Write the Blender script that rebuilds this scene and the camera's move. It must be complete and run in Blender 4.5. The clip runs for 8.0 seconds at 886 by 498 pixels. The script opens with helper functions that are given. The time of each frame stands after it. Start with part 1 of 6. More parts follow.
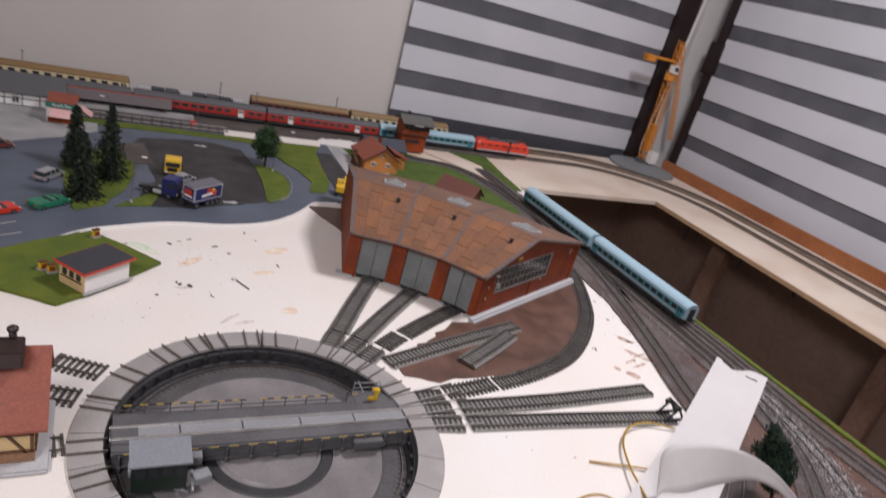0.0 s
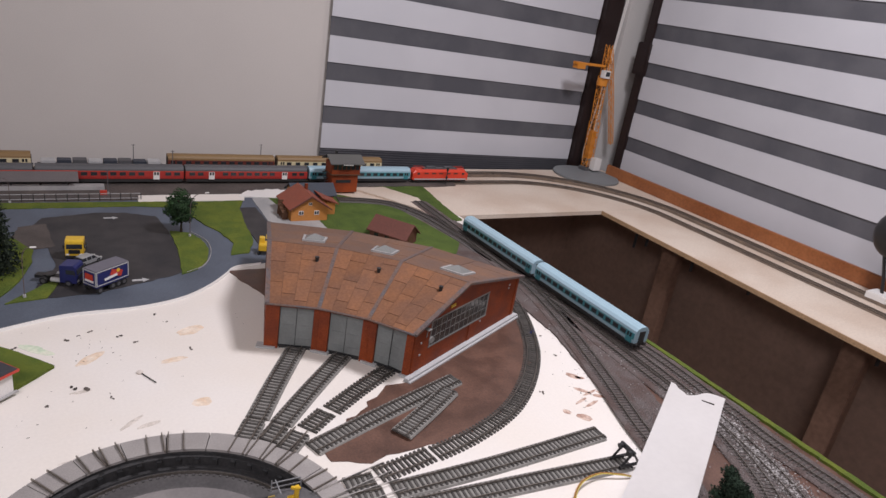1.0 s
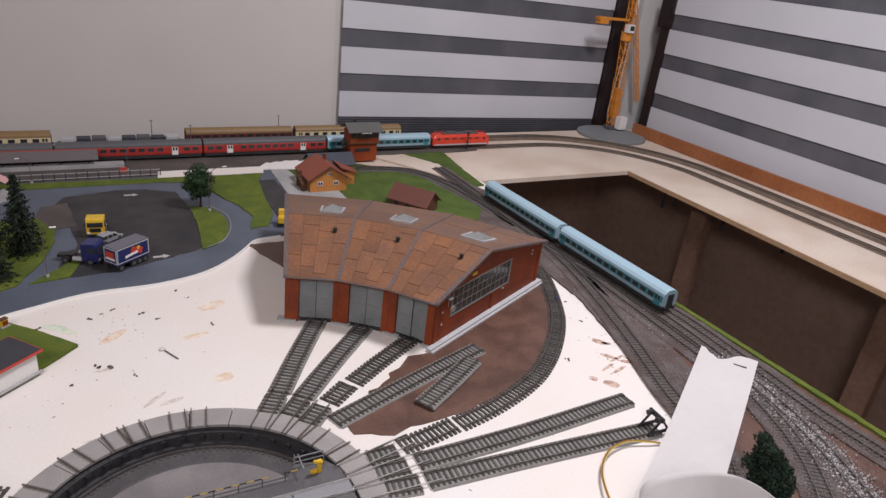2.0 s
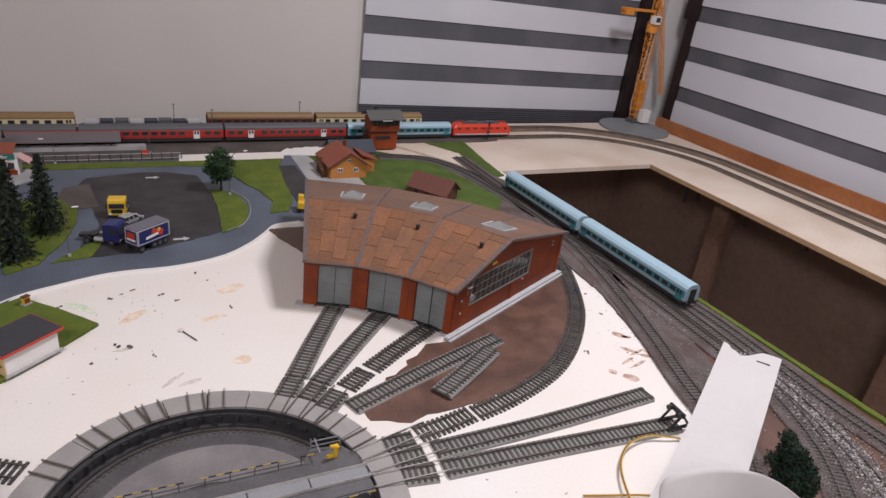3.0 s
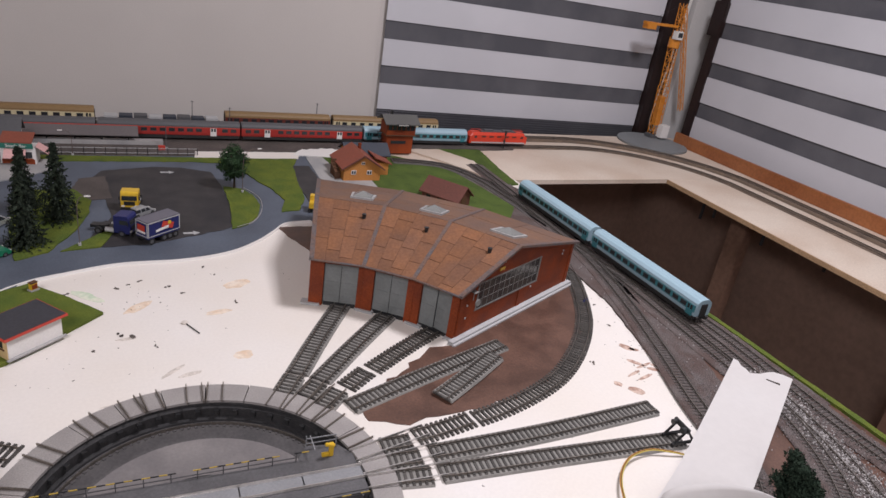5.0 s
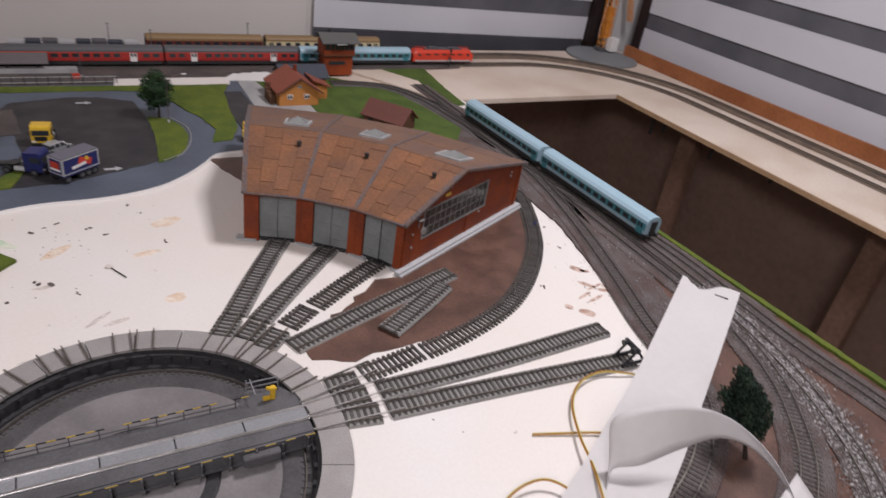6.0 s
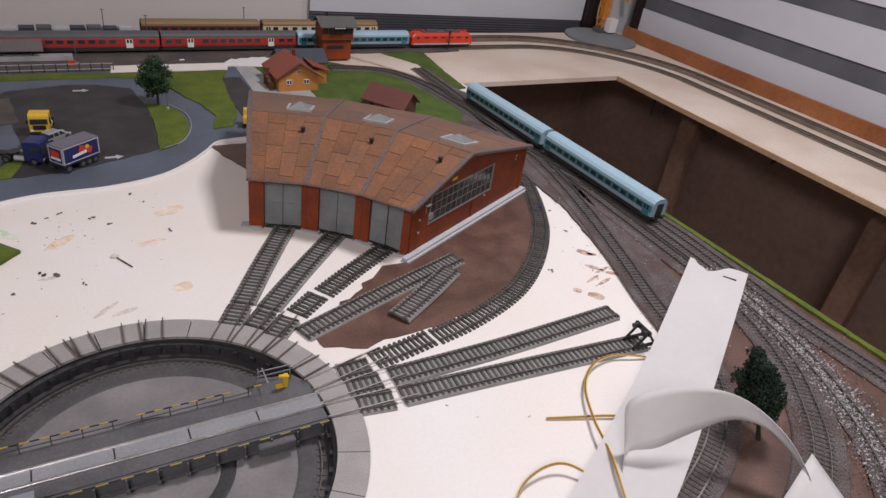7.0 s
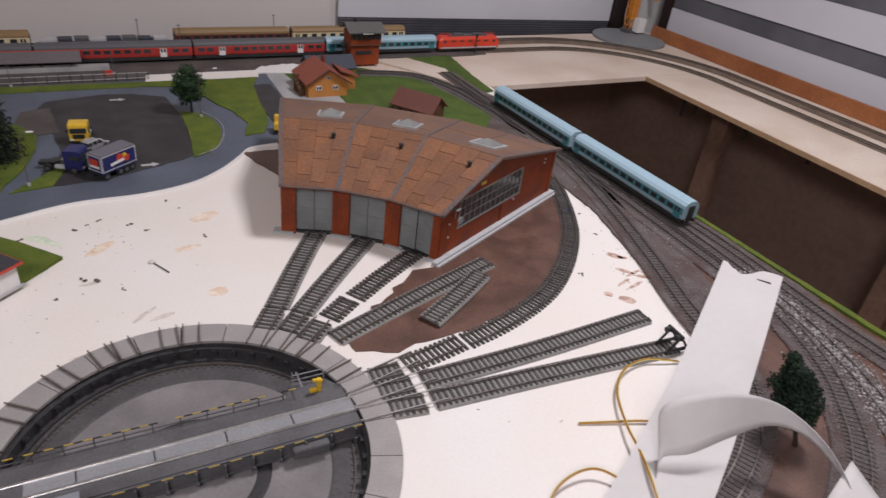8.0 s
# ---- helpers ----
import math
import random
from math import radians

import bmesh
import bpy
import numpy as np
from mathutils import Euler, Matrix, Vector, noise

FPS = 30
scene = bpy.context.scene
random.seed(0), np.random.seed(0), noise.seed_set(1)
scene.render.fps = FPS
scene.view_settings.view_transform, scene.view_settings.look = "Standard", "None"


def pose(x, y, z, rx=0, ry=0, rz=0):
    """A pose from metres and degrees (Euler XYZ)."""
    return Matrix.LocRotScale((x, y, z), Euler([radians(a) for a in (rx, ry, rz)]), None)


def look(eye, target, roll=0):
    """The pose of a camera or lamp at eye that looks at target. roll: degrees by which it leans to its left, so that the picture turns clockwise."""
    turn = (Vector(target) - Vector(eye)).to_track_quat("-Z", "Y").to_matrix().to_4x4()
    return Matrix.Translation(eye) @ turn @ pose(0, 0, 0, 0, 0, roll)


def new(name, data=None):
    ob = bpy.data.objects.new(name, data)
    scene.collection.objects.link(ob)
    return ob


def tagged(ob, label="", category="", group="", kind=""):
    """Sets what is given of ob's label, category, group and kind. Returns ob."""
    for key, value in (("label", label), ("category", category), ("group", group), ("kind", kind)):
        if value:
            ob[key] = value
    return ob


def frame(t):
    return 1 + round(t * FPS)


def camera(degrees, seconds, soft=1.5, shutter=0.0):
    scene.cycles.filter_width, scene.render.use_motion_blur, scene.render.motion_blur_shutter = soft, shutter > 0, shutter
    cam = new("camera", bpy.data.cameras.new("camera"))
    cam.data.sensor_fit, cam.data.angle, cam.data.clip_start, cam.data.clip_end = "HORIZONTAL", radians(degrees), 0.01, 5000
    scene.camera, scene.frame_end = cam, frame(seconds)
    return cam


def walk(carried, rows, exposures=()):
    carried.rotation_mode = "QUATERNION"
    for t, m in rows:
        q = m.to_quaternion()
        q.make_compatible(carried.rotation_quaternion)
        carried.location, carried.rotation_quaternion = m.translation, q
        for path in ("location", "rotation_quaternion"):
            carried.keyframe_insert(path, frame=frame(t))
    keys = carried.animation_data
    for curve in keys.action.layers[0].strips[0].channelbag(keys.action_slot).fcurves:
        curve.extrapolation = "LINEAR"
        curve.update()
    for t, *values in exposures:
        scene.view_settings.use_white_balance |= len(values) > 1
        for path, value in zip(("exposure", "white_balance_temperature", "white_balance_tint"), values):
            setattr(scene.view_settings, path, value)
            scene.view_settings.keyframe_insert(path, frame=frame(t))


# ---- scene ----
cam = camera(68.0, 8.0, soft=1.45, shutter=0.5)
PATH = [
    (0, (-0.154, -0.541, 0.477), (0.798, 1.041, -0.292), 15.6),
    (0.2, (-0.150, -0.548, 0.490), (0.773, 1.069, -0.233), 15.6),
    (0.5, (-0.133, -0.527, 0.504), (0.858, 1.06, -0.201), 13.5),
    (0.7, (-0.094, -0.512, 0.515), (0.950, 1.044, -0.198), 10.6),
    (1, (-0.06, -0.497, 0.518), (0.969, 1.063, -0.194), 9.5),
    (1.5, (-0.043, -0.485, 0.517), (0.911, 1.096, -0.251), 7.3),
    (1.7, (-0.041, -0.484, 0.515), (0.915, 1.073, -0.3), 7.1),
    (2.8, (-0.037, -0.484, 0.509), (0.883, 1.093, -0.307), 7.2),
    (3, (-0.041, -0.477, 0.504), (0.863, 1.094, -0.341), 7.7),
    (3.3, (-0.038, -0.484, 0.503), (0.800, 1.157, -0.272), 5.8),
    (3.5, (-0.044, -0.479, 0.507), (0.735, 1.194, -0.264), 4.8),
    (3.7, (-0.038, -0.486, 0.504), (0.713, 1.195, -0.279), 4.8),
    (4, (-0.032, -0.485, 0.502), (0.769, 1.166, -0.294), 6.9),
    (5.5, (-0.024, -0.472, 0.486), (0.852, 1.093, -0.399), 10.1),
    (6, (0.004, -0.453, 0.48), (0.966, 0.984, -0.524), 9.4),
    (6.5, (0.005, -0.446, 0.474), (1.011, 0.936, -0.564), 9.5),
    (7, (-0.007, -0.441, 0.475), (0.96, 0.966, -0.566), 9.0),
    (7.5, (-0.005, -0.44, 0.477), (0.962, 0.96, -0.574), 8.6),
    (8, (-0.012, -0.44, 0.479), (0.886, 1.009, -0.567), 7.3),
]
walk(cam, [(t, look(eye, target, roll)) for t, eye, target, roll in PATH], exposures=((0, 0.0), (5.3, 0.0), (6.2, -0.13), (8.0, -0.13)))

# ---- world and light ----
world = bpy.data.worlds.new("room_air")
scene.world = world
world.use_nodes = True
world.node_tree.nodes["Background"].inputs[0].default_value = (1.0, 0.93, 0.86, 1)
world.node_tree.nodes["Background"].inputs[1].default_value = 0.095


def area_lamp(name, eye, target, size_x, size_y, watts, colour):
    data = bpy.data.lights.new(name, "AREA")
    data.shape, data.size, data.size_y, data.energy, data.color = "RECTANGLE", size_x, size_y, watts, colour
    ob = new(name, data)
    ob.matrix_world = look(eye, target)
    return ob


area_lamp("ceiling_lamp", (0.90, 0.12, 1.50), (0.88, 0.12, 0), 0.3, 0.3, 23.5, (1.0, 0.955, 1.03))
# unseen fill lamp, added on the camera side to brighten front faces
area_lamp("fill_lamp", (-0.9, -1.3, 1.50), (-0.85, -1.2, 0), 0.9, 0.9, 38, (1.0, 0.955, 1.03))


# ---- materials ----
def mat(name, col, rough=0.6, metal=0.0, var=0.18, grain=400.0, large=12.0, bump=0.15, col2=None, patch=0.5, depth=0.0006, island=0.0, coat=0.0, spec=0.5):
    """Principled material with grain, larger patches towards col2 and fine relief, in metres."""
    m = bpy.data.materials.new(name)
    m.use_nodes = True
    nt = m.node_tree
    n, ln = nt.nodes, nt.links
    b = n["Principled BSDF"]
    b.inputs["Roughness"].default_value, b.inputs["Metallic"].default_value = rough, metal
    b.inputs["Coat Weight"].default_value = coat
    b.inputs["Specular IOR Level"].default_value = spec
    tc = n.new("ShaderNodeTexCoord")
    fine, broad = n.new("ShaderNodeTexNoise"), n.new("ShaderNodeTexNoise")
    fine.inputs["Scale"].default_value, fine.inputs["Detail"].default_value = grain, 5
    broad.inputs["Scale"].default_value, broad.inputs["Detail"].default_value = large, 4
    ln.new(tc.outputs["Object"], fine.inputs["Vector"])
    ln.new(tc.outputs["Object"], broad.inputs["Vector"])
    ramp = n.new("ShaderNodeValToRGB")
    ramp.color_ramp.elements[0].position, ramp.color_ramp.elements[1].position = 0.5 - 0.28 * patch, 0.5 + 0.28 * patch
    c2 = col2 or tuple(c * (1 - var * 0.6) for c in col)
    ramp.color_ramp.elements[0].color, ramp.color_ramp.elements[1].color = (*c2, 1), (*col, 1)
    ln.new(broad.outputs["Fac"], ramp.inputs["Fac"])
    mr = n.new("ShaderNodeMapRange")
    mr.inputs["From Min"].default_value, mr.inputs["From Max"].default_value = 0.3, 0.7
    mr.inputs["To Min"].default_value, mr.inputs["To Max"].default_value = 1 - var, 1 + var
    ln.new(fine.outputs["Fac"], mr.inputs["Value"])
    mul = n.new("ShaderNodeVectorMath")
    mul.operation = "SCALE"
    ln.new(ramp.outputs["Color"], mul.inputs[0])
    ln.new(mr.outputs["Result"], mul.inputs["Scale"])
    out = mul.outputs["Vector"]
    if island:
        info = n.new("ShaderNodeObjectInfo")
        mr2 = n.new("ShaderNodeMapRange")
        mr2.inputs["To Min"].default_value, mr2.inputs["To Max"].default_value = 1 - island, 1 + island
        ln.new(info.outputs["Random"], mr2.inputs["Value"])
        mul2 = n.new("ShaderNodeVectorMath")
        mul2.operation = "SCALE"
        ln.new(out, mul2.inputs[0])
        ln.new(mr2.outputs["Result"], mul2.inputs["Scale"])
        out = mul2.outputs["Vector"]
    ln.new(out, b.inputs["Base Color"])
    rr = n.new("ShaderNodeMapRange")
    rr.inputs["To Min"].default_value, rr.inputs["To Max"].default_value = max(0.03, rough - 0.12), min(1, rough + 0.12)
    ln.new(broad.outputs["Fac"], rr.inputs["Value"])
    ln.new(rr.outputs["Result"], b.inputs["Roughness"])
    if bump:
        bp = n.new("ShaderNodeBump")
        bp.inputs["Strength"].default_value, bp.inputs["Distance"].default_value = bump, depth
        ln.new(fine.outputs["Fac"], bp.inputs["Height"])
        ln.new(bp.outputs["Normal"], b.inputs["Normal"])
    return m


PLASTER = mat("white_board_paint", (0.745, 0.715, 0.685), 0.55, var=0.025, grain=260, large=5, bump=0.10, col2=(0.715, 0.655, 0.58), patch=1.0)
CREAM = mat("bare_plywood", (0.62, 0.53, 0.44), 0.6, var=0.08, grain=220, large=6, bump=0.15, col2=(0.54, 0.43, 0.34))
EDGE = mat("plywood_edge", (0.42, 0.27, 0.15), 0.7, var=0.2, grain=300, large=30)
ROAD = mat("road_paint", (0.100, 0.118, 0.150), 0.6, var=0.14, grain=500, large=10, bump=0.2, col2=(0.076, 0.088, 0.112), spec=0.35)
ASPHALT = mat("asphalt_paint", (0.027, 0.026, 0.029), 0.6, var=0.3, grain=700, large=22, bump=0.3, col2=(0.045, 0.041, 0.041), patch=0.9, spec=0.35)
GRASS = mat("grass_mat", (0.125, 0.150, 0.026), 0.95, var=0.45, grain=900, large=25, bump=0.9, col2=(0.083, 0.118, 0.024), depth=0.001, spec=0.15)
GRASS_DULL = mat("dark_grass_mat", (0.088, 0.128, 0.030), 0.95, var=0.45, grain=900, large=25, bump=0.9, col2=(0.064, 0.096, 0.024), depth=0.001, spec=0.15)
PAVE = mat("pale_pavement", (0.36, 0.35, 0.34), 0.7, var=0.12, grain=400, large=20, col2=(0.28, 0.28, 0.28))
BALLAST = mat("grey_ballast", (0.11, 0.10, 0.095), 0.9, var=0.6, grain=650, large=18, bump=1.0, col2=(0.07, 0.06, 0.058), depth=0.002)
BROWN = mat("brown_ground_paint", (0.128, 0.066, 0.046), 0.42, var=0.18, grain=350, large=26, bump=0.3, col2=(0.082, 0.043, 0.031))
OLD_BED = mat("brown_grey_ballast", (0.125, 0.105, 0.100), 0.85, var=0.65, grain=600, large=26, bump=1.0, col2=(0.085, 0.056, 0.049), depth=0.002)
STONE_MID = mat("mid_grey_stone", (0.26, 0.245, 0.24), 0.85, var=0.5, grain=300, large=160, col2=(0.13, 0.11, 0.105))
STONE_PALE = mat("pale_grey_stone", (0.52, 0.50, 0.49), 0.85, var=0.3, grain=300, large=160, col2=(0.30, 0.28, 0.27))
RAILBED = mat("brown_rail_ground", (0.066, 0.055, 0.050), 0.85, var=0.4, grain=500, large=12, bump=0.6, col2=(0.098, 0.080, 0.072))
DUSTY = mat("dusty_sleeper_plastic", (0.085, 0.074, 0.068), 0.85, var=0.4, grain=700, large=60)
SLEEPER = mat("dark_sleeper_plastic", (0.076, 0.070, 0.064), 0.6, var=0.25, grain=800, large=60, island=0.25, spec=0.3)
FOAM = mat("grey_track_bed", (0.250, 0.240, 0.222), 0.85, var=0.2, grain=900, large=40, bump=0.7, col2=(0.200, 0.192, 0.178), spec=0.25)
CORK = mat("brown_cork_bed", (0.17, 0.125, 0.09), 0.9, var=0.4, grain=700, large=30, bump=0.6, col2=(0.12, 0.09, 0.07))
RAIL = mat("rail_metal", (0.30, 0.27, 0.24), 0.32, metal=0.9, var=0.25, grain=500, large=60, bump=0.05)
BRIGHT_RAIL = mat("polished_rail", (0.78, 0.76, 0.74), 0.36, metal=1.0, var=0.1, grain=300, large=60, bump=0.03)
CONCRETE = mat("ring_concrete", (0.31, 0.29, 0.275), 0.7, var=0.12, grain=600, large=30, bump=0.3, col2=(0.27, 0.25, 0.24), island=0.07)
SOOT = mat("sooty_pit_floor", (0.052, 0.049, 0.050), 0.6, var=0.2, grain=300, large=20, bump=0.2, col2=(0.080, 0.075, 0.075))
PITDARK = mat("near_black_pit", (0.034, 0.033, 0.034), 0.5, var=0.3, grain=400, large=40, bump=0.4)
PITFLOOR = mat("grey_pit_floor", (0.270, 0.250, 0.240), 0.34, var=0.08, grain=300, large=16, bump=0.10, col2=(0.120, 0.112, 0.116), patch=1.2)
STEEL = mat("grey_bridge_plate", (0.28, 0.285, 0.295), 0.42, metal=0.2, var=0.1, grain=400, large=30, bump=0.1)
DARKSTEEL = mat("dark_bridge_deck", (0.11, 0.108, 0.112), 0.5, metal=0.1, var=0.15, grain=400, large=25, bump=0.2, col2=(0.085, 0.083, 0.086))
YELLOW = mat("yellow_plastic", (0.66, 0.42, 0.03), 0.4, var=0.08)
STRIPE = mat("faded_yellow_stripe", (0.46, 0.32, 0.055), 0.5, var=0.2, grain=500, large=80)
BLACK = mat("black_plastic", (0.020, 0.020, 0.021), 0.4, var=0.2)
BRICK = mat("red_brick_plastic", (0.250, 0.050, 0.014), 0.6, var=0.24, grain=500, large=25, bump=0.3, col2=(0.160, 0.034, 0.014), spec=0.2)
ROOFRUST = mat("rusty_roof_sheet", (0.222, 0.097, 0.044), 0.65, var=0.16, grain=260, large=26, bump=0.2, col2=(0.145, 0.073, 0.046), patch=0.9, island=0.12, spec=0.25)
ROOFBACK = mat("weathered_roof_sheet", (0.190, 0.103, 0.063), 0.7, var=0.16, grain=260, large=24, bump=0.2, col2=(0.130, 0.084, 0.068), patch=0.9, island=0.08, spec=0.25)
ROOFSEAM = mat("dirty_roof_joint", (0.130, 0.062, 0.036), 0.7, var=0.3)
SEAMGREY = mat("grey_weathered_strip", (0.100, 0.090, 0.094), 0.6, var=0.25, grain=300, large=50, col2=(0.140, 0.085, 0.064), spec=0.3)
DOORGREY = mat("grey_door_paint", (0.205, 0.218, 0.214), 0.55, var=0.07, grain=300, large=30, col2=(0.165, 0.175, 0.172), spec=0.3)
PLINTH = mat("pale_grey_plinth", (0.42, 0.42, 0.42), 0.6, var=0.1)
FRAME = mat("grey_window_frame", (0.215, 0.21, 0.20), 0.5, var=0.1)
WHITE = mat("white_plastic", (0.74, 0.72, 0.69), 0.45, var=0.05)
PAPER = mat("white_paper", (0.72, 0.697, 0.668), 0.75, var=0.025, grain=120, large=8, bump=0.08, col2=(0.695, 0.668, 0.638))
nt = PAPER.node_tree
thin, blend = nt.nodes.new("ShaderNodeBsdfTranslucent"), nt.nodes.new("ShaderNodeMixShader")
thin.inputs["Color"].default_value, blend.inputs["Fac"].default_value = (0.80, 0.82, 0.92, 1), 0.24
nt.links.new(nt.nodes["Principled BSDF"].outputs["BSDF"], blend.inputs[1])
nt.links.new(thin.outputs["BSDF"], blend.inputs[2])
nt.links.new(blend.outputs["Shader"], nt.nodes["Material Output"].inputs["Surface"])
WALLPAINT = mat("cream_wall_paint", (0.56, 0.525, 0.495), 0.8, var=0.03, grain=350, large=2.5, bump=0.15, col2=(0.53, 0.495, 0.465))
POSTPAINT = mat("pale_post_paint", (0.56, 0.545, 0.53), 0.7, var=0.04, grain=200, large=6)
BLINDLIGHT = mat("white_blind_fabric", (0.57, 0.57, 0.60), 0.85, var=0.03, grain=900, large=5, bump=0.3, col2=(0.54, 0.54, 0.57))
BLINDDARK = mat("grey_blind_fabric", (0.080, 0.080, 0.092), 0.85, var=0.1, grain=900, large=7, bump=0.3, col2=(0.115, 0.114, 0.126))
BLINDFOLD = mat("near_black_blind_fold", (0.026, 0.027, 0.034), 0.8, var=0.15, grain=900, large=7, bump=0.2)
DARKFRAME = mat("dark_brown_window_frame", (0.022, 0.012, 0.011), 0.45, var=0.2, grain=150, large=12)
RIMWOOD = mat("brown_wood_strip", (0.34, 0.125, 0.045), 0.45, var=0.16, grain=140, large=9, bump=0.1, col2=(0.25, 0.085, 0.03))
FLOORMAT = mat("dark_brown_floor", (0.235, 0.155, 0.120), 0.36, var=0.12, grain=60, large=3, bump=0.05, col2=(0.200, 0.132, 0.102))
LEGWOOD = mat("brown_leg_wood", (0.17, 0.098, 0.068), 0.5, var=0.2, grain=90, large=8)
ROOMPAINT = mat("room_paint", (0.62, 0.59, 0.55), 0.9, var=0.03, grain=200, large=2)
SHEDGLASS = mat("grimy_shed_glass", (0.055, 0.048, 0.042), 0.15, var=0.2, grain=300, large=45, bump=0.02, col2=(0.028, 0.026, 0.026))
GLASSDARK = mat("dark_window_glass", (0.03, 0.033, 0.037), 0.12, var=0.1, bump=0)
RED = mat("red_train_paint", (0.385, 0.034, 0.028), 0.4, var=0.1)
LOCORED = mat("bright_red_loco_paint", (0.60, 0.045, 0.018), 0.38, var=0.08)
ROOFGREY = mat("dark_grey_roof_paint", (0.085, 0.085, 0.09), 0.6, var=0.12)
SKYBLUE = mat("pale_blue_paint", (0.310, 0.445, 0.515), 0.4, var=0.05, large=20)
TEAL = mat("teal_train_paint", (0.040, 0.20, 0.235), 0.35, var=0.08)
UNDER = mat("black_underframe", (0.024, 0.022, 0.022), 0.7, var=0.3)
OCHRE = mat("ochre_roof_paint", (0.22, 0.135, 0.055), 0.55, var=0.12)
CREAMPAINT = mat("cream_train_paint", (0.62, 0.54, 0.34), 0.45, var=0.06)
MAROON = mat("maroon_train_paint", (0.13, 0.028, 0.020), 0.45, var=0.1)
TILE = mat("red_brown_tile_roof", (0.24, 0.065, 0.038), 0.65, var=0.16, grain=350, large=40, bump=0.4)
TILEDARK = mat("slate_blue_roof", (0.035, 0.042, 0.058), 0.6, var=0.2, grain=350, large=40, bump=0.4)
TILEBROWN = mat("brown_barn_roof", (0.125, 0.042, 0.030), 0.65, var=0.16, grain=350, large=40, bump=0.4)
OCHREWALL = mat("orange_house_wall", (0.46, 0.19, 0.045), 0.65, var=0.1, grain=300, large=40)
BEIGEWALL = mat("beige_plaster_wall", (0.55, 0.40, 0.20), 0.7, var=0.08)
TIMBER = mat("dark_timber", (0.10, 0.045, 0.02), 0.7, var=0.2)
DARKBROWN = mat("dark_brown_plastic", (0.028, 0.015, 0.013), 0.5, var=0.2)
CONIFER = mat("conifer_needles", (0.020, 0.032, 0.016), 0.85, var=0.5, grain=500, large=60, bump=0, col2=(0.012, 0.020, 0.012))
LEAF = mat("deciduous_foliage", (0.022, 0.060, 0.016), 0.85, var=0.5, grain=500, large=60, bump=0, col2=(0.014, 0.036, 0.012))
BUSHLEAF = mat("dull_foliage", (0.022, 0.036, 0.023), 0.85, var=0.5, grain=400, large=50, bump=0, col2=(0.013, 0.024, 0.015), spec=0.2)
BARK = mat("bark", (0.035, 0.022, 0.014), 0.9, var=0.3)
BLUEPAINT = mat("dark_blue_truck_paint", (0.018, 0.022, 0.11), 0.35, var=0.1)
GREYTARP = mat("grey_trailer_roof", (0.13, 0.125, 0.15), 0.55, var=0.08)
SILVER = mat("silver_car_paint", (0.42, 0.43, 0.44), 0.32, metal=0.5, var=0.06)
GREENPAINT = mat("green_car_paint", (0.012, 0.16, 0.085), 0.32, var=0.06)
REDPAINT = mat("red_car_paint", (0.55, 0.035, 0.018), 0.3, var=0.06)
TYRE = mat("tyre_rubber", (0.012, 0.012, 0.012), 0.8, var=0.2)
CRANE = mat("orange_crane_plastic", (0.62, 0.23, 0.025), 0.45, var=0.1)
CRANEBASE = mat("grey_crane_plate", (0.20, 0.21, 0.215), 0.65, var=0.12)
WIREORANGE = mat("orange_wire", (0.46, 0.22, 0.04), 0.4, var=0.1)
WIREBROWN = mat("brown_wire", (0.16, 0.075, 0.02), 0.45, var=0.1)
WIREYELLOW = mat("yellow_wire", (0.58, 0.46, 0.10), 0.4, var=0.1)
DEBRIS = mat("grey_brown_crumb", (0.105, 0.088, 0.076), 0.9, var=0.4, island=0.5)
STAIN = mat("pale_brown_stain", (0.66, 0.50, 0.36), 0.7, var=0.12, grain=200, large=60, col2=(0.76, 0.66, 0.55))
REDSTAIN = mat("red_brown_paint_dab", (0.30, 0.17, 0.125), 0.6, var=0.25, grain=300, large=110, col2=(0.60, 0.46, 0.38))
GREENSTAIN = mat("pale_green_stain", (0.52, 0.62, 0.46), 0.7, var=0.1, grain=200, large=60, col2=(0.70, 0.70, 0.58))
GREYDAB = mat("grey_smear", (0.50, 0.45, 0.40), 0.7, var=0.2, grain=300, large=80, col2=(0.68, 0.62, 0.56))
LOGORED = mat("red_advert_panel", (0.50, 0.05, 0.03), 0.45, var=0.1)
SIGNGREEN = mat("green_sign", (0.02, 0.15, 0.11), 0.5, var=0.1)
PINK = mat("pink_awning", (0.66, 0.38, 0.36), 0.6, var=0.1)


# ---- geometry helpers ----
def box(bm, c, s, rz=0.0, rx=0.0, ry=0.0):
    m = Matrix.Translation(c) @ Euler((rx, ry, rz)).to_matrix().to_4x4() @ Matrix.Diagonal((*s, 1))
    return bmesh.ops.create_cube(bm, size=1, matrix=m)["verts"]


def cyl(bm, c, r, h, n=16, axis="z", r2=None, rz=0.0):
    turn = {"z": Matrix.Identity(4), "x": Matrix.Rotation(radians(90), 4, "Y"), "y": Matrix.Rotation(radians(90), 4, "X")}[axis]
    m = Matrix.Translation(c) @ Matrix.Rotation(rz, 4, "Z") @ turn
    return bmesh.ops.create_cone(bm, cap_ends=True, segments=n, radius1=r, radius2=r if r2 is None else r2, depth=h, matrix=m)["verts"]


def ball(bm, c, r, sx=1, sy=1, sz=1, u=14, v=9):
    return bmesh.ops.create_uvsphere(bm, u_segments=u, v_segments=v, radius=r, matrix=Matrix.Translation(c) @ Matrix.Diagonal((sx, sy, sz, 1)))["verts"]


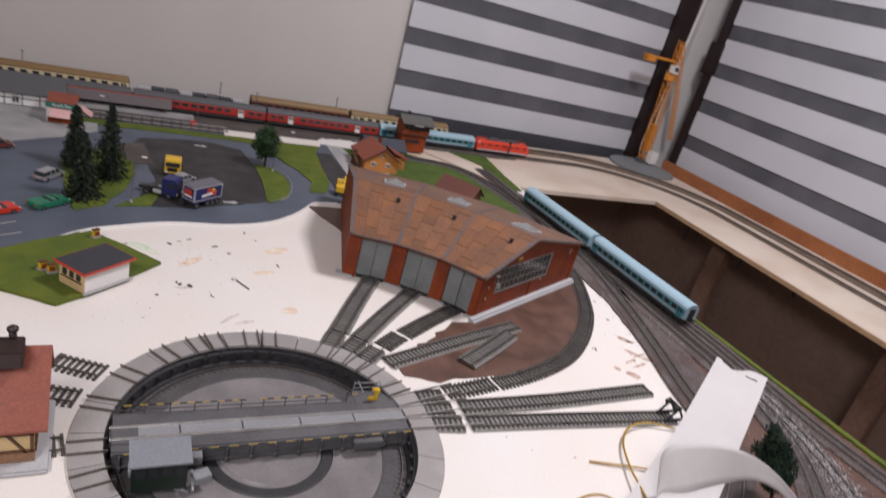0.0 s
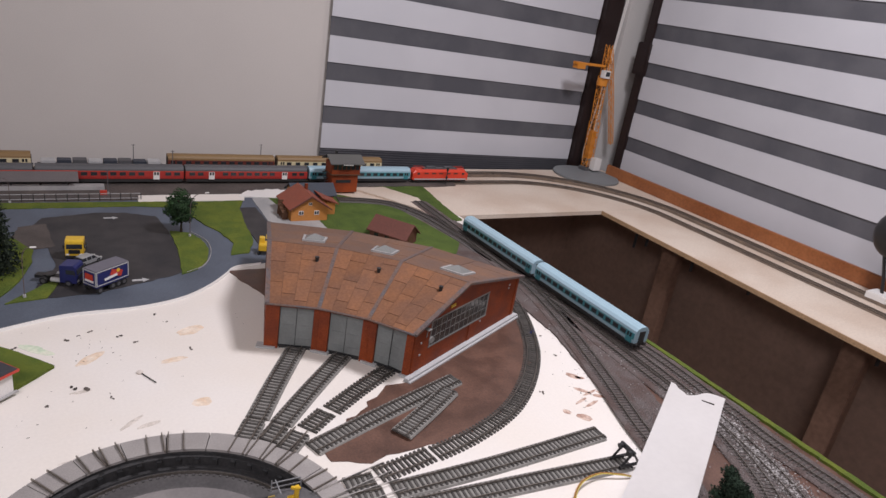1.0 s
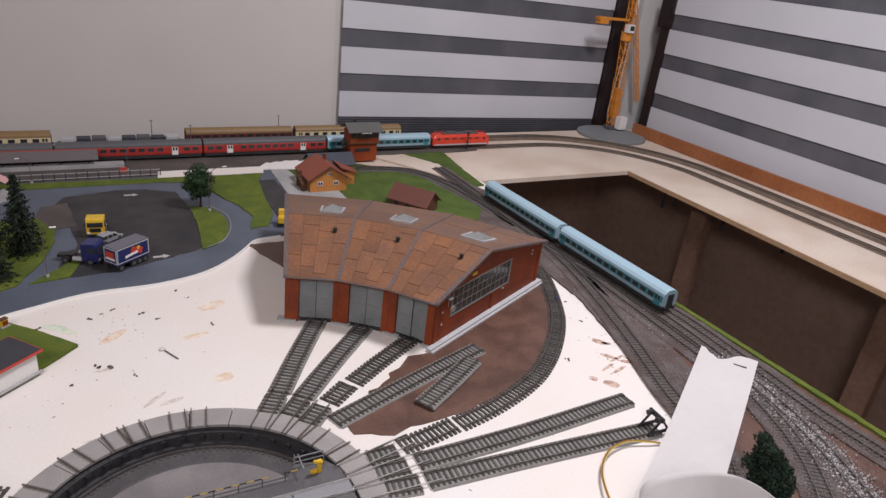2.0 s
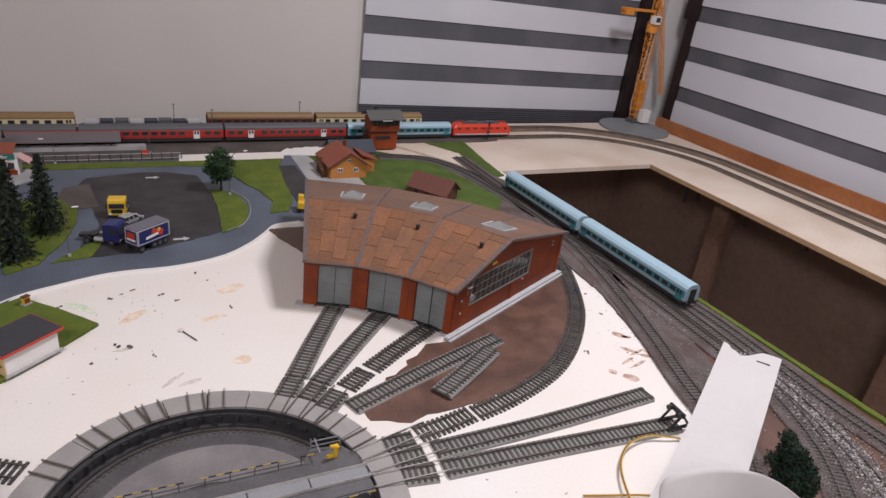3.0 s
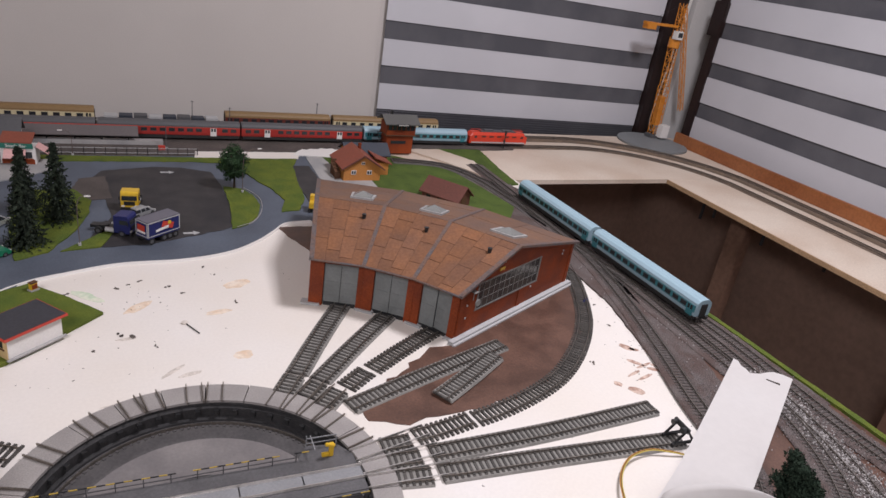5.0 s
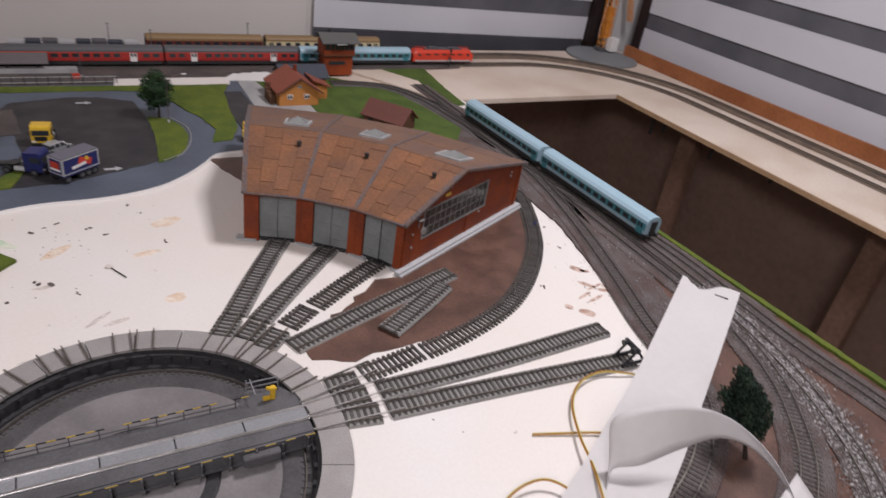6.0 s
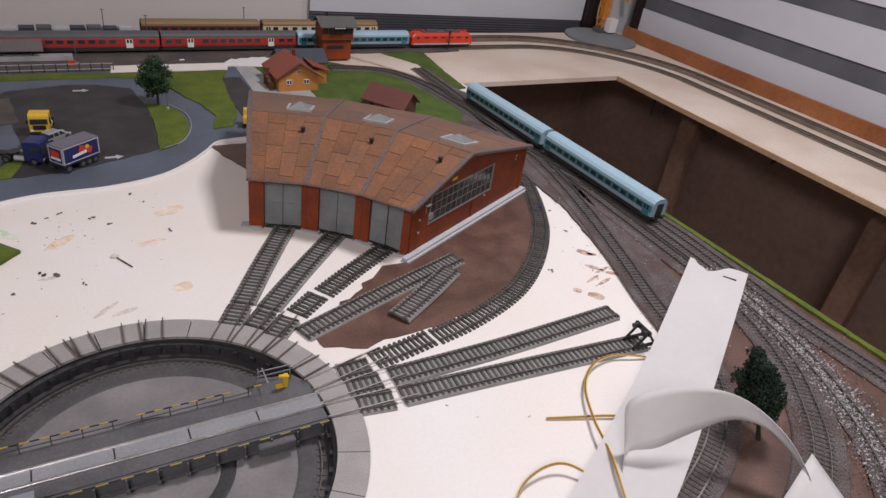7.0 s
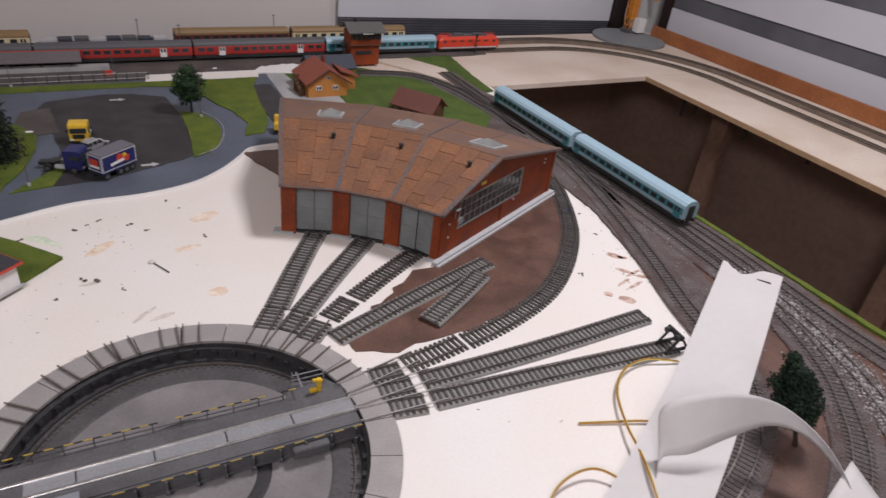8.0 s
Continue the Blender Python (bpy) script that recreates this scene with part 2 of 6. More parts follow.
def prism(bm, pts, z0, z1):
    """A flat slab with the outline pts between two heights."""
    lo, hi = [bm.verts.new((x, y, z0)) for x, y in pts], [bm.verts.new((x, y, z1)) for x, y in pts]
    k = len(pts)
    faces = [bm.faces.new(hi), bm.faces.new(lo[::-1])]
    faces += [bm.faces.new((lo[i], lo[(i + 1) % k], hi[(i + 1) % k], hi[i])) for i in range(k)]
    bmesh.ops.recalc_face_normals(bm, faces=faces)
    return faces


def hull(bm, corners):
    """Eight corners (four below, four above, in the same order) closed as one block."""
    v = [bm.verts.new(c) for c in corners]
    fs = [bm.faces.new([v[i] for i in f]) for f in ((3, 2, 1, 0), (4, 5, 6, 7), (0, 1, 5, 4), (1, 2, 6, 5), (2, 3, 7, 6), (3, 0, 4, 7))]
    bmesh.ops.recalc_face_normals(bm, faces=fs)


def loft(bm, sections, closed=True, caps=True):
    rings = [[bm.verts.new(p) for p in s] for s in sections]
    k = len(rings[0])
    fs = []
    for a, b in zip(rings, rings[1:]):
        for i in range(k if closed else k - 1):
            fs.append(bm.faces.new((a[i], a[(i + 1) % k], b[(i + 1) % k], b[i])))
    if caps and closed:
        fs += [bm.faces.new(rings[0][::-1]), bm.faces.new(rings[-1])]
    bmesh.ops.recalc_face_normals(bm, faces=fs)


def smooth_path(pts, step=0.01):
    """Points at even steps on a smooth curve through pts."""
    p = [Vector(q) if len(q) == 3 else Vector((*q, 0)) for q in pts]
    if len(p) == 2:
        fine = [p[0].lerp(p[1], i / 50) for i in range(51)]
    else:
        e = [2 * p[0] - p[1], *p, 2 * p[-1] - p[-2]]
        fine = []
        for a, b, c, d in zip(e, e[1:], e[2:], e[3:]):
            for i in range(24):
                t = i / 24
                fine.append(0.5 * (2 * b + (c - a) * t + (2 * a - 5 * b + 4 * c - d) * t * t + (3 * b - a - 3 * c + d) * t ** 3))
        fine.append(p[-1])
    out, left = [fine[0]], step
    for a, b in zip(fine, fine[1:]):
        d, pos = (b - a).length, 0.0
        while d - pos >= left > 0:
            pos += left
            out.append(a.lerp(b, pos / d))
            left = step
        left -= d - pos
    if (out[-1] - fine[-1]).length > step * 0.4:
        out.append(fine[-1])
    return out


def tube(bm, pts, r, n=6):
    secs = []
    for i, p in enumerate(pts):
        d = (pts[min(i + 1, len(pts) - 1)] - pts[max(i - 1, 0)]).normalized()
        side = d.cross(Vector((0, 0, 1)))
        side = side.normalized() if side.length > 1e-4 else Vector((1, 0, 0))
        up = side.cross(d).normalized()
        secs.append([p + r * (math.cos(a) * side + math.sin(a) * up) for a in (2 * math.pi * j / n for j in range(n))])
    loft(bm, secs)


def ribbon(bm, pts, off, w, z0, z1, w0=None):
    """A strip along pts, set off to the left by off, of width w on top and w0 below."""
    secs = []
    w0 = w if w0 is None else w0
    for i, p in enumerate(pts):
        d = pts[min(i + 1, len(pts) - 1)] - pts[max(i - 1, 0)]
        d.z = 0
        s = Vector((-d.y, d.x, 0)).normalized()
        q = p + s * off
        secs.append([q + s * (w0 / 2) + Vector((0, 0, z0)), q - s * (w0 / 2) + Vector((0, 0, z0)),
                     q - s * (w / 2) + Vector((0, 0, z1)), q + s * (w / 2) + Vector((0, 0, z1))])
    loft(bm, secs)


def link(name, bm, material, smooth=False, bevel=0.0):
    if bevel:
        bmesh.ops.bevel(bm, geom=bm.edges[:], offset=bevel, segments=2, affect="EDGES", clamp_overlap=True)
    me = bpy.data.meshes.new(name)
    bm.to_mesh(me)
    bm.free()
    me.materials.append(material)
    if smooth:
        for p in me.polygons:
            p.use_smooth = True
    return new(name, me)


def part(name, bm, material, parent, label="", smooth=False, bevel=0.0):
    ob = link(name, bm, material, smooth, bevel)
    ob.parent = parent
    return tagged(ob, label) if label else ob


def thing(name, at, label, category, rz=0.0, group=""):
    ob = new(name)
    ob.empty_display_size = 0.02
    ob.matrix_world = pose(*at, 0, 0, rz)
    return tagged(ob, label, category, group)


def setting(name, bm, material, label, bevel=0.0):
    return tagged(link(name, bm, material, bevel=bevel), label, kind="structure")


def B():
    return bmesh.new()


# ---- large structure ----
CX, CY, RING, PIT = 0.022, -0.016, 0.185, 0.159


def rough(pts, amp=0.003, step=0.012, curve=False):
    """The outline pts, closed, with an uneven hand-made edge."""
    if curve:
        loop = [v for v in smooth_path([*pts, pts[0]], step)][:-1]
    else:
        loop = []
        for a, b in zip(pts, [*pts[1:], pts[0]]):
            a, b = Vector((*a, 0)), Vector((*b, 0))
            k = max(1, int((b - a).length / step))
            loop += [a.lerp(b, i / k) for i in range(k)]
    return [(v.x + amp * noise.noise(v * 90), v.y + amp * noise.noise(v * 90 + Vector((7, 3, 1)))) for v in loop]


def sheet(bm, outline, holes, z0, z1):
    """A board with holes cut through it."""
    edges = []
    for loop in (outline, *holes):
        vs = [bm.verts.new((x, y, z1)) for x, y in loop]
        edges += [bm.edges.new((a, b)) for a, b in zip(vs, [*vs[1:], vs[0]])]
    bmesh.ops.triangle_fill(bm, edges=edges, use_beauty=True, use_dissolve=False, normal=(0, 0, 1))
    top = bm.faces[:]
    for fc in top:
        if fc.normal.z < 0:
            fc.normal_flip()
    ex = bmesh.ops.extrude_face_region(bm, geom=top)
    for v in (g for g in ex["geom"] if isinstance(g, bmesh.types.BMVert)):
        v.co.z = z0
    bmesh.ops.recalc_face_normals(bm, faces=bm.faces[:])


def circle(r, n=96, cx=CX, cy=CY):
    return [(cx + r * math.cos(2 * math.pi * i / n), cy + r * math.sin(2 * math.pi * i / n)) for i in range(n)]


bm = B()
sheet(bm, [(-1.5, -0.75), (0.852, -0.75), (0.852, 0.60), (0.852, 0.839), (-1.5, 0.839)], [circle(RING - 0.004)], -0.012, 0.0)
setting("ground", bm, PLASTER, "white painted plywood board with crumbs and stains")
bm = B()
prism(bm, [(-1.5, 0.839), (1.336, 0.839), (1.755, 0.839), (1.755, 1.262), (-1.5, 1.262)], -0.012, -0.0004)
setting("ground_back", bm, CREAM, "bare pale plywood board along the wall")
bm = B()
prism(bm, [(1.292, -1.6), (1.755, -1.6), (1.755, 0.8385), (1.361, 0.8385)], -0.012, -0.0006)
setting("ground_shelf", bm, CREAM, "bare pale plywood shelf beside the window")
bm = B()
hull(bm, [(1.2885, -1.6, -0.012), (1.2915, -1.6, -0.012), (1.3605, 0.838, -0.012), (1.3575, 0.838, -0.012), (1.2885, -1.6, -0.001), (1.2915, -1.6, -0.001), (1.3605, 0.838, -0.001), (1.3575, 0.838, -0.001)])
setting("trim_shelf_front", bm, EDGE, "brown plywood edge of the shelf")
bm = B()
box(bm, (1.716, -0.25, 0.0195), (0.014, 2.90, 0.041))
setting("trim_wood_strip", bm, RIMWOOD, "reddish brown wooden strip along the shelf", bevel=0.002)

# room shell
bm = B()
box(bm, (-1.0, 1.443, 0.325), (3.272, 0.2, 2.45))
setting("wall_back", bm, WALLPAINT, "plain cream painted wall")
bm = B()
box(bm, (1.20, 1.405, 0.325), (1.127, 0.1, 2.45))
setting("wall_back_recess", bm, WALLPAINT, "plain wall behind the blind")
bm = B()
box(bm, (1.80, 1.385, 0.325), (0.13, 0.17, 2.45))
setting("wall_corner_post", bm, POSTPAINT, "pale painted post in the corner")
bm = B()
box(bm, (2.0, -0.9, 0.325), (0.2, 5.0, 2.45))
setting("wall_right", bm, ROOMPAINT, "plain painted wall behind the blind")
bm = B()
box(bm, (-2.7, -0.9, 0.325), (0.12, 5.0, 2.45))
setting("wall_left", bm, ROOMPAINT, "plain painted wall")
bm = B()
box(bm, (-0.4, -3.3, 0.325), (5.0, 0.12, 2.45))
setting("wall_front", bm, ROOMPAINT, "plain painted wall")
bm = B()
box(bm, (-0.4, -0.9, -0.93), (5.0, 5.0, 0.06))
setting("floor", bm, FLOORMAT, "dark brown smooth floor")
bm = B()
box(bm, (-0.4, -0.9, 1.58), (5.0, 5.0, 0.06))
setting("ceiling", bm, ROOMPAINT, "plain pale ceiling")
bm = B()
box(bm, (1.50, -0.25, -0.46), (0.02, 2.7, 0.88))
setting("wall_under_shelf", bm, FLOORMAT, "dark brown panel under the shelf")
bm = B()
box(bm, (0.5, 1.10, -0.46), (2.0, 0.02, 0.88))
setting("wall_under_back", bm, FLOORMAT, "dark brown panel under the back board")


SAG = 0.020


def window_blind(name, along, start, end, fixed, dark, top):
    """Zebra roller blind: a hem rail, pale and dark fabric bands, each a strip of its own."""
    root = tagged(new(name), "zebra roller blind with white and grey fabric bands", kind="structure")
    def strip(nm, z0, z1, material, d):
        b = B()
        if along == "x":
            hull(b, [(start, fixed + d, z0), (end, fixed + d, z0 - SAG), (end, fixed + d + 0.0016, z0 - SAG), (start, fixed + d + 0.0016, z0),
                     (start, fixed + d, z1), (end, fixed + d, z1 - SAG), (end, fixed + d + 0.0016, z1 - SAG), (start, fixed + d + 0.0016, z1)])
        else:
            box(b, (fixed + d, (start + end) / 2, (z0 + z1) / 2), (0.0016, end - start, z1 - z0))
        part(nm, b, material, root)
    z = -0.05
    if along == "x":
        for k in range(12):
            strip("foot_fold", z + k * 0.0075, z + k * 0.0075 + 0.0058, BLINDDARK, 0.0035)
            strip("fold_gap", z + k * 0.0075 + 0.0058, z + (k + 1) * 0.0075, BLINDFOLD, 0.0015)
        z = 0.040
    for lo, hi in dark:
        if lo > z:
            strip("pale_band", z, lo, BLINDLIGHT, 0.0)
        strip("dark_band", lo, hi, BLINDDARK, 0.0035)
        z = hi
    strip("pale_band", z, top, BLINDLIGHT, 0.0)
    return root


window_blind("window_1", "x", 0.656, 1.642, 1.34, [(0.115, 0.167), (0.241, 0.292), (0.366, 0.418), (0.492, 0.544), (0.624, 0.670), (0.75, 0.796), (0.876, 0.92), (1.0, 1.046)], 1.2)
window_blind("window_2", "y", -2.6, 1.192, 1.77, [(-0.03, 0.014), (0.099, 0.149), (0.235, 0.284), (0.363, 0.413), (0.493, 0.543), (0.623, 0.673), (0.75, 0.80), (0.88, 0.93), (1.01, 1.06)], 1.2)
bm = B()
box(bm, (1.686, 1.335, 0.45), (0.078, 0.03, 1.30))
setting("window_frame_back", bm, DARKFRAME, "dark brown window frame post", bevel=0.003)
bm = B()
box(bm, (1.775, 1.210, 0.45), (0.028, 0.036, 1.30))
box(bm, (1.765, 1.215, 0.42), (0.02, 0.055, 0.11))
setting("window_frame_right", bm, DARKFRAME, "dark brown window frame post", bevel=0.003)

# painted and covered grounds
def patch(name, pts, z1, material, label, amp=0.003, z0=-0.0005, curve=False):
    b = B()
    prism(b, rough(pts, amp, curve=curve), z0, z1)
    return setting(name, b, material, label)


patch("road", [(-1.5, 0.10), (-0.27, 0.285), (-0.20, 0.40), (-0.157, 0.447), (-0.11, 0.468), (-0.04, 0.489), (0.05, 0.492), (0.12, 0.511), (0.17, 0.548), (0.205, 0.585), (0.232, 0.616),
               (0.30, 0.63), (0.37, 0.66), (0.39, 1.01), (-1.5, 1.01)], 0.003, ROAD, "blue-grey painted model road loop", 0.0015)
bm = B()
ribbon(bm, smooth_path([(-0.26, 0.31, 0), (-0.20, 0.405, 0), (-0.157, 0.446, 0), (-0.11, 0.466, 0), (-0.04, 0.487, 0), (0.05, 0.490, 0), (0.12, 0.509, 0), (0.17, 0.545, 0), (0.205, 0.583, 0), (0.232, 0.614, 0), (0.28, 0.622, 0)], 0.006), 0, 0.0022, 0, 0.0038, 0.0036)
setting("pavement_kerb", bm, WHITE, "rough white filler edge of the road")
patch("road_lot", [(-0.075, 0.545), (0.0, 0.548), (0.12, 0.592), (0.144, 0.61), (0.146, 0.70), (0.146, 0.80), (0.136, 0.885), (0.08, 0.912), (0.023, 0.915), (-0.068, 0.892), (-0.092, 0.83), (-0.06, 0.74), (-0.05, 0.66), (-0.085, 0.57)],
      0.0038, ASPHALT, "dark grey asphalt lorry park", 0.003)
patch("ground_grass_island", [(0.136, 0.594), (0.165, 0.612), (0.188, 0.645), (0.202, 0.70), (0.198, 0.75), (0.182, 0.785), (0.148, 0.80), (0.147, 0.70)], 0.0050, GRASS, "yellow-green flocked grass island", 0.002)
patch("ground_grass_bank", [(0.236, 0.665), (0.254, 0.721), (0.238, 0.79), (0.220, 0.83), (0.20, 0.89), (0.188, 0.93), (0.20, 0.972), (0.335, 0.972), (0.315, 0.92), (0.302, 0.82), (0.296, 0.73), (0.27, 0.67)], 0.0050, GRASS, "yellow-green flocked grass bank beside the road", 0.003)
patch("ground_grass_verge", [(-0.19, 0.948), (0.0, 0.950), (0.11, 0.950), (0.19, 0.935), (0.2, 0.975), (-0.19, 0.985)], 0.0046, GRASS, "narrow flocked grass verge", 0.003)
patch("ground_grass_conifers", [(-0.175, 0.512), (-0.135, 0.535), (-0.105, 0.60), (-0.085, 0.671), (-0.083, 0.735), (-0.11, 0.79), (-0.174, 0.79), (-0.20, 0.72), (-0.19, 0.60)], 0.0050, GRASS, "flocked grass under the conifers", 0.003)
patch("ground_grass_tip", [(-0.118, 0.535), (-0.065, 0.545), (-0.045, 0.60), (-0.062, 0.60)], 0.0050, GRASS, "small flocked grass tip at the road", 0.002)
patch("pavement_brown", [(-0.115, 0.79), (-0.085, 0.74), (-0.05, 0.745), (-0.06, 0.86), (-0.105, 0.85)], 0.0042, RAILBED, "brown sandy strip beside the lorry park", 0.004)
patch("pavement", [(-1.5, 0.76), (-0.28, 0.80), (-0.19, 0.86), (-0.145, 0.905), (-0.145, 0.955), (-1.5, 1.0)], 0.0050, PAVE, "pale grey paved station forecourt", 0.001)
patch("road_slip", [(0.300, 0.70), (0.345, 0.72), (0.352, 0.79), (0.352, 0.925), (0.296, 0.925), (0.300, 0.80)], 0.0046, ASPHALT, "dark asphalt slip road", 0.002)
patch("pavement_yard", [(0.35, 0.67), (0.43, 0.70), (0.47, 0.78), (0.47, 0.83), (0.41, 0.90), (0.40, 0.99), (0.36, 0.99)], 0.0042, PAVE, "grey paved yard of the house", 0.002)
patch("ground_grass_shed", [(-0.151, 0.440), (-0.100, 0.392), (-0.062, 0.348), (-0.110, 0.300), (-0.157, 0.255), (-0.184, 0.236), (-0.25, 0.276), (-0.30, 0.34), (-0.22, 0.40)], 0.0046, GRASS, "flocked grass mat under the flat-roofed shed", 0.001)
patch("ground_rails", [(-1.5, 0.985), (0.12, 0.990), (0.34, 1.005), (0.56, 1.02), (0.70, 1.075), (0.92, 1.075), (0.99, 1.085), (0.99, 1.235), (-1.5, 1.235)], 0.0036, RAILBED, "brown-grey ballasted station ground", 0.004)
patch("pavement_white", [(0.112, 0.976), (0.34, 0.976), (0.35, 1.020), (0.118, 1.018)], 0.0050, PLASTER, "unpainted white filler strip", 0.002)
patch("pavement_white_patch", [(0.33, 1.0), (0.46, 0.985), (0.50, 1.035), (0.44, 1.05), (0.36, 1.045)], 0.0054, WHITE, "rough white plaster patch", 0.010)
patch("ground_grass_slope", [(0.43, 0.70), (0.50, 0.66), (0.60, 0.62), (0.70, 0.60), (0.745, 0.66), (0.73, 0.75), (0.70, 0.90), (0.66, 0.955), (0.57, 1.02), (0.50, 1.0), (0.40, 0.99), (0.41, 0.90), (0.47, 0.83), (0.47, 0.78)], 0.0041, GRASS_DULL, "green flocked meadow behind the engine shed", 0.003)
patch("ground_grass_wedge", [(0.72, 1.072), (0.87, 1.072), (0.85, 0.93), (0.838, 0.80), (0.805, 0.80), (0.80, 0.93)], 0.0036, GRASS_DULL, "green flocked wedge beside the tracks", 0.004)
patch("ground_filler", [(0.64, 1.065), (0.74, 1.065), (0.80, 0.97), (0.79, 0.84), (0.755, 0.80), (0.76, 0.88), (0.70, 0.98)], 0.0048, CREAM, "bare pale filler strip", 0.004)
patch("ground_brown", [(0.372, 0.190), (0.338, 0.184), (0.298, 0.159), (0.258, 0.131), (0.205, 0.088), (0.209, 0.062), (0.247, 0.050), (0.306, 0.054), (0.36, 0.055), (0.410, 0.066), (0.450, 0.080), (0.485, 0.099), (0.516, 0.121), (0.546, 0.146), (0.580, 0.183),
                       (0.610, 0.223), (0.645, 0.286), (0.664, 0.324), (0.643, 0.312), (0.523, 0.255), (0.403, 0.199)], 0.0010, BROWN, "red-brown painted ground around the loose track", 0.011)
patch("ground_brown_front", [(0.626, -0.02), (0.66, 0.13), (0.71, 0.10), (0.85, 0.12), (0.8515, -0.75), (0.36, -0.75), (0.37, -0.32), (0.46, -0.26), (0.53, -0.17)], 0.0022, BROWN, "red-brown painted ground between the tracks", 0.004)
patch("ground_ballast", [(0.612, -0.045), (0.632, 0.02), (0.641, 0.047), (0.660, 0.131), (0.690, 0.248), (0.696, 0.373), (0.694, 0.47), (0.690, 0.56), (0.695, 0.62), (0.70, 0.76), (0.655, 0.87), (0.575, 0.955), (0.585, 0.985), (0.69, 0.945), (0.742, 0.87),
                         (0.765, 0.80), (0.768, 0.95), (0.805, 0.95), (0.815, 0.80), (0.835, 0.66), (0.8415, 0.50), (0.8415, 0.10), (0.8415, -0.06), (0.76, -0.06), (0.74, 0.10), (0.70, -0.02), (0.66, -0.07)], 0.0034, OLD_BED, "dark brown-grey ballast under the coach sidings", 0.004)
patch("ground_green_edge", [(0.8415, 0.45), (0.8515, 0.45), (0.8515, -0.75), (0.840, -0.75), (0.841, -0.1)], 0.0066, GRASS, "bright green flocked edge strip of the board", 0.002)
patch("ground_yard_brown", [(0.215, 0.60), (0.30, 0.60), (0.30, 0.505), (0.26, 0.47), (0.235, 0.54)], 0.0020, BROWN, "dark brown painted strip beside the engine shed", 0.004)


# ---- tracks ----
def sleeper_mesh(length, material):
    b = B()
    box(b, (0, 0, 0.0011), (0.0029, length, 0.0022))
    for s in (-1, 1):
        box(b, (0, s * 0.0083, 0.0026), (0.0022, 0.0052, 0.0008))
    me = bpy.data.meshes.new("sleeper")
    b.to_mesh(me)
    b.free()
    me.materials.append(material)
    return me


SLEEPER_MESH, BED_SLEEPER_MESH, OLD_SLEEPER_MESH = sleeper_mesh(0.0285, SLEEPER), sleeper_mesh(0.0252, SLEEPER), sleeper_mesh(0.0285, DUSTY)


def track(pts, label, z=0.0, bed=None, single=True, gauge=0.0165, pitch=0.0067, rail=None, bed_w=0.0275, skip=(), bed_h=0.0028, tie=None):
    """A length of model track: two rails, sleepers and, where it has one, a bed."""
    o = Vector((*pts[0][:2], z))
    path = [Vector((p[0], p[1], 0)) - Vector((o.x, o.y, 0)) for p in pts]
    root = thing("track", o, label, "railway track")
    fine = smooth_path(path, 0.012)
    h = bed_h if bed else 0.0
    if bed:
        b = B()
        ribbon(b, fine, 0, bed_w, 0.0002, h, bed_w + 0.003)
        part("track_bed", b, bed, root)
        h -= 0.0013
    for s in (-1, 1):
        b = B()
        ribbon(b, fine, s * gauge / 2, 0.0011, h + 0.0034, h + 0.0044)
        ribbon(b, fine, s * gauge / 2, 0.0006, h + 0.0028, h + 0.0036)
        ribbon(b, fine, s * gauge / 2, 0.0020, h + 0.0022, h + 0.0029)
        part("rail", b, rail or RAIL, root)
    ties = smooth_path(path, pitch)
    joined = B()
    for i, p in enumerate(ties):
        if any(a <= i / len(ties) <= c for a, c in skip):
            continue
        d = ties[min(i + 1, len(ties) - 1)] - ties[max(i - 1, 0)]
        a = math.atan2(d.y, d.x)
        if single:
            ob = new("sleeper", OLD_SLEEPER_MESH if tie is DUSTY else BED_SLEEPER_MESH if bed else SLEEPER_MESH)
            ob.parent = root
            ob.matrix_local = Matrix.Translation((p.x, p.y, h)) @ Matrix.Rotation(a + random.uniform(-0.02, 0.02), 4, "Z")
        else:
            box(joined, (p.x, p.y, h + 0.0009), (0.0034, 0.0285, 0.0022), rz=a)
    if single:
        joined.free()
    else:
        tagged(part("sleeper_run", joined, tie or SLEEPER, root), kind="stuff")
    return root


def polar(r, deg):
    return (CX + r * math.cos(radians(deg)), CY + r * math.sin(radians(deg)))


GREY_T = "grey-bedded model track with dark sleepers on the white board"
BARE_T = "model track with dark sleepers lying on the white board"
STUB_T = "short track stub at the turntable ring"
# to the engine shed
track([(0.149, 0.168), (0.196, 0.241), (0.254, 0.326)], GREY_T, bed=FOAM)
track([(0.173, 0.149), (0.236, 0.212), (0.314, 0.286)], GREY_T, bed=FOAM)
track([(0.244, 0.158), (0.300, 0.193), (0.372, 0.234)], BARE_T)
track([(0.201, 0.1306), (0.233, 0.1535)], STUB_T)
track([(0.126, 0.135), (0.1435, 0.162)], STUB_T, bed=FOAM, bed_w=0.026)
track([(0.149, 0.123), (0.169, 0.1435)], STUB_T, bed=FOAM, bed_w=0.026)
track([(0.164, 0.100), (0.1875, 0.123)], STUB_T, bed=FOAM, bed_w=0.026)
track([(0.194, 0.093), (0.312, 0.132), (0.440, 0.172)], "grey-bedded model track over the red-brown ground", bed=FOAM)
track([(0.305, 0.081, 0), (0.360, 0.113, 0), (0.414, 0.1465, 0)], "loose length of grey-bedded track lying askew", z=0.003, bed=FOAM)
track([(0.250, 0.0265), (0.288, 0.0315), (0.324, 0.038)], BARE_T)
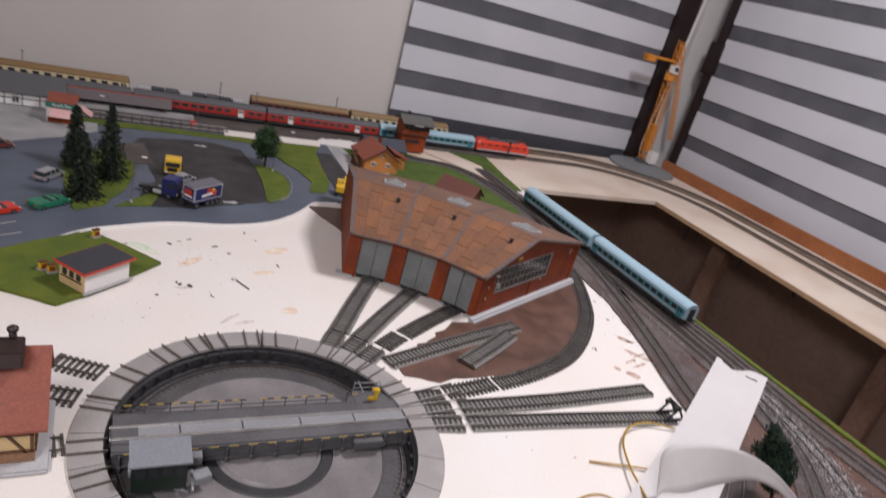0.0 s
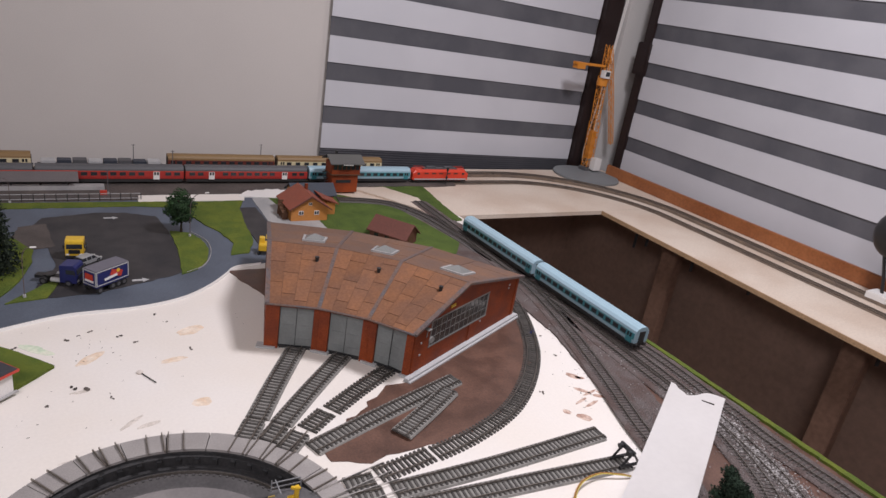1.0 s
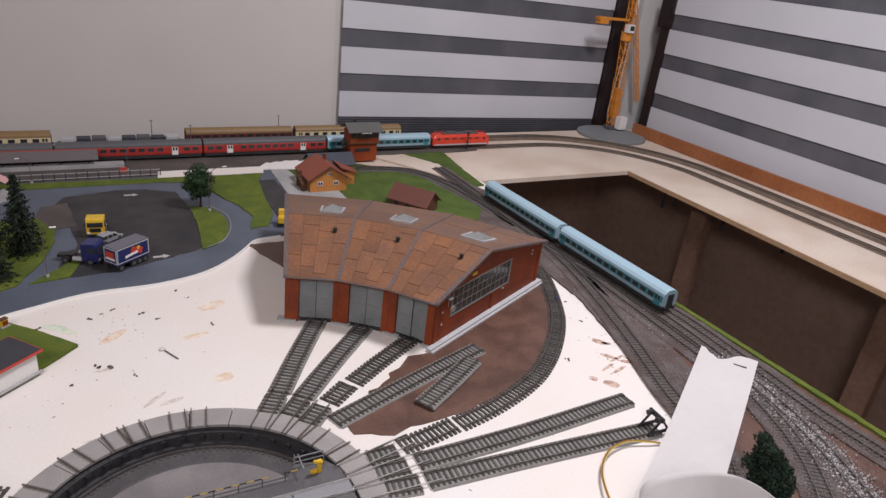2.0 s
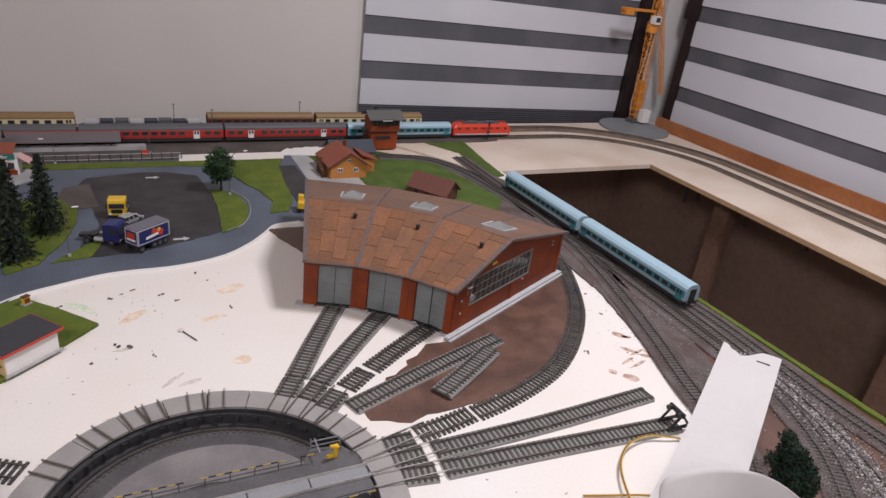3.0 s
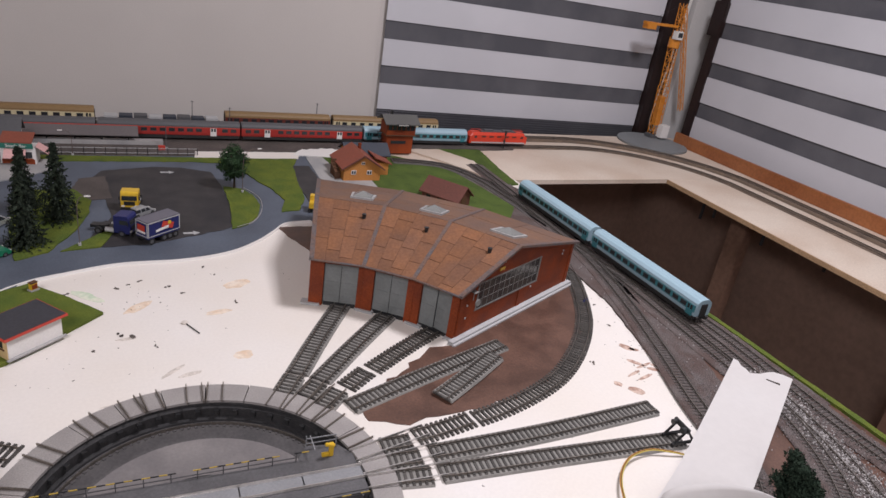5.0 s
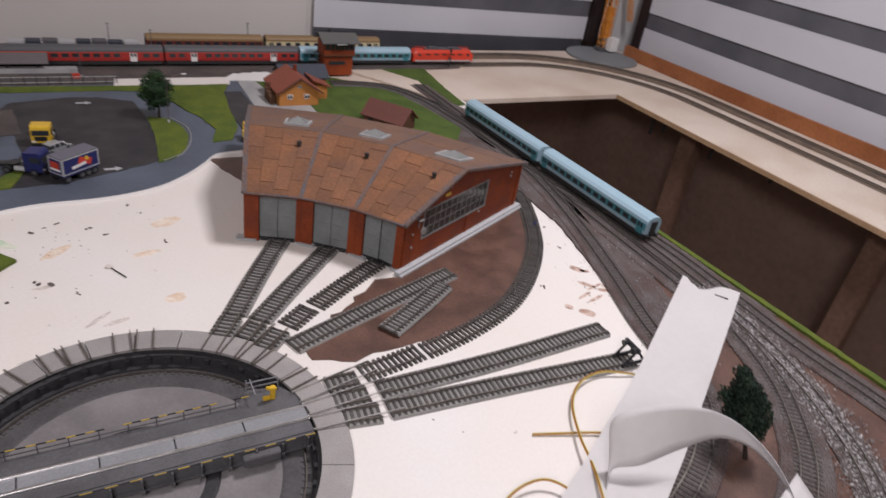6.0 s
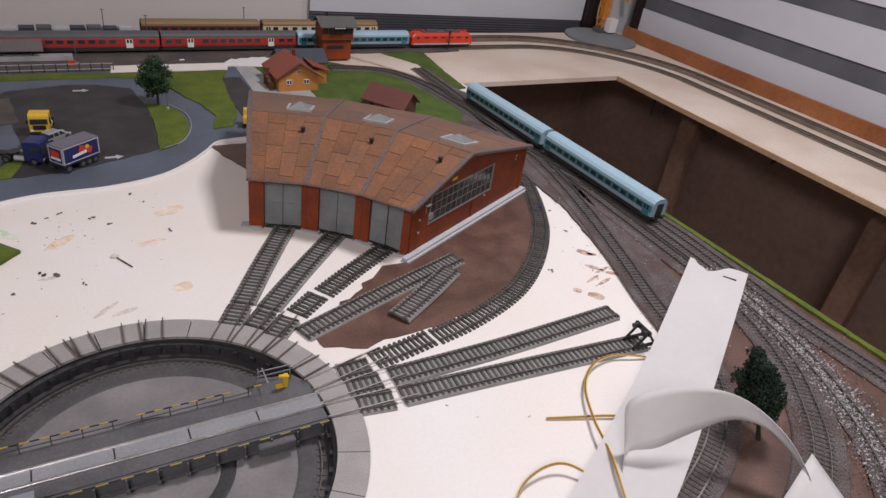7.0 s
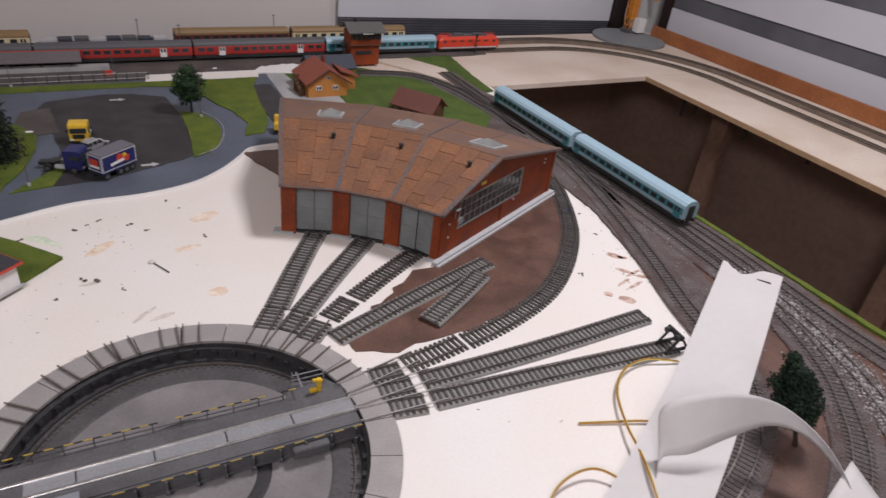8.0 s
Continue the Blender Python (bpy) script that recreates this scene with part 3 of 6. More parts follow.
track([(0.332, 0.0375), (0.371, 0.045), (0.410, 0.056), (0.448, 0.070), (0.485, 0.0885), (0.521, 0.114), (0.554, 0.143), (0.588, 0.179), (0.619, 0.220), (0.655, 0.284), (0.686, 0.352), (0.702, 0.40)], "curved model track round the red-brown ground")
track([(0.208, 0.0205), (0.239, 0.0195)], STUB_T, bed=FOAM, bed_w=0.026)
track([(0.207, -0.0035), (0.241, -0.0065)], STUB_T, bed=FOAM, bed_w=0.025)
track([(0.208, -0.0275), (0.243, -0.0335)], STUB_T, bed=FOAM, bed_w=0.025)
track([(0.256, -0.0035), (0.401, -0.0055), (0.568, -0.001)], GREY_T, bed=FOAM)
track([(0.2535, -0.032), (0.375, -0.0425), (0.560, -0.060)], GREY_T, bed=FOAM)
# beside the half-timbered house
track([(-0.136, 0.100), (-0.180, 0.124)], STUB_T)
track([(-0.158, 0.060), (-0.200, 0.075)], STUB_T)
track([(-0.167, -0.006), (-0.205, -0.010)], STUB_T)

OLD_T = "weathered model track in ballast"
track([(0.786, 0.94), (0.782, 0.74), (0.774, 0.58), (0.776, 0.43), (0.798, 0.28), (0.818, 0.15), (0.812, 0.0), (0.803, -0.12), (0.806, -0.25), (0.80, -0.45), (0.78, -0.70)], OLD_T, z=0.0034, bed_h=0.0018, bed=OLD_BED, bed_w=0.046, tie=DUSTY)
track([(0.775, 0.50), (0.752, 0.36), (0.715, 0.22), (0.672, 0.09), (0.635, -0.01), (0.598, -0.13), (0.531, -0.20), (0.443, -0.243), (0.32, -0.28)], OLD_T, z=0.0034, bed_h=0.0018, bed=OLD_BED, bed_w=0.046, tie=DUSTY)
track([(0.775, 0.36), (0.765, 0.20), (0.758, 0.06), (0.748, -0.06), (0.710, -0.155), (0.665, -0.217), (0.616, -0.264), (0.545, -0.305), (0.42, -0.35)], OLD_T, z=0.0034, bed_h=0.0018, bed=OLD_BED, bed_w=0.052, tie=DUSTY)
track([(0.790, 0.26), (0.782, 0.08), (0.768, -0.06), (0.745, -0.15), (0.716, -0.22), (0.684, -0.279), (0.640, -0.33), (0.55, -0.40)], "weathered track in pale loose ballast", z=0.0036, bed_h=0.0018, bed=OLD_BED, bed_w=0.042, tie=DUSTY)
track([(0.57, 0.968), (0.64, 0.955), (0.70, 0.925), (0.745, 0.83), (0.762, 0.70), (0.775, 0.55)], OLD_T, z=0.0034, bed_h=0.0018, bed=BALLAST, bed_w=0.040, tie=DUSTY)
for y in (1.115, 1.190):
    r = y - 0.755
    bend = [(1.2 + r * math.sin(radians(a)), 0.755 + r * math.cos(radians(a))) for a in range(0, 91, 10)]
    track([(-1.5, y), (-0.6, y), (0.2, y), (0.9, y), *bend, (1.2 + r, 0.4), (1.2 + r - 0.01, -0.2), (1.2 + r - 0.05, -1.0)], "main line track on a brown cork bed", z=0.0, tie=CORK, bed=CORK, single=False, bed_w=0.036, bed_h=0.0015 if y < 1.15 else 0.0080)

# loose stones among and beside the front tracks
def stones(path, width, count, label, r0, r1, material, low=0.0036, high=0.0062):
    fine = smooth_path(path, 0.006)
    verts, faces = [], []
    for _ in range(count):
        p = random.choice(fine)
        s = random.uniform(r0, r1)
        c = Vector((p.x + random.gauss(0, width), p.y + random.gauss(0, width), random.uniform(low, high)))
        if c.x > 0.846:
            continue
        turn = Euler((random.random() * 6, random.random() * 6, random.random() * 6)).to_matrix()
        k = len(verts)
        for d in ((1, 0, 0), (-1, 0, 0), (0, 0.8, 0), (0, -0.8, 0), (0, 0, 0.7), (0, 0, -0.7)):
            verts.append(c + turn @ (Vector(d) * s * random.uniform(0.8, 1.2)))
        for a in (0, 1):
            for b in (2, 3):
                for d in (4, 5):
                    f = (k + a, k + b, k + d)
                    faces.append(f if (a + b + d) % 2 == 0 else f[::-1])
    me = bpy.data.meshes.new("ballast_stones")
    me.from_pydata(verts, [], faces)
    me.materials.append(material)
    tagged(new("ballast_stones", me), label, "ballast", kind="stuff")


PALE_LINE = [(0.777, 0.02), (0.768, -0.06), (0.745, -0.15), (0.716, -0.22), (0.684, -0.279), (0.640, -0.33)]
stones(PALE_LINE, 0.012, 3400, "loose pale ballast stones in and beside the track", 0.0009, 0.0021, STONE_PALE, 0.0040, 0.0066)
stones(PALE_LINE, 0.016, 2600, "grey ballast stones in and beside the track", 0.0008, 0.0017, STONE_MID, 0.0040, 0.0070)
stones([(0.775, 0.50), (0.752, 0.36), (0.715, 0.22), (0.672, 0.09), (0.66, 0.0)], 0.012, 2200, "scattered grey ballast stones", 0.0006, 0.0012, STONE_MID, 0.0038, 0.0064)
stones([(0.758, 0.06), (0.748, -0.06), (0.710, -0.155), (0.665, -0.217), (0.616, -0.264)], 0.014, 2000, "scattered grey ballast stones", 0.0006, 0.0014, STONE_MID, 0.0038, 0.0066)
stones([(0.635, -0.01), (0.598, -0.13), (0.531, -0.20)], 0.012, 1000, "scattered grey ballast stones", 0.0006, 0.0013, STONE_MID)
stones([(0.776, 0.43), (0.798, 0.28), (0.818, 0.15), (0.812, 0.0), (0.803, -0.12), (0.806, -0.25), (0.80, -0.45)], 0.013, 2800, "scattered grey ballast stones", 0.0006, 0.0014, STONE_MID, 0.0038, 0.0066)
stones([(0.74, 0.40), (0.74, 0.2), (0.75, 0.0), (0.72, -0.15), (0.66, -0.25)], 0.03, 260, "few white stones among the tracks", 0.0008, 0.0018, STONE_PALE)

# ---- turntable ----
def turntable():
    root = thing("turntable", (CX, CY, 0), "grey model turntable pit with concrete ring and girder bridge", "turntable")
    n = 48
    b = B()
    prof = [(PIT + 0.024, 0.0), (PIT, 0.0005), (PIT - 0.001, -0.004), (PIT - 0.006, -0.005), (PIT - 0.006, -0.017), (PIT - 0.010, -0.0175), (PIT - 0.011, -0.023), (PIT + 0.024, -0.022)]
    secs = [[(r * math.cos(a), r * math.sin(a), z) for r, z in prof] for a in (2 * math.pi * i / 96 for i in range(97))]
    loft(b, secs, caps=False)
    part("pit_wall", b, PITDARK, root, "near-black pit wall")
    b = B()
    prof = [(0.0005, -0.0195), (0.05, -0.0195), (0.052, -0.021), (0.10, -0.021), (0.150, -0.0205), (0.150, -0.03), (0.0005, -0.03)]
    loft(b, [[(r * math.cos(a), r * math.sin(a), z) for r, z in prof] for a in (2 * math.pi * i / 96 for i in range(97))], caps=False)
    part("pit_floor", b, PITFLOOR, root, "worn grey pit floor")
    for i in range(n // 2):
        a0, a1 = (2 * math.pi * (i + d) / (n // 2) - radians(6.9) for d in (0.012, 0.988))
        b = B()
        q = [(r * math.cos(a0 + (a1 - a0) * t), r * math.sin(a0 + (a1 - a0) * t)) for r, t in [(RING, k / 6) for k in range(7)] + [(PIT - 0.003, 1 - k / 6) for k in range(7)]]
        prism(b, q, 0.0, 0.0032)
        part("ring_plate", b, CONCRETE, root)
    b = B()
    loft(b, [[(r * math.cos(a), r * math.sin(a), z) for r, z in ((0.1425, -0.0200), (0.1425, -0.0165), (0.1437, -0.0165), (0.1437, -0.0200))] for a in (2 * math.pi * i / 96 for i in range(97))], caps=False)
    part("ring_rail", b, RAIL, root)
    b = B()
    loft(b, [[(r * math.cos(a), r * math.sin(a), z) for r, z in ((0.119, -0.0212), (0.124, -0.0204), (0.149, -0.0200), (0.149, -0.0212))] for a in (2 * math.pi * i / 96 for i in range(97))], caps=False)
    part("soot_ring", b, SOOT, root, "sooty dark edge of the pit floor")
    def round_row(nm, count, shift, r, z, size, material):
        """Alike blocks in a ring, all on one mesh."""
        b = B()
        box(b, (0, 0, 0), size)
        me = bpy.data.meshes.new(nm)
        b.to_mesh(me)
        b.free()
        me.materials.append(material)
        for i in range(count):
            a = 2 * math.pi * (i + shift) / count
            ob = new(nm, me)
            ob.parent = root
            ob.matrix_local = Matrix.Translation((r * math.cos(a), r * math.sin(a), z)) @ Matrix.Rotation(a, 4, "Z")
    round_row("ring_sleeper", 120, 0.0, 0.1432, -0.0199, (0.008, 0.0028, 0.0014), SOOT)
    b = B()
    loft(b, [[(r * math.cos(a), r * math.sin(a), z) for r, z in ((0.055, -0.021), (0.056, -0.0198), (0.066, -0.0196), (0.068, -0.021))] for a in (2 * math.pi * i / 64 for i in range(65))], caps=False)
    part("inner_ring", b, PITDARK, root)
    round_row("contact_block", n, 0.5, 0.1515, -0.0085, (0.0045, 0.0052, 0.005), BLACK)
    # pairs of rail ends across the ring
    def ring_rails(deg, material, reach=RING + 0.001, gauge=0.0165):
        a = radians(deg)
        for s in (-1, 1):
            p = B()
            box(p, ((PIT - 0.007 + reach) / 2, s * gauge / 2, 0.0050), (reach - PIT + 0.007, 0.0011, 0.0024))
            ob = part("ring_rail_end", p, material, root)
            ob.matrix_local = Matrix.Rotation(a, 4, "Z")
    for d in (-3.5, 3.7, 11.1):
        ring_rails(d, BRIGHT_RAIL, 0.245)
    for d in (40.2, 47.9, 55.6):
        ring_rails(d, RAIL, 0.222)
    for d in (18.4, 33.0, 79.8, 87.1, 102, 109.1, 123.5, 141, 159, 180, 194, 216):
        ring_rails(d, RAIL)
    # bridge
    t = radians(-1.5)
    br = part("bridge", (lambda b: (box(b, (0, 0.004, -0.0035), (0.305, 0.020, 0.009)), b)[1])(B()), DARKSTEEL, root, "dark grey girder bridge with one track")
    br.matrix_local = Matrix.Translation((0.002, 0.012, 0)) @ Matrix.Rotation(t, 4, "Z")
    def on(nm, fill, material, label="", bevel=0.0):
        b = B()
        fill(b)
        return part(nm, b, material, br, label, bevel=bevel)
    def deck(b):
        e = [(-0.150, 0.012), (0.150, 0.012), (0.149, 0.028), (0.137, 0.045), (0.104, 0.050), (0.092, 0.031), (-0.150, 0.031)]
        prism(b, e, -0.003, 0.0012)
    on("walkway", deck, DARKSTEEL, "dark grey flat walkway")
    for k in range(5):
        x0 = -0.150 + k * 0.0604
        on("track_plate", lambda b: box(b, (x0 + 0.0298, 0.0, 0.0022), (0.0590, 0.0145, 0.0012)), STEEL, "pale grey plate between the rails")
    for s in (-1, 1):
        on("bridge_rail", lambda b: (box(b, (0, s * 0.00825, 0.0044), (0.306, 0.0012, 0.0016)), box(b, (0, s * 0.00825, 0.0030), (0.306, 0.0022, 0.0016))), BRIGHT_RAIL)
    on("side_deck", lambda b: box(b, (0, -0.0165, 0.0010), (0.302, 0.014, 0.0022)), DARKSTEEL)
    on("girder", lambda b: (box(b, (0, -0.0245, -0.0065), (0.300, 0.0022, 0.014)), box(b, (0, -0.0255, 0.0), (0.302, 0.0045, 0.0018)), box(b, (0, -0.0255, -0.0135), (0.300, 0.0045, 0.0018))), DARKSTEEL)
    on("girder", lambda b: box(b, (-0.02, 0.029, -0.009), (0.250, 0.003, 0.014)), DARKSTEEL)
    for k in range(13):
        on("girder_rib", lambda b: (box(b, (-0.144 + k * 0.024, -0.0275, -0.0075), (0.0016, 0.0045, 0.016)), box(b, (-0.144 + k * 0.024, -0.0292, -0.0128), (0.003, 0.003, 0.004))), DARKSTEEL)
    on("motor_box", lambda b: box(b, (0.100, -0.031, -0.007), (0.034, 0.008, 0.010)), DARKSTEEL, bevel=0.0008)
    for k in range(32):
        on("edge_stripe", lambda b: box(b, (-0.145 + k * 0.0094, -0.0272, 0.0016), (0.0094, 0.0007, 0.0007)), STRIPE if k % 2 else BLACK)
    # far hand rail
    for k in range(11):
        on("rail_post", lambda b: box(b, (-0.145 + k * 0.0235, 0.030, 0.006), (0.0010, 0.0010, 0.011)), DARKSTEEL)
    on("hand_rail", lambda b: box(b, (-0.027, 0.030, 0.0062), (0.236, 0.0008, 0.0008)), DARKSTEEL)
    for k in range(34):
        if k in (17, 18, 30, 31):
            continue
        on("warning_bar", lambda b: box(b, (-0.145 + k * 0.0074, 0.030, 0.0118), (0.0072, 0.0009, 0.0009)), STRIPE if k % 2 else BLACK)
    # end landing with lever stand
    on("landing_rail", lambda b: [box(b, (0.104 + x, 0.048 - 0.0035 * j, z), s) for x, j, z, s in ((0, 0, 0.008, (0.001, 0.001, 0.016)), (0.03, 2, 0.008, (0.001, 0.001, 0.016)), (0.015, 1, 0.0155, (0.032, 0.001, 0.001)), (0.015, 1, 0.009, (0.032, 0.001, 0.001)), (0.004, 3, 0.0155, (0.001, 0.022, 0.001)))], STEEL)
    on("lever_stand", lambda b: (box(b, (0.126, 0.030, 0.0100), (0.0048, 0.0040, 0.0165)), box(b, (0.1195, 0.028, 0.0062), (0.0075, 0.0038, 0.0042)), box(b, (0.124, 0.0285, 0.0172), (0.0105, 0.0035, 0.0032), ry=0.3)), YELLOW, "yellow lever stand", bevel=0.0006)
    # driver's cabin on brackets
    cab = on("cabin", lambda b: box(b, (-0.111, -0.052, 0.006), (0.046, 0.026, 0.032)), mat("dark_green_cabin", (0.016, 0.028, 0.020), 0.45, var=0.2), "dark green control cabin with grey roof", bevel=0.0006)
    def sub(nm, fill, material):
        b = B()
        fill(b)
        part(nm, b, material, cab)
    sub("cabin_roof", lambda b: hull(b, [(-0.137, -0.069, 0.0225), (-0.085, -0.069, 0.0225), (-0.085, -0.036, 0.0245), (-0.137, -0.036, 0.0245), (-0.137, -0.069, 0.0245), (-0.085, -0.069, 0.0245), (-0.085, -0.036, 0.0268), (-0.137, -0.036, 0.0268)]), mat("grey_cabin_roof", (0.22, 0.23, 0.25), 0.5, var=0.1))
    for k in range(4):
        sub("pane", lambda b: box(b, (-0.127 + k * 0.0108, -0.0652, 0.012), (0.0085, 0.0008, 0.010)), GLASSDARK)
    on("cabin_bracket", lambda b: (box(b, (-0.111, -0.034, -0.010), (0.050, 0.018, 0.003)), box(b, (-0.098, -0.062, -0.011), (0.030, 0.002, 0.002), ry=0.5), box(b, (-0.082, -0.058, -0.008), (0.002, 0.02, 0.002), rx=0.4)), STEEL)
    on("ladder_box", lambda b: (box(b, (-0.079, -0.040, 0.002), (0.012, 0.010, 0.010)), box(b, (-0.074, -0.056, -0.006), (0.016, 0.012, 0.008), rz=0.3)), STEEL, bevel=0.0006)
    on("end_block", lambda b: box(b, (-0.139, 0.0, -0.0005), (0.024, 0.030, 0.008)), DARKSTEEL, bevel=0.0008)
    return root


turntable()


# ---- engine shed ----
def engine_shed():
    F = [Vector((0.203, 0.332, 0)), Vector((0.272, 0.300, 0)), Vector((0.331, 0.252, 0)), Vector((0.375, 0.197, 0))]
    D = [Vector((math.cos(radians(a)), math.sin(radians(a)), 0)) for a in (73.5, 58.8, 44.3, 24.8)]
    root = thing("engine_shed", (0.29, 0.27, 0), "three-stall red brick engine shed with rusty sheet roof", "engine shed")
    o = Vector((0.29, 0.27, 0))
    F = [f - o for f in F]
    DEEP, EAVE, RIDGE, BACK, UR = 0.303, 0.077, 0.121, 0.083, 0.119
    P = lambda i, u, z: F[i] + D[i] * u + Vector((0, 0, z))
    MIX = lambda a, b, t: a.lerp(b, t)

    def put(nm, fill, material, parent=root, label="", bevel=0.0):
        b = B()
        fill(b)
        return part(nm, b, material, parent, label, bevel=bevel)

    def slab(b, a, c, z0, z1, t, inward):
        """An upright panel on the line from a to c, t thick."""
        q = inward * t
        hull(b, [a + Vector((0, 0, z0)), c + Vector((0, 0, z0)), c + q + Vector((0, 0, z0)), a + q + Vector((0, 0, z0)),
                 a + Vector((0, 0, z1)), c + Vector((0, 0, z1)), c + q + Vector((0, 0, z1)), a + q + Vector((0, 0, z1))])

    for i in range(3):
        a, c = F[i], F[i + 1]
        n = Vector((-(c - a).y, (c - a).x, 0)).normalized()
        n = n if n.dot(D[i]) > 0 else -n
        at = lambda u: MIX(a, c, u)
        lo, hi = ((0.26, 0.90), (0.21, 0.865), (0.16, 0.835))[i]
        put("pillar", lambda b: slab(b, at(0.0), at(lo), 0, 0.0745, 0.008, n), BRICK, bevel=0.0004)
        put("pillar", lambda b: slab(b, at(hi), at(1.0), 0, 0.0745, 0.008, n), BRICK, bevel=0.0004)
        put("lintel", lambda b: slab(b, at(0.0) + n * 0.0015, at(1.0) + n * 0.0015, 0.0685, 0.0765, 0.006, n), BRICK)
        for k in range(2):
            u0, u1 = lo + (hi - lo) * k / 2, lo + (hi - lo) * (k + 1) / 2
            sag = 0.002 if i == 2 and k == 1 else 0
            def leaf(b, u0=u0, u1=u1, sag=sag):
                slab(b, at(u0 + 0.004) + n * (0.0045 + sag), at(u1 - 0.006) + n * (0.0045 - sag), 0.0055, 0.0682, 0.0016, n)
            d = put("door_leaf", leaf, DOORGREY, label="grey painted gate leaf")
            for z in (0.016, 0.038, 0.058):
                put("hinge_strap", lambda b: slab(b, at(u0 + 0.02) + n * 0.0040, at(u1 - 0.05) + n * 0.0040, z, z + 0.0012, 0.0006, n), DOORGREY, d)
        # shade in the gap below the gate, put in as a black slab
        put("gap_shade", lambda b: slab(b, at(lo + 0.02) + n * 0.003, at(hi - 0.02) + n * 0.003, 0.0, 0.0052, 0.02, n), BLACK, label="black slab for the shaded track gap under the gate")
        for u0, u1 in ((-0.10, 0.26), ) if i else ((-0.14, 0.22), ):
            put("plinth", lambda b: slab(b, at(u0) - n * 0.004, at(u1) - n * 0.004, 0, 0.0035, 0.014, n), PLINTH, label="pale grey plinth", bevel=0.0005)
    put("plinth", lambda b: slab(b, F[3] + (F[2] - F[3]) * 0.2 - D[3] * 0.004, F[3] - (F[2] - F[3]) * 0.07 - D[3] * 0.004, 0, 0.0035, 0.014, D[3]), PLINTH, label="pale grey plinth", bevel=0.0005)
    # gable walls
    for i in (0, 3):
        s = Vector((D[i].y, -D[i].x, 0)) * (1 if i == 3 else -1)
        inw = -s
        def pane_wall(b, pts):
            k = len(pts)
            out, inn = [b.verts.new(P(i, u, z)) for u, z in pts], [b.verts.new(P(i, u, z) + inw * 0.004) for u, z in pts]
            fs = [b.faces.new(out), b.faces.new(inn[::-1])] + [b.faces.new((out[j], inn[j], inn[(j + 1) % k], out[(j + 1) % k])) for j in range(k)]
            bmesh.ops.recalc_face_normals(b, faces=fs)
        top = lambda u: EAVE - 0.001 + (RIDGE - EAVE) * (u + 0.006) / (UR + 0.006) - 0.001 if u < UR else RIDGE - 0.002 + (BACK - RIDGE) * (u - UR) / (DEEP - 0.012 - UR)
        if i == 3:
            u0, u1, z0, z1 = 0.042, 0.200, 0.038, 0.0785
            def wall(b):
                pane_wall(b, [(0, 0), (DEEP, 0), (DEEP, z0), (0, z0)])
                pane_wall(b, [(0, z0), (u0, z0), (u0, top(u0)), (0, top(0))])
                pane_wall(b, [(u1, z0), (DEEP, z0), (DEEP, top(DEEP)), (u1, top(u1))])
                pane_wall(b, [(u0, z1), (u1, z1), (u1, top(u1)), (UR, top(UR)), (u0, top(u0))])
            w = put("gable_wall", wall, BRICK)
            def strip(b, a0, a1, c0, c1, d0, d1):
                hull(b, [P(i, a, c) + s * d for a, c, d in ((a0, c0, d0), (a1, c0, d0), (a1, c0, d1), (a0, c0, d1), (a0, c1, d0), (a1, c1, d0), (a1, c1, d1), (a0, c1, d1))])
            win = put("window", lambda b: (strip(b, u0 - 0.003, u1 + 0.003, z0 - 0.002, z0, -0.001, 0.0010), strip(b, u0 - 0.003, u1 + 0.003, z1, z1 + 0.002, -0.001, 0.0010),
                                           strip(b, u0 - 0.002, u0, z0, z1, -0.001, 0.0010), strip(b, u1, u1 + 0.002, z0, z1, -0.001, 0.0010)), FRAME, label="long steel-barred window")
            put("glazing", lambda b: strip(b, u0, u1, z0, z1, -0.0014, -0.0009), SHEDGLASS, win)
            for k in range(1, 12):
                u = u0 + (u1 - u0) * k / 12
                put("glazing_bar", lambda b: strip(b, u - 0.0002, u + 0.0002, z0, z1, -0.0008, -0.0002), FRAME, win)
            for k in range(1, 3):
                z = z0 + (z1 - z0) * k / 3
                put("glazing_bar", lambda b: strip(b, u0, u1, z - 0.0002, z + 0.0002, -0.0007, -0.0001), FRAME, win)
            put("wall_foot", lambda b: strip(b, -0.012, DEEP + 0.010, 0.0, 0.0062, 0.0002, 0.0085), PLINTH, label="pale grey foot of the wall", bevel=0.0005)
            put("wall_foot", lambda b: strip(b, -0.012, DEEP + 0.010, 0.0, 0.0034, 0.0086, 0.0125), PLINTH, label="pale grey foot of the wall", bevel=0.0005)
            lamp = put("wall_lamp", lambda b: (cyl(b, P(i, 0.030, 0.057) + s * 0.010, 0.0052, 0.0022, 18, "y", rz=radians(24)), strip(b, 0.0295, 0.0305, 0.057, 0.074, 0.001, 0.002), strip(b, 0.0215, 0.0305, 0.073, 0.074, 0.001, 0.009)), FRAME, label="grey dish lamp on a bracket")
            put("wall_sign", lambda b: strip(b, 0.086, 0.098, 0.0870, 0.0915, 0.0002, 0.0012), YELLOW, label="small yellow sign")
            for u, z in ((0.088, 0.097), (0.096, 0.0985), (0.270, 0.072), (0.018, 0.050), (0.018, 0.030), (0.052, 0.085), (0.185, 0.030), (0.269, 0.066)):
                put("wall_fitting", lambda b: strip(b, u, u + 0.0022, z, z + 0.0028, 0.0002, 0.0014), PLINTH)
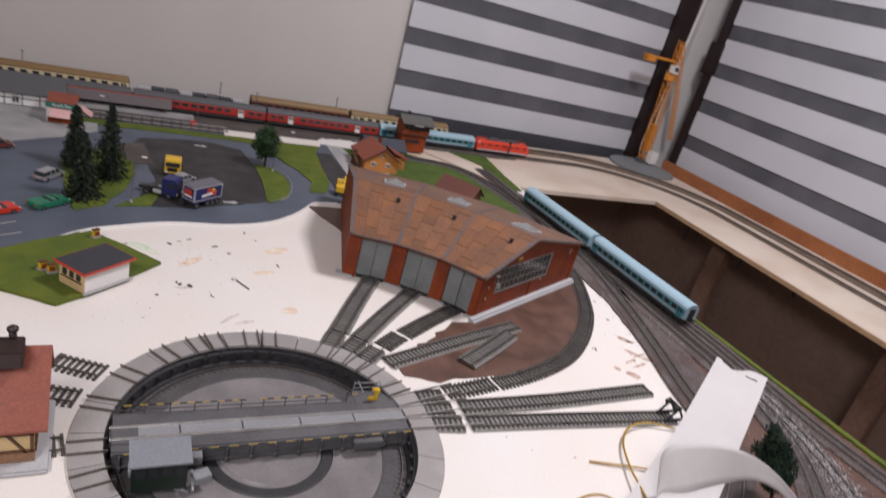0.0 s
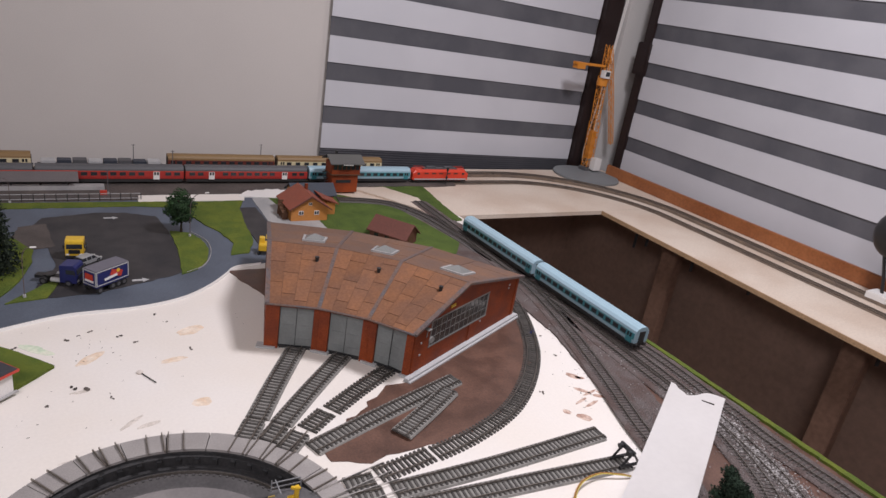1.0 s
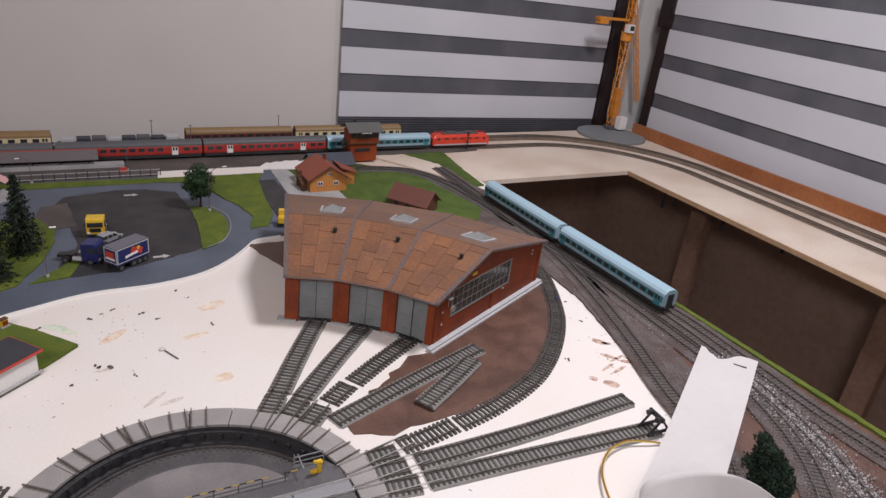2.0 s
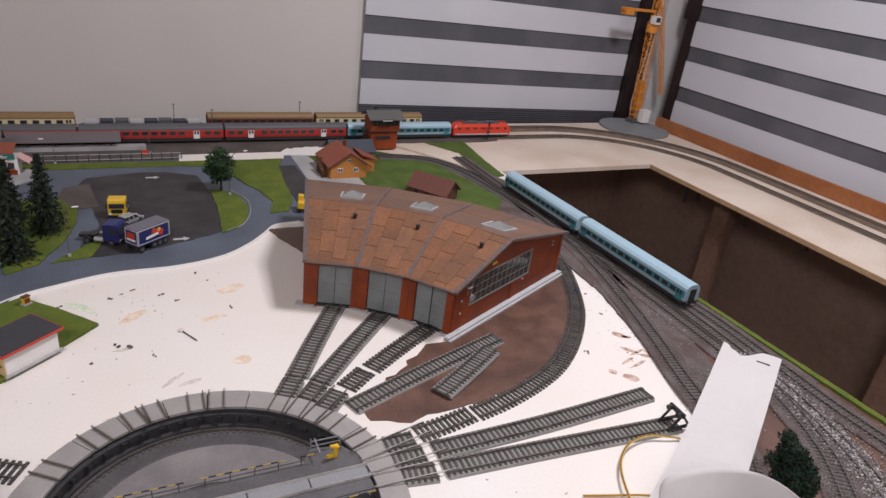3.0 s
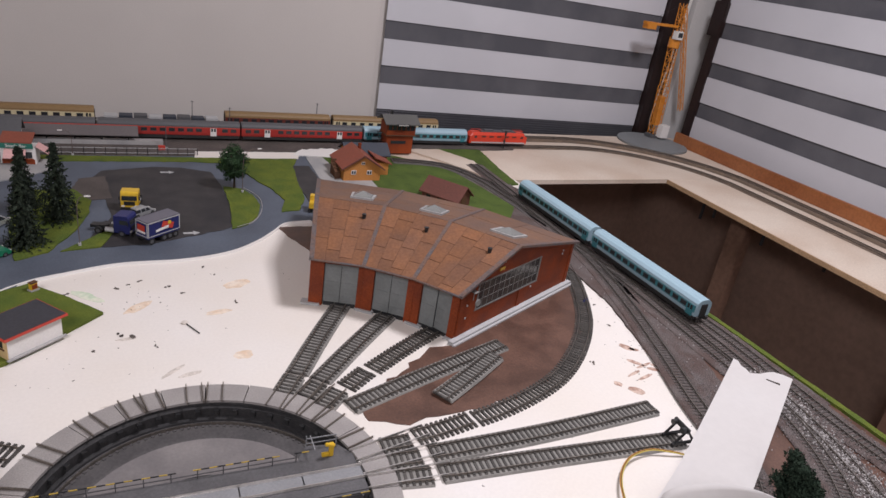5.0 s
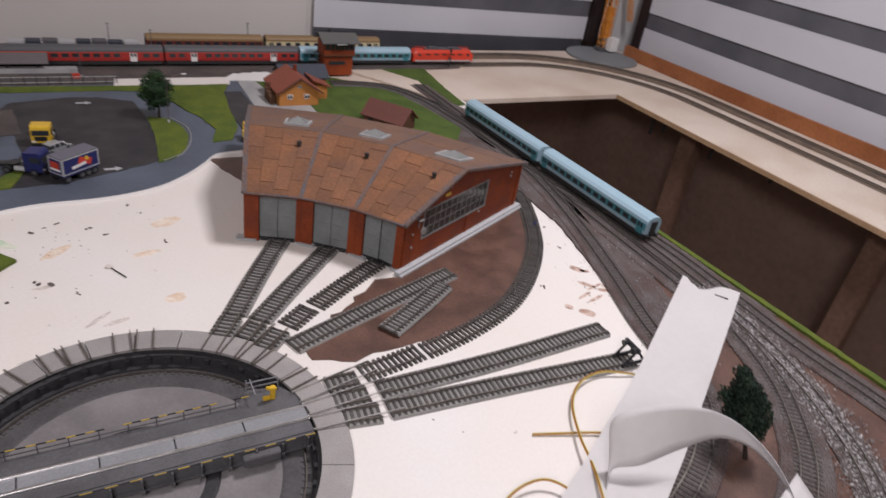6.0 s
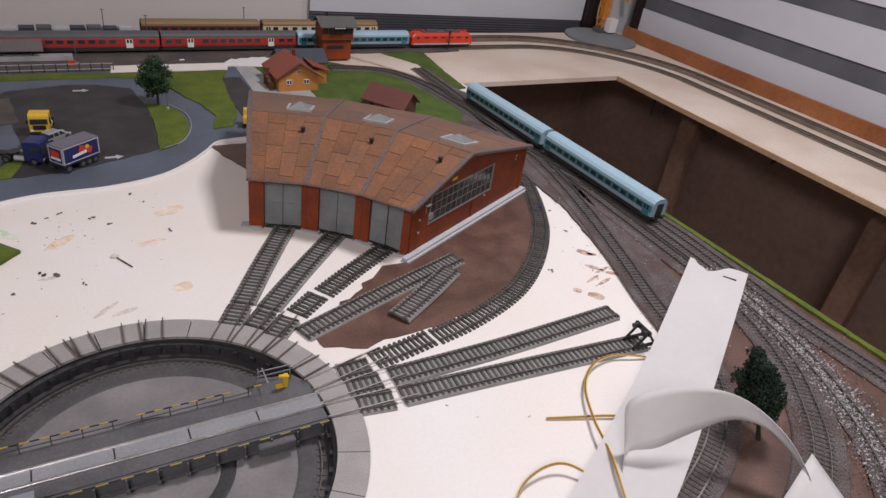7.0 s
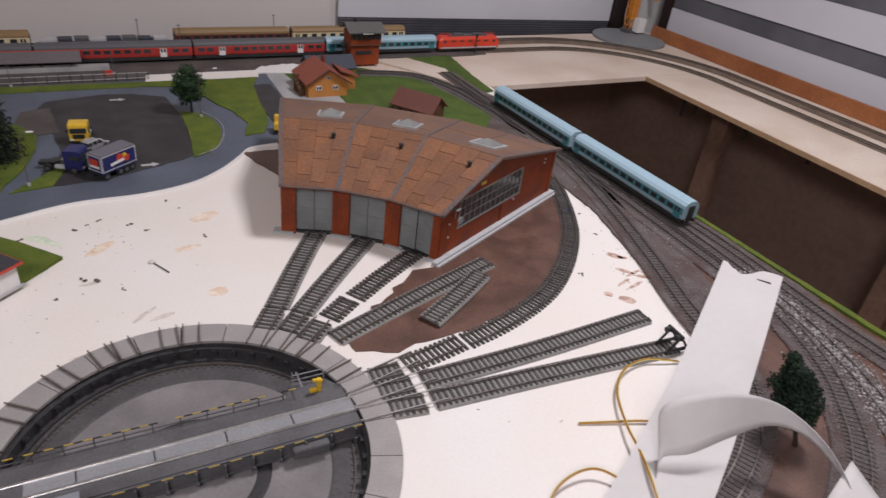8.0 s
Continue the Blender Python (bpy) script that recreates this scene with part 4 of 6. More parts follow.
            for u in (0.002, 0.152, 0.296):
                put("pilaster", lambda b: strip(b, u, u + 0.008, 0.0062, min(top(u) - 0.001, 0.0795 if 0.04 < u < 0.2 else 1) if u > 0.2 or u < 0.04 else 0.0345, 0.0002, 0.0014), BRICK)
        else:
            w = put("gable_wall", lambda b: pane_wall(b, [(0, 0), (DEEP, 0), (DEEP, top(DEEP)), (UR, top(UR)), (0, top(0))]), BRICK)
    for i in range(3):
        put("back_wall", lambda b: slab(b, P(i, DEEP, 0), P(i + 1, DEEP, 0), 0, 0.080, 0.004, -D[i]), BRICK)
        put("inner_floor", lambda b: hull(b, [P(i, 0.012, 0.0002), P(i + 1, 0.012, 0.0002), P(i + 1, DEEP - 0.006, 0.0002), P(i, DEEP - 0.006, 0.0002), P(i, 0.012, 0.001), P(i + 1, 0.012, 0.001), P(i + 1, DEEP - 0.006, 0.001), P(i, DEEP - 0.006, 0.001)]), PITDARK)

    # roof: base sheets, then single sheets with joints between them
    over = 0.006
    def corner(i, u, z):
        p = P(i, u, z)
        if i == 0:
            p += Vector((D[0].y, -D[0].x, 0)) * 0.001
        if i == 3:
            p += Vector((D[3].y, -D[3].x, 0)) * over
        return p
    roof = None
    for i in range(3):
        quad = [corner(i, -0.008, EAVE), corner(i + 1, -0.008, EAVE), corner(i + 1, UR, RIDGE), corner(i, UR, RIDGE)]
        back = [corner(i, UR, RIDGE), corner(i + 1, UR, RIDGE), corner(i + 1, DEEP + 0.004, BACK), corner(i, DEEP + 0.004, BACK)]
        for q, rows, cols in ((quad, 3, 4), (back, 2, 2)):
            nrm = (q[1] - q[0]).cross(q[3] - q[0]).normalized()
            nrm = nrm if nrm.z > 0 else -nrm
            base = put("roof", lambda b: hull(b, [p - nrm * 0.0026 for p in q] + [p for p in q]), ROOFSEAM, label="rusty brown sheet roof")
            spot = lambda u, v: MIX(MIX(q[0], q[1], u), MIX(q[3], q[2], u), v)
            for c in range(cols):
                shift = (0.0, 0.5, 0.22, 0.68)[c] / rows
                cuts = [0.0] + [x for x in (shift + k / rows for k in range(-1, rows + 1)) if 0.04 < x < 0.97] + [1.0]
                ua, ub = 0.012 + 0.976 * c / cols + 0.003, 0.012 + 0.976 * (c + 1) / cols - 0.003
                for va, vb in zip(cuts, cuts[1:]):
                    g = 0.004
                    pq = [spot(ua, va + g), spot(ub, va + g), spot(ub, vb - g), spot(ua, vb - g)]
                    lift = 0.0005 + random.uniform(0, 0.0003)
                    put("roof_sheet", lambda b: hull(b, pq + [p + nrm * lift for p in pq]), ROOFRUST if rows == 3 else ROOFBACK, base)
        # skylight on the back slope
        nrm = (back[1] - back[0]).cross(back[3] - back[0]).normalized()
        nrm = nrm if nrm.z > 0 else -nrm
        at = lambda u, v, h=0.0: MIX(MIX(back[0], back[1], u), MIX(back[3], back[2], u), v) + nrm * h
        ua, ub, va, vb = 0.46, 0.78, 0.15, 0.40
        sk = put("skylight", lambda b: hull(b, [at(ua, va, 0.0003), at(ub, va, 0.0003), at(ub, vb, 0.0003), at(ua, vb, 0.0003), at(ua, va, 0.0036), at(ub, va, 0.0036), at(ub, vb, 0.0036), at(ua, vb, 0.0036)]), PAVE, label="pale grey framed skylight")
        m0, m1 = at(ua * 0.53 + ub * 0.47, (va + vb) / 2, 0.0112), at(ua * 0.47 + ub * 0.53, (va + vb) / 2, 0.0112)
        e = 0.03
        c4 = [at(ua + e, va + 0.025, 0.0038), at(ub - e, va + 0.025, 0.0038), at(ub - e, vb - 0.025, 0.0038), at(ua + e, vb - 0.025, 0.0038)]
        def lantern(b):
            v = [b.verts.new(p) for p in (*c4, m0, m1)]
            fs = [b.faces.new([v[j] for j in f]) for f in ((0, 1, 5, 4), (2, 3, 4, 5), (1, 2, 5), (3, 0, 4), (3, 2, 1, 0))]
            bmesh.ops.recalc_face_normals(b, faces=fs)
        put("skylight_glass", lantern, mat("milky_skylight", (0.21, 0.215, 0.205), 0.22, var=0.1), sk)
        # vent pipe on the front slope
        vp = MIX(MIX(quad[0], quad[1], 0.75), MIX(quad[3], quad[2], 0.75), 0.74)
        put("vent_pipe", lambda b: (cyl(b, vp + Vector((0, 0, 0.003)), 0.0028, 0.007, 14), cyl(b, vp + Vector((0, 0, 0.0065)), 0.0034, 0.0018, 14)), BLACK, label="short black roof vent")
    for i in range(4):
        for a, c in ((corner(i, -0.009, EAVE), corner(i, UR, RIDGE)), (corner(i, UR, RIDGE), corner(i, DEEP + 0.004, BACK))):
            d = c - a
            side = Vector((-d.y, d.x, 0)).normalized() * (0.0034 if i in (0, 3) else 0.0028)
            up = Vector((0, 0, 0.0022))
            put("roof_strip", lambda b: hull(b, [a - side - up, a + side - up, c + side - up, c - side - up, a - side + up * 0.7, a + side + up * 0.7, c + side + up * 0.7, c - side + up * 0.7]), SEAMGREY, label="grey weathered roof strip")
    for i in range(3):
        a, c = corner(i, -0.010, EAVE), corner(i + 1, -0.010, EAVE)
        put("gutter", lambda b: tube(b, [a, c], 0.0016, 8), SEAMGREY)
    return root


engine_shed()


# ---- trains ----
def coach(at, deg, length, label, body, roof, band, doors, windows, skirt=None, stripe=None, width=0.0325, height=0.0455, flat=False, tall=1.0):
    """A bogie coach: body with rounded roof, single windows, doors, underframe and bogies."""
    root = thing("railway_coach", at, label, "railway coach", rz=deg)
    L, W = length, width
    z0, zt = 0.0155, 0.0335
    def put(nm, fill, material, label="", parent=root, smooth=False, bevel=0.0):
        b = B()
        fill(b)
        return part(nm, b, material, parent, label, smooth, bevel)
    side = [(-W / 2 + 0.0008, z0), (-W / 2, z0 + 0.004), (-W / 2, zt), (W / 2, zt), (W / 2, z0 + 0.004), (W / 2 - 0.0008, z0)]
    put("body", lambda b: loft(b, [[(x, y, z) for y, z in side] for x in (-L / 2, L / 2)]), body)
    arch = [(-W / 2 + 0.0002, zt), (-W / 2 + 0.0009, zt + 0.0045), (-W / 2 + 0.0050, zt + 0.0090), (-0.006, zt + 0.0115), (0.006, zt + 0.0115), (W / 2 - 0.0050, zt + 0.0090), (W / 2 - 0.0009, zt + 0.0045), (W / 2 - 0.0002, zt)]
    put("roof", lambda b: loft(b, [[(x, y * k, zt + (z - zt) * k) for y, z in arch] for x, k in ((-L / 2, 0.97), (-L / 2 + 0.004, 1), (L / 2 - 0.004, 1), (L / 2, 0.97))]), roof, smooth=False)
    for s in (-1, 1):
        y = s * (W / 2 + 0.0002)
        if band:
            put("window_band", lambda b: box(b, (0, s * (W / 2), 0.0277), (L - 0.004, 0.0006, 0.0116)), band)
        if skirt:
            put("skirt", lambda b: box(b, (0, s * (W / 2), z0 + 0.0042), (L - 0.001, 0.0006, 0.0040)), skirt)
        if stripe:
            put("stripe", lambda b: box(b, (0, s * (W / 2), zt - 0.0004), (L - 0.001, 0.0007, 0.0022)), stripe)
        for x in windows:
            wn = put("window", lambda b: box(b, (x * L, y, 0.0278), (0.0125, 0.0012, 0.0072)), GLASSDARK)
            put("window_frame", lambda b: [box(b, (x * L, y + s * 0.0006, 0.0278 + dz), (0.0130, 0.0005, 0.0005)) for dz in (-0.0037, 0.0037)], ROOFGREY, parent=wn)
        for x in doors:
            dr = put("door", lambda b: box(b, (x * L, y, 0.0235), (0.0135, 0.0014, 0.0185)), WHITE if body is RED else TEAL if body is SKYBLUE else body)
            put("door_window", lambda b: [box(b, (x * L + dx, y + s * 0.0006, 0.0285), (0.0042, 0.0008, 0.0075)) for dx in (-0.0031, 0.0031)], GLASSDARK, parent=dr)
    put("underframe", lambda b: (box(b, (0, 0, 0.0118), (L - 0.006, W - 0.003, 0.0080)), box(b, (-0.02, 0, 0.0085), (0.045, W - 0.008, 0.006)), box(b, (0.04, 0, 0.0085), (0.03, W - 0.010, 0.006))), UNDER)
    for x in (-0.36 * L, 0.36 * L):
        bo = put("bogie", lambda b: [box(b, (x, s * 0.0105, 0.0085), (0.036, 0.002, 0.004)) for s in (-1, 1)], UNDER)
        for dx in (-0.0125, 0.0125):
            put("wheelset", lambda b: ([cyl(b, (x + dx, s * 0.0075, 0.0085), 0.0050, 0.002, 14, "y") for s in (-1, 1)], cyl(b, (x + dx, 0, 0.0085), 0.0012, 0.015, 8, "y")), UNDER, parent=bo)
    for s in (-1, 1):
        put("end_wall", lambda b: box(b, (s * (L / 2 + 0.0006), 0, 0.026), (0.0016, 0.013, 0.022)), UNDER)
        for t in (-1, 1):
            put("buffer", lambda b: cyl(b, (s * (L / 2 + 0.002), t * 0.010, 0.0135), 0.0022, 0.004, 10, "x"), UNDER)
    return root


seq = lambda a, b, n: [a + (b - a) * i / (n - 1) for i in range(n)]
TOPZ = 0.0044 + 0.0034 - 0.0035
def between(p, q, **kw):
    d = Vector(q) - Vector(p)
    m = (Vector(p) + Vector(q)) / 2
    return coach((m.x, m.y, kw.pop("z", TOPZ)), math.degrees(math.atan2(d.y, d.x)), d.length - 0.004, **kw)


IR = dict(body=SKYBLUE, roof=SKYBLUE, band=TEAL, doors=(-0.455, 0.455), windows=seq(-0.40, 0.40, 13))
between((0.7947, 0.7102), (0.7987, 0.4416), label="pale blue and teal express coach on the siding", **IR)
between((0.7988, 0.4356), (0.8017, 0.1531), label="pale blue and teal express coach with teal end", **IR)
BZ, BZ2 = 0.0024, 0.0089
RG = dict(body=RED, roof=ROOFGREY, band=None, doors=(-0.30, 0.30), windows=[x for x in seq(-0.45, 0.45, 15) if abs(abs(x) - 0.30) > 0.045], skirt=None, stripe=LOGORED, z=BZ)
for k in range(5):
    between((0.535 - 0.306 * (k + 1), 1.115), (0.535 - 0.306 * k, 1.115), label="red regional coach with white doors and grey roof", **RG)
between((0.537, 1.115), (0.842, 1.115), label="pale blue and teal coach behind the engine", z=BZ, **IR)
OC = dict(body=CREAMPAINT, roof=OCHRE, band=None, doors=(-0.46, 0.46), windows=seq(-0.40, 0.40, 11), skirt=MAROON, z=BZ2)
between((0.475, 1.19), (0.785, 1.19), label="cream coach with ochre roof on the rear track", **OC)
between((0.202, 1.19), (0.470, 1.19), label="maroon coach with ochre roof on the rear track", **{**OC, "body": MAROON})
for k in range(3):
    between((-0.080 - 0.29 * (k + 1), 1.19), (-0.080 - 0.29 * k, 1.19), label="cream coach with ochre roof on the rear track", **OC)


def low_wagon(at, length):
    root = thing("flat_wagon", at, "low dark wagon loaded with white and dark crates", "railway wagon")
    b = B()
    box(b, (0, 0, 0.014), (length, 0.028, 0.006))
    part("deck", b, UNDER, root)
    b = B()
    for x in seq(-0.12, 0.12, 4):
        for s in (-1, 1):
            cyl(b, (x, s * 0.0075, 0.0085), 0.005, 0.002, 12, "y")
    part("wheels", b, UNDER, root)
    for k, x in enumerate(seq(-0.42, 0.42, 8)):
        b = B()
        box(b, (x * length, 0, 0.0225 + 0.001 * (k % 3)), (0.029, 0.026, 0.011))
        part("crate", b, (PLINTH, TILEDARK, ROOFGREY, PLINTH, TILEDARK, ROOFGREY, TILEDARK, PLINTH)[k], root, bevel=0.0008)
    return root


low_wagon((0.062, 1.19, BZ2 - 0.0005), 0.264)


def electric_engine(at, L=0.188):
    root = thing("electric_locomotive", at, "bright red electric locomotive with grey roof gear", "locomotive")
    W = 0.034
    def put(nm, fill, material, label="", bevel=0.0):
        b = B()
        fill(b)
        return part(nm, b, material, root, label, bevel=bevel)
    prof = [(-W / 2, 0.0125), (-W / 2, 0.036), (-W / 2 + 0.006, 0.0425), (W / 2 - 0.006, 0.0425), (W / 2, 0.036), (W / 2, 0.0125)]
    secs = []
    for x, k, zt in ((-L / 2, 0.94, 0.032), (-L / 2 + 0.010, 1.0, 0.0425), (L / 2 - 0.010, 1.0, 0.0425), (L / 2, 0.94, 0.032)):
        secs.append([(x, y * k, min(z, zt) if z > 0.03 else z) for y, z in prof])
    put("body", lambda b: loft(b, secs), LOCORED)
    put("roof_gear", lambda b: (box(b, (0, 0, 0.0436), (L * 0.62, 0.018, 0.003)), box(b, (-0.03, 0, 0.0465), (0.03, 0.012, 0.004)), box(b, (0.03, 0.0, 0.0465), (0.03, 0.012, 0.003))), ROOFGREY)
    for x in (-0.068, 0.068):
        put("pantograph", lambda b: [box(b, (x, y, 0.047), (0.030, 0.0008, 0.0008)) for y in (-0.007, 0.007)] + [box(b, (x + dx, 0, 0.0478), (0.0008, 0.018, 0.0008)) for dx in (-0.012, 0.012)], LOCORED)
    for s in (-1, 1):
        put("cab_window", lambda b: box(b, (s * (L / 2 - 0.0055), 0, 0.0355), (0.0012, 0.026, 0.007), ry=s * -0.72), GLASSDARK)
        put("skirt", lambda b: box(b, (0, s * (W / 2), 0.015), (L - 0.012, 0.0008, 0.0035)), PLINTH)
        for x in seq(-0.05, 0.05, 5):
            put("side_grille", lambda b: box(b, (x, s * (W / 2), 0.032), (0.014, 0.0008, 0.005)), MAROON)
        put("side_window", lambda b: [box(b, (t * 0.076, s * (W / 2), 0.031), (0.008, 0.0009, 0.006)) for t in (-1, 1)], GLASSDARK)
    put("underframe", lambda b: box(b, (0, 0, 0.010), (L - 0.008, W - 0.006, 0.006)), UNDER)
    for x in (-0.055, 0.055):
        for dx in (-0.016, 0.016):
            put("wheelset", lambda b: [cyl(b, (x + dx, s * 0.0075, 0.0095), 0.0062, 0.002, 14, "y") for s in (-1, 1)], UNDER)
    return root


electric_engine((0.9425, 1.115, BZ - 0.0005))


# ---- buildings ----
def builder(root):
    def put(nm, fill, material, label="", parent=None, smooth=False, bevel=0.0):
        b = B()
        fill(b)
        return part(nm, b, material, parent or root, label, smooth, bevel)
    return put


def gable_roof(put, w, d, eave, ridge, over, material, axis="x", t=0.002, label=""):
    """Two roof slopes over a plan of w by d; the ridge runs along axis."""
    for s in (-1, 1):
        def slope(b):
            run = (d if axis == "x" else w) / 2 + over
            half = (w if axis == "x" else d) / 2 + over
            drop = (ridge - eave) * run / (run - over)
            pts = [(-half, 0, ridge), (half, 0, ridge), (half, s * run, ridge - drop), (-half, s * run, ridge - drop)]
            if axis == "y":
                pts = [(y, x, z) for x, y, z in pts]
            hull(b, [(x, y, z - t * 0.2) for x, y, z in pts] + [(x, y, z + t) for x, y, z in pts])
        put("roof", slope, material, label)


def gable_walls(put, w, d, eave, ridge, material, axis="x", z0=0.0):
    def shell(b):
        if axis == "x":
            sec = [(-d / 2, z0), (d / 2, z0), (d / 2, eave), (0, ridge - 0.001), (-d / 2, eave)]
            loft(b, [[(x, y, z) for y, z in sec] for x in (-w / 2, w / 2)])
        else:
            sec = [(-w / 2, z0), (w / 2, z0), (w / 2, eave), (0, ridge - 0.001), (-w / 2, eave)]
            loft(b, [[(x, y, z) for x, z in sec] for y in (-d / 2, d / 2)])
    put("wall", shell, material)


def win(put, c, s, frame_mat=WHITE):
    """A framed window standing proud of a wall; s is (along x or y) width and height."""
    w, h, ax = s
    size = (w, 0.0012, h) if ax == "x" else (0.0012, w, h)
    fr = put("window", lambda b: box(b, c, size), frame_mat)
    for k in (-1, 1):
        off = Vector((k * w * 0.24, 0, 0)) if ax == "x" else Vector((0, k * w * 0.24, 0))
        sz = (w * 0.36, 0.0018, h * 0.76) if ax == "x" else (0.0018, w * 0.36, h * 0.76)
        put("pane", lambda b: box(b, Vector(c) + off, sz), GLASSDARK, parent=fr)


def yellow_house():
    root = thing("house", (0.446, 0.872, 0.0042), "small orange-walled house with red-brown tiled gable roof", "house")
    put = builder(root)
    gable_walls(put, 0.084, 0.086, 0.031, 0.058, OCHREWALL, "y")
    gable_roof(put, 0.084, 0.086, 0.031, 0.058, 0.007, TILE, "y", label="red-brown tiled roof slope")
    for x in (-0.020, 0.016):
        win(put, (x, -0.0434, 0.019), (0.011, 0.0095, "x"))
    win(put, (0.0, -0.0434, 0.040), (0.008, 0.006, "x"))
    for s in (-1, 1):
        put("barge_board", lambda b: hull(b, [(s * 0.050, -0.0512, 0.0255), (0, -0.0512, 0.0565), (0, -0.0500, 0.0565), (s * 0.050, -0.0500, 0.0255), (s * 0.050, -0.0512, 0.0285), (0, -0.0512, 0.0603), (0, -0.0500, 0.0603), (s * 0.050, -0.0500, 0.0285)]), TILEBROWN)
    put("rear_wing", lambda b: loft(b, [[(x, y, z) for y, z in ((0.040, 0), (0.092, 0), (0.092, 0.034), (0.066, 0.052), (0.040, 0.034))] for x in (-0.01, 0.088)]), OCHREWALL)
    for s, m in ((-1, TILEDARK), (1, TILEDARK)):
        put("wing_roof", lambda b: hull(b, [(x, 0.066 + s * dy, z) for x, dy, z in ((-0.016, 0, 0.052), (0.094, 0, 0.052), (0.094, 0.033, 0.030), (-0.016, 0.033, 0.030), (-0.016, 0, 0.0545), (0.094, 0, 0.0545), (0.094, 0.033, 0.0325), (-0.016, 0.033, 0.0325))]), m, "slate blue wing roof")
    put("side_wing", lambda b: box(b, (0.058, 0.018, 0.014), (0.034, 0.048, 0.028)), OCHREWALL)
    put("side_roof", lambda b: hull(b, [(0.040, -0.010, 0.040), (0.082, -0.010, 0.0245), (0.082, 0.046, 0.0245), (0.040, 0.046, 0.040), (0.040, -0.010, 0.0425), (0.082, -0.010, 0.027), (0.082, 0.046, 0.027), (0.040, 0.046, 0.0425)]), TILE)
    put("stair_frame", lambda b: [box(b, (-0.052, -0.030 + k * 0.012, 0.008 + 0.003 * k), (0.012, 0.0014, 0.016 + 0.006 * k)) for k in range(4)] + [box(b, (-0.052, -0.012, 0.020), (0.013, 0.040, 0.0014), rx=0.25)], TIMBER)
    put("chimney", lambda b: box(b, (0.010, 0.020, 0.060), (0.006, 0.006, 0.014)), BRICK)
    return root


yellow_house()


def signal_tower():
    root = thing("signal_box", (0.608, 1.045, 0.0042), "red brick signal box with grey roof and window band", "signal box")
    put = builder(root)
    put("base", lambda b: box(b, (0, 0, 0.024), (0.072, 0.040, 0.048)), BRICK, "red brick base", bevel=0.0006)
    put("control_room", lambda b: box(b, (0, 0, 0.063), (0.078, 0.046, 0.030)), BRICK, bevel=0.0006)
    put("floor_band", lambda b: box(b, (0, 0, 0.0482), (0.082, 0.050, 0.0022)), TIMBER)
    for k in range(6):
        put("window", lambda b: box(b, (-0.030 + k * 0.012, -0.0234, 0.068), (0.0100, 0.0012, 0.013)), GLASSDARK)
    for k in range(3):
        put("window", lambda b: box(b, (0.0392, -0.014 + k * 0.014, 0.068), (0.0012, 0.010, 0.013)), GLASSDARK)
    put("window", lambda b: box(b, (-0.004, -0.0204, 0.030), (0.040, 0.0012, 0.0075)), GLASSDARK)
    for s in (-1, 1):
        put("roof", lambda b: hull(b, [(-0.047, 0, 0.094), (0.047, 0, 0.094), (0.047, s * 0.033, 0.077), (-0.047, s * 0.033, 0.077), (-0.047, 0, 0.0965), (0.047, 0, 0.0965), (0.047, s * 0.033, 0.0795), (-0.047, s * 0.033, 0.0795)]), mat("grey_slab_roof", (0.10, 0.098, 0.092), 0.7, var=0.15), "grey weathered roof slope")
    put("sign", lambda b: box(b, (0, -0.0345, 0.0775), (0.034, 0.0010, 0.0050)), BLACK)
    for k in range(5):
        put("sign_bar", lambda b: box(b, (-0.011 + k * 0.0055, -0.0352, 0.0775), (0.0034, 0.0006, 0.0026)), WHITE)
    put("chimney", lambda b: box(b, (-0.020, 0.004, 0.099), (0.006, 0.006, 0.012)), BLACK)
    put("stair", lambda b: [box(b, (-0.043, -0.018 + 0.006 * k, 0.006 + 0.0065 * k), (0.010, 0.006, 0.0016)) for k in range(7)] + [box(b, (-0.047, 0.0, 0.026), (0.001, 0.052, 0.002), rx=0.82)], BLACK)
    return root


signal_tower()


def barn():
    root = thing("barn", (0.592, 0.697, 0.0042), "small brown barn with brown tiled roof", "barn", rz=-55)
    put = builder(root)
    gable_walls(put, 0.086, 0.058, 0.023, 0.045, TILEBROWN, "x")
    gable_roof(put, 0.086, 0.058, 0.023, 0.045, 0.006, TILEBROWN, "x", label="brown tiled roof slope")
    put("gate", lambda b: box(b, (0.0434, 0.0, 0.012), (0.001, 0.022, 0.022)), TIMBER)
    for k in range(3):
        put("window", lambda b: box(b, (-0.027 + 0.027 * k, -0.0292, 0.013), (0.010, 0.0010, 0.008)), GLASSDARK)
    return root


barn()


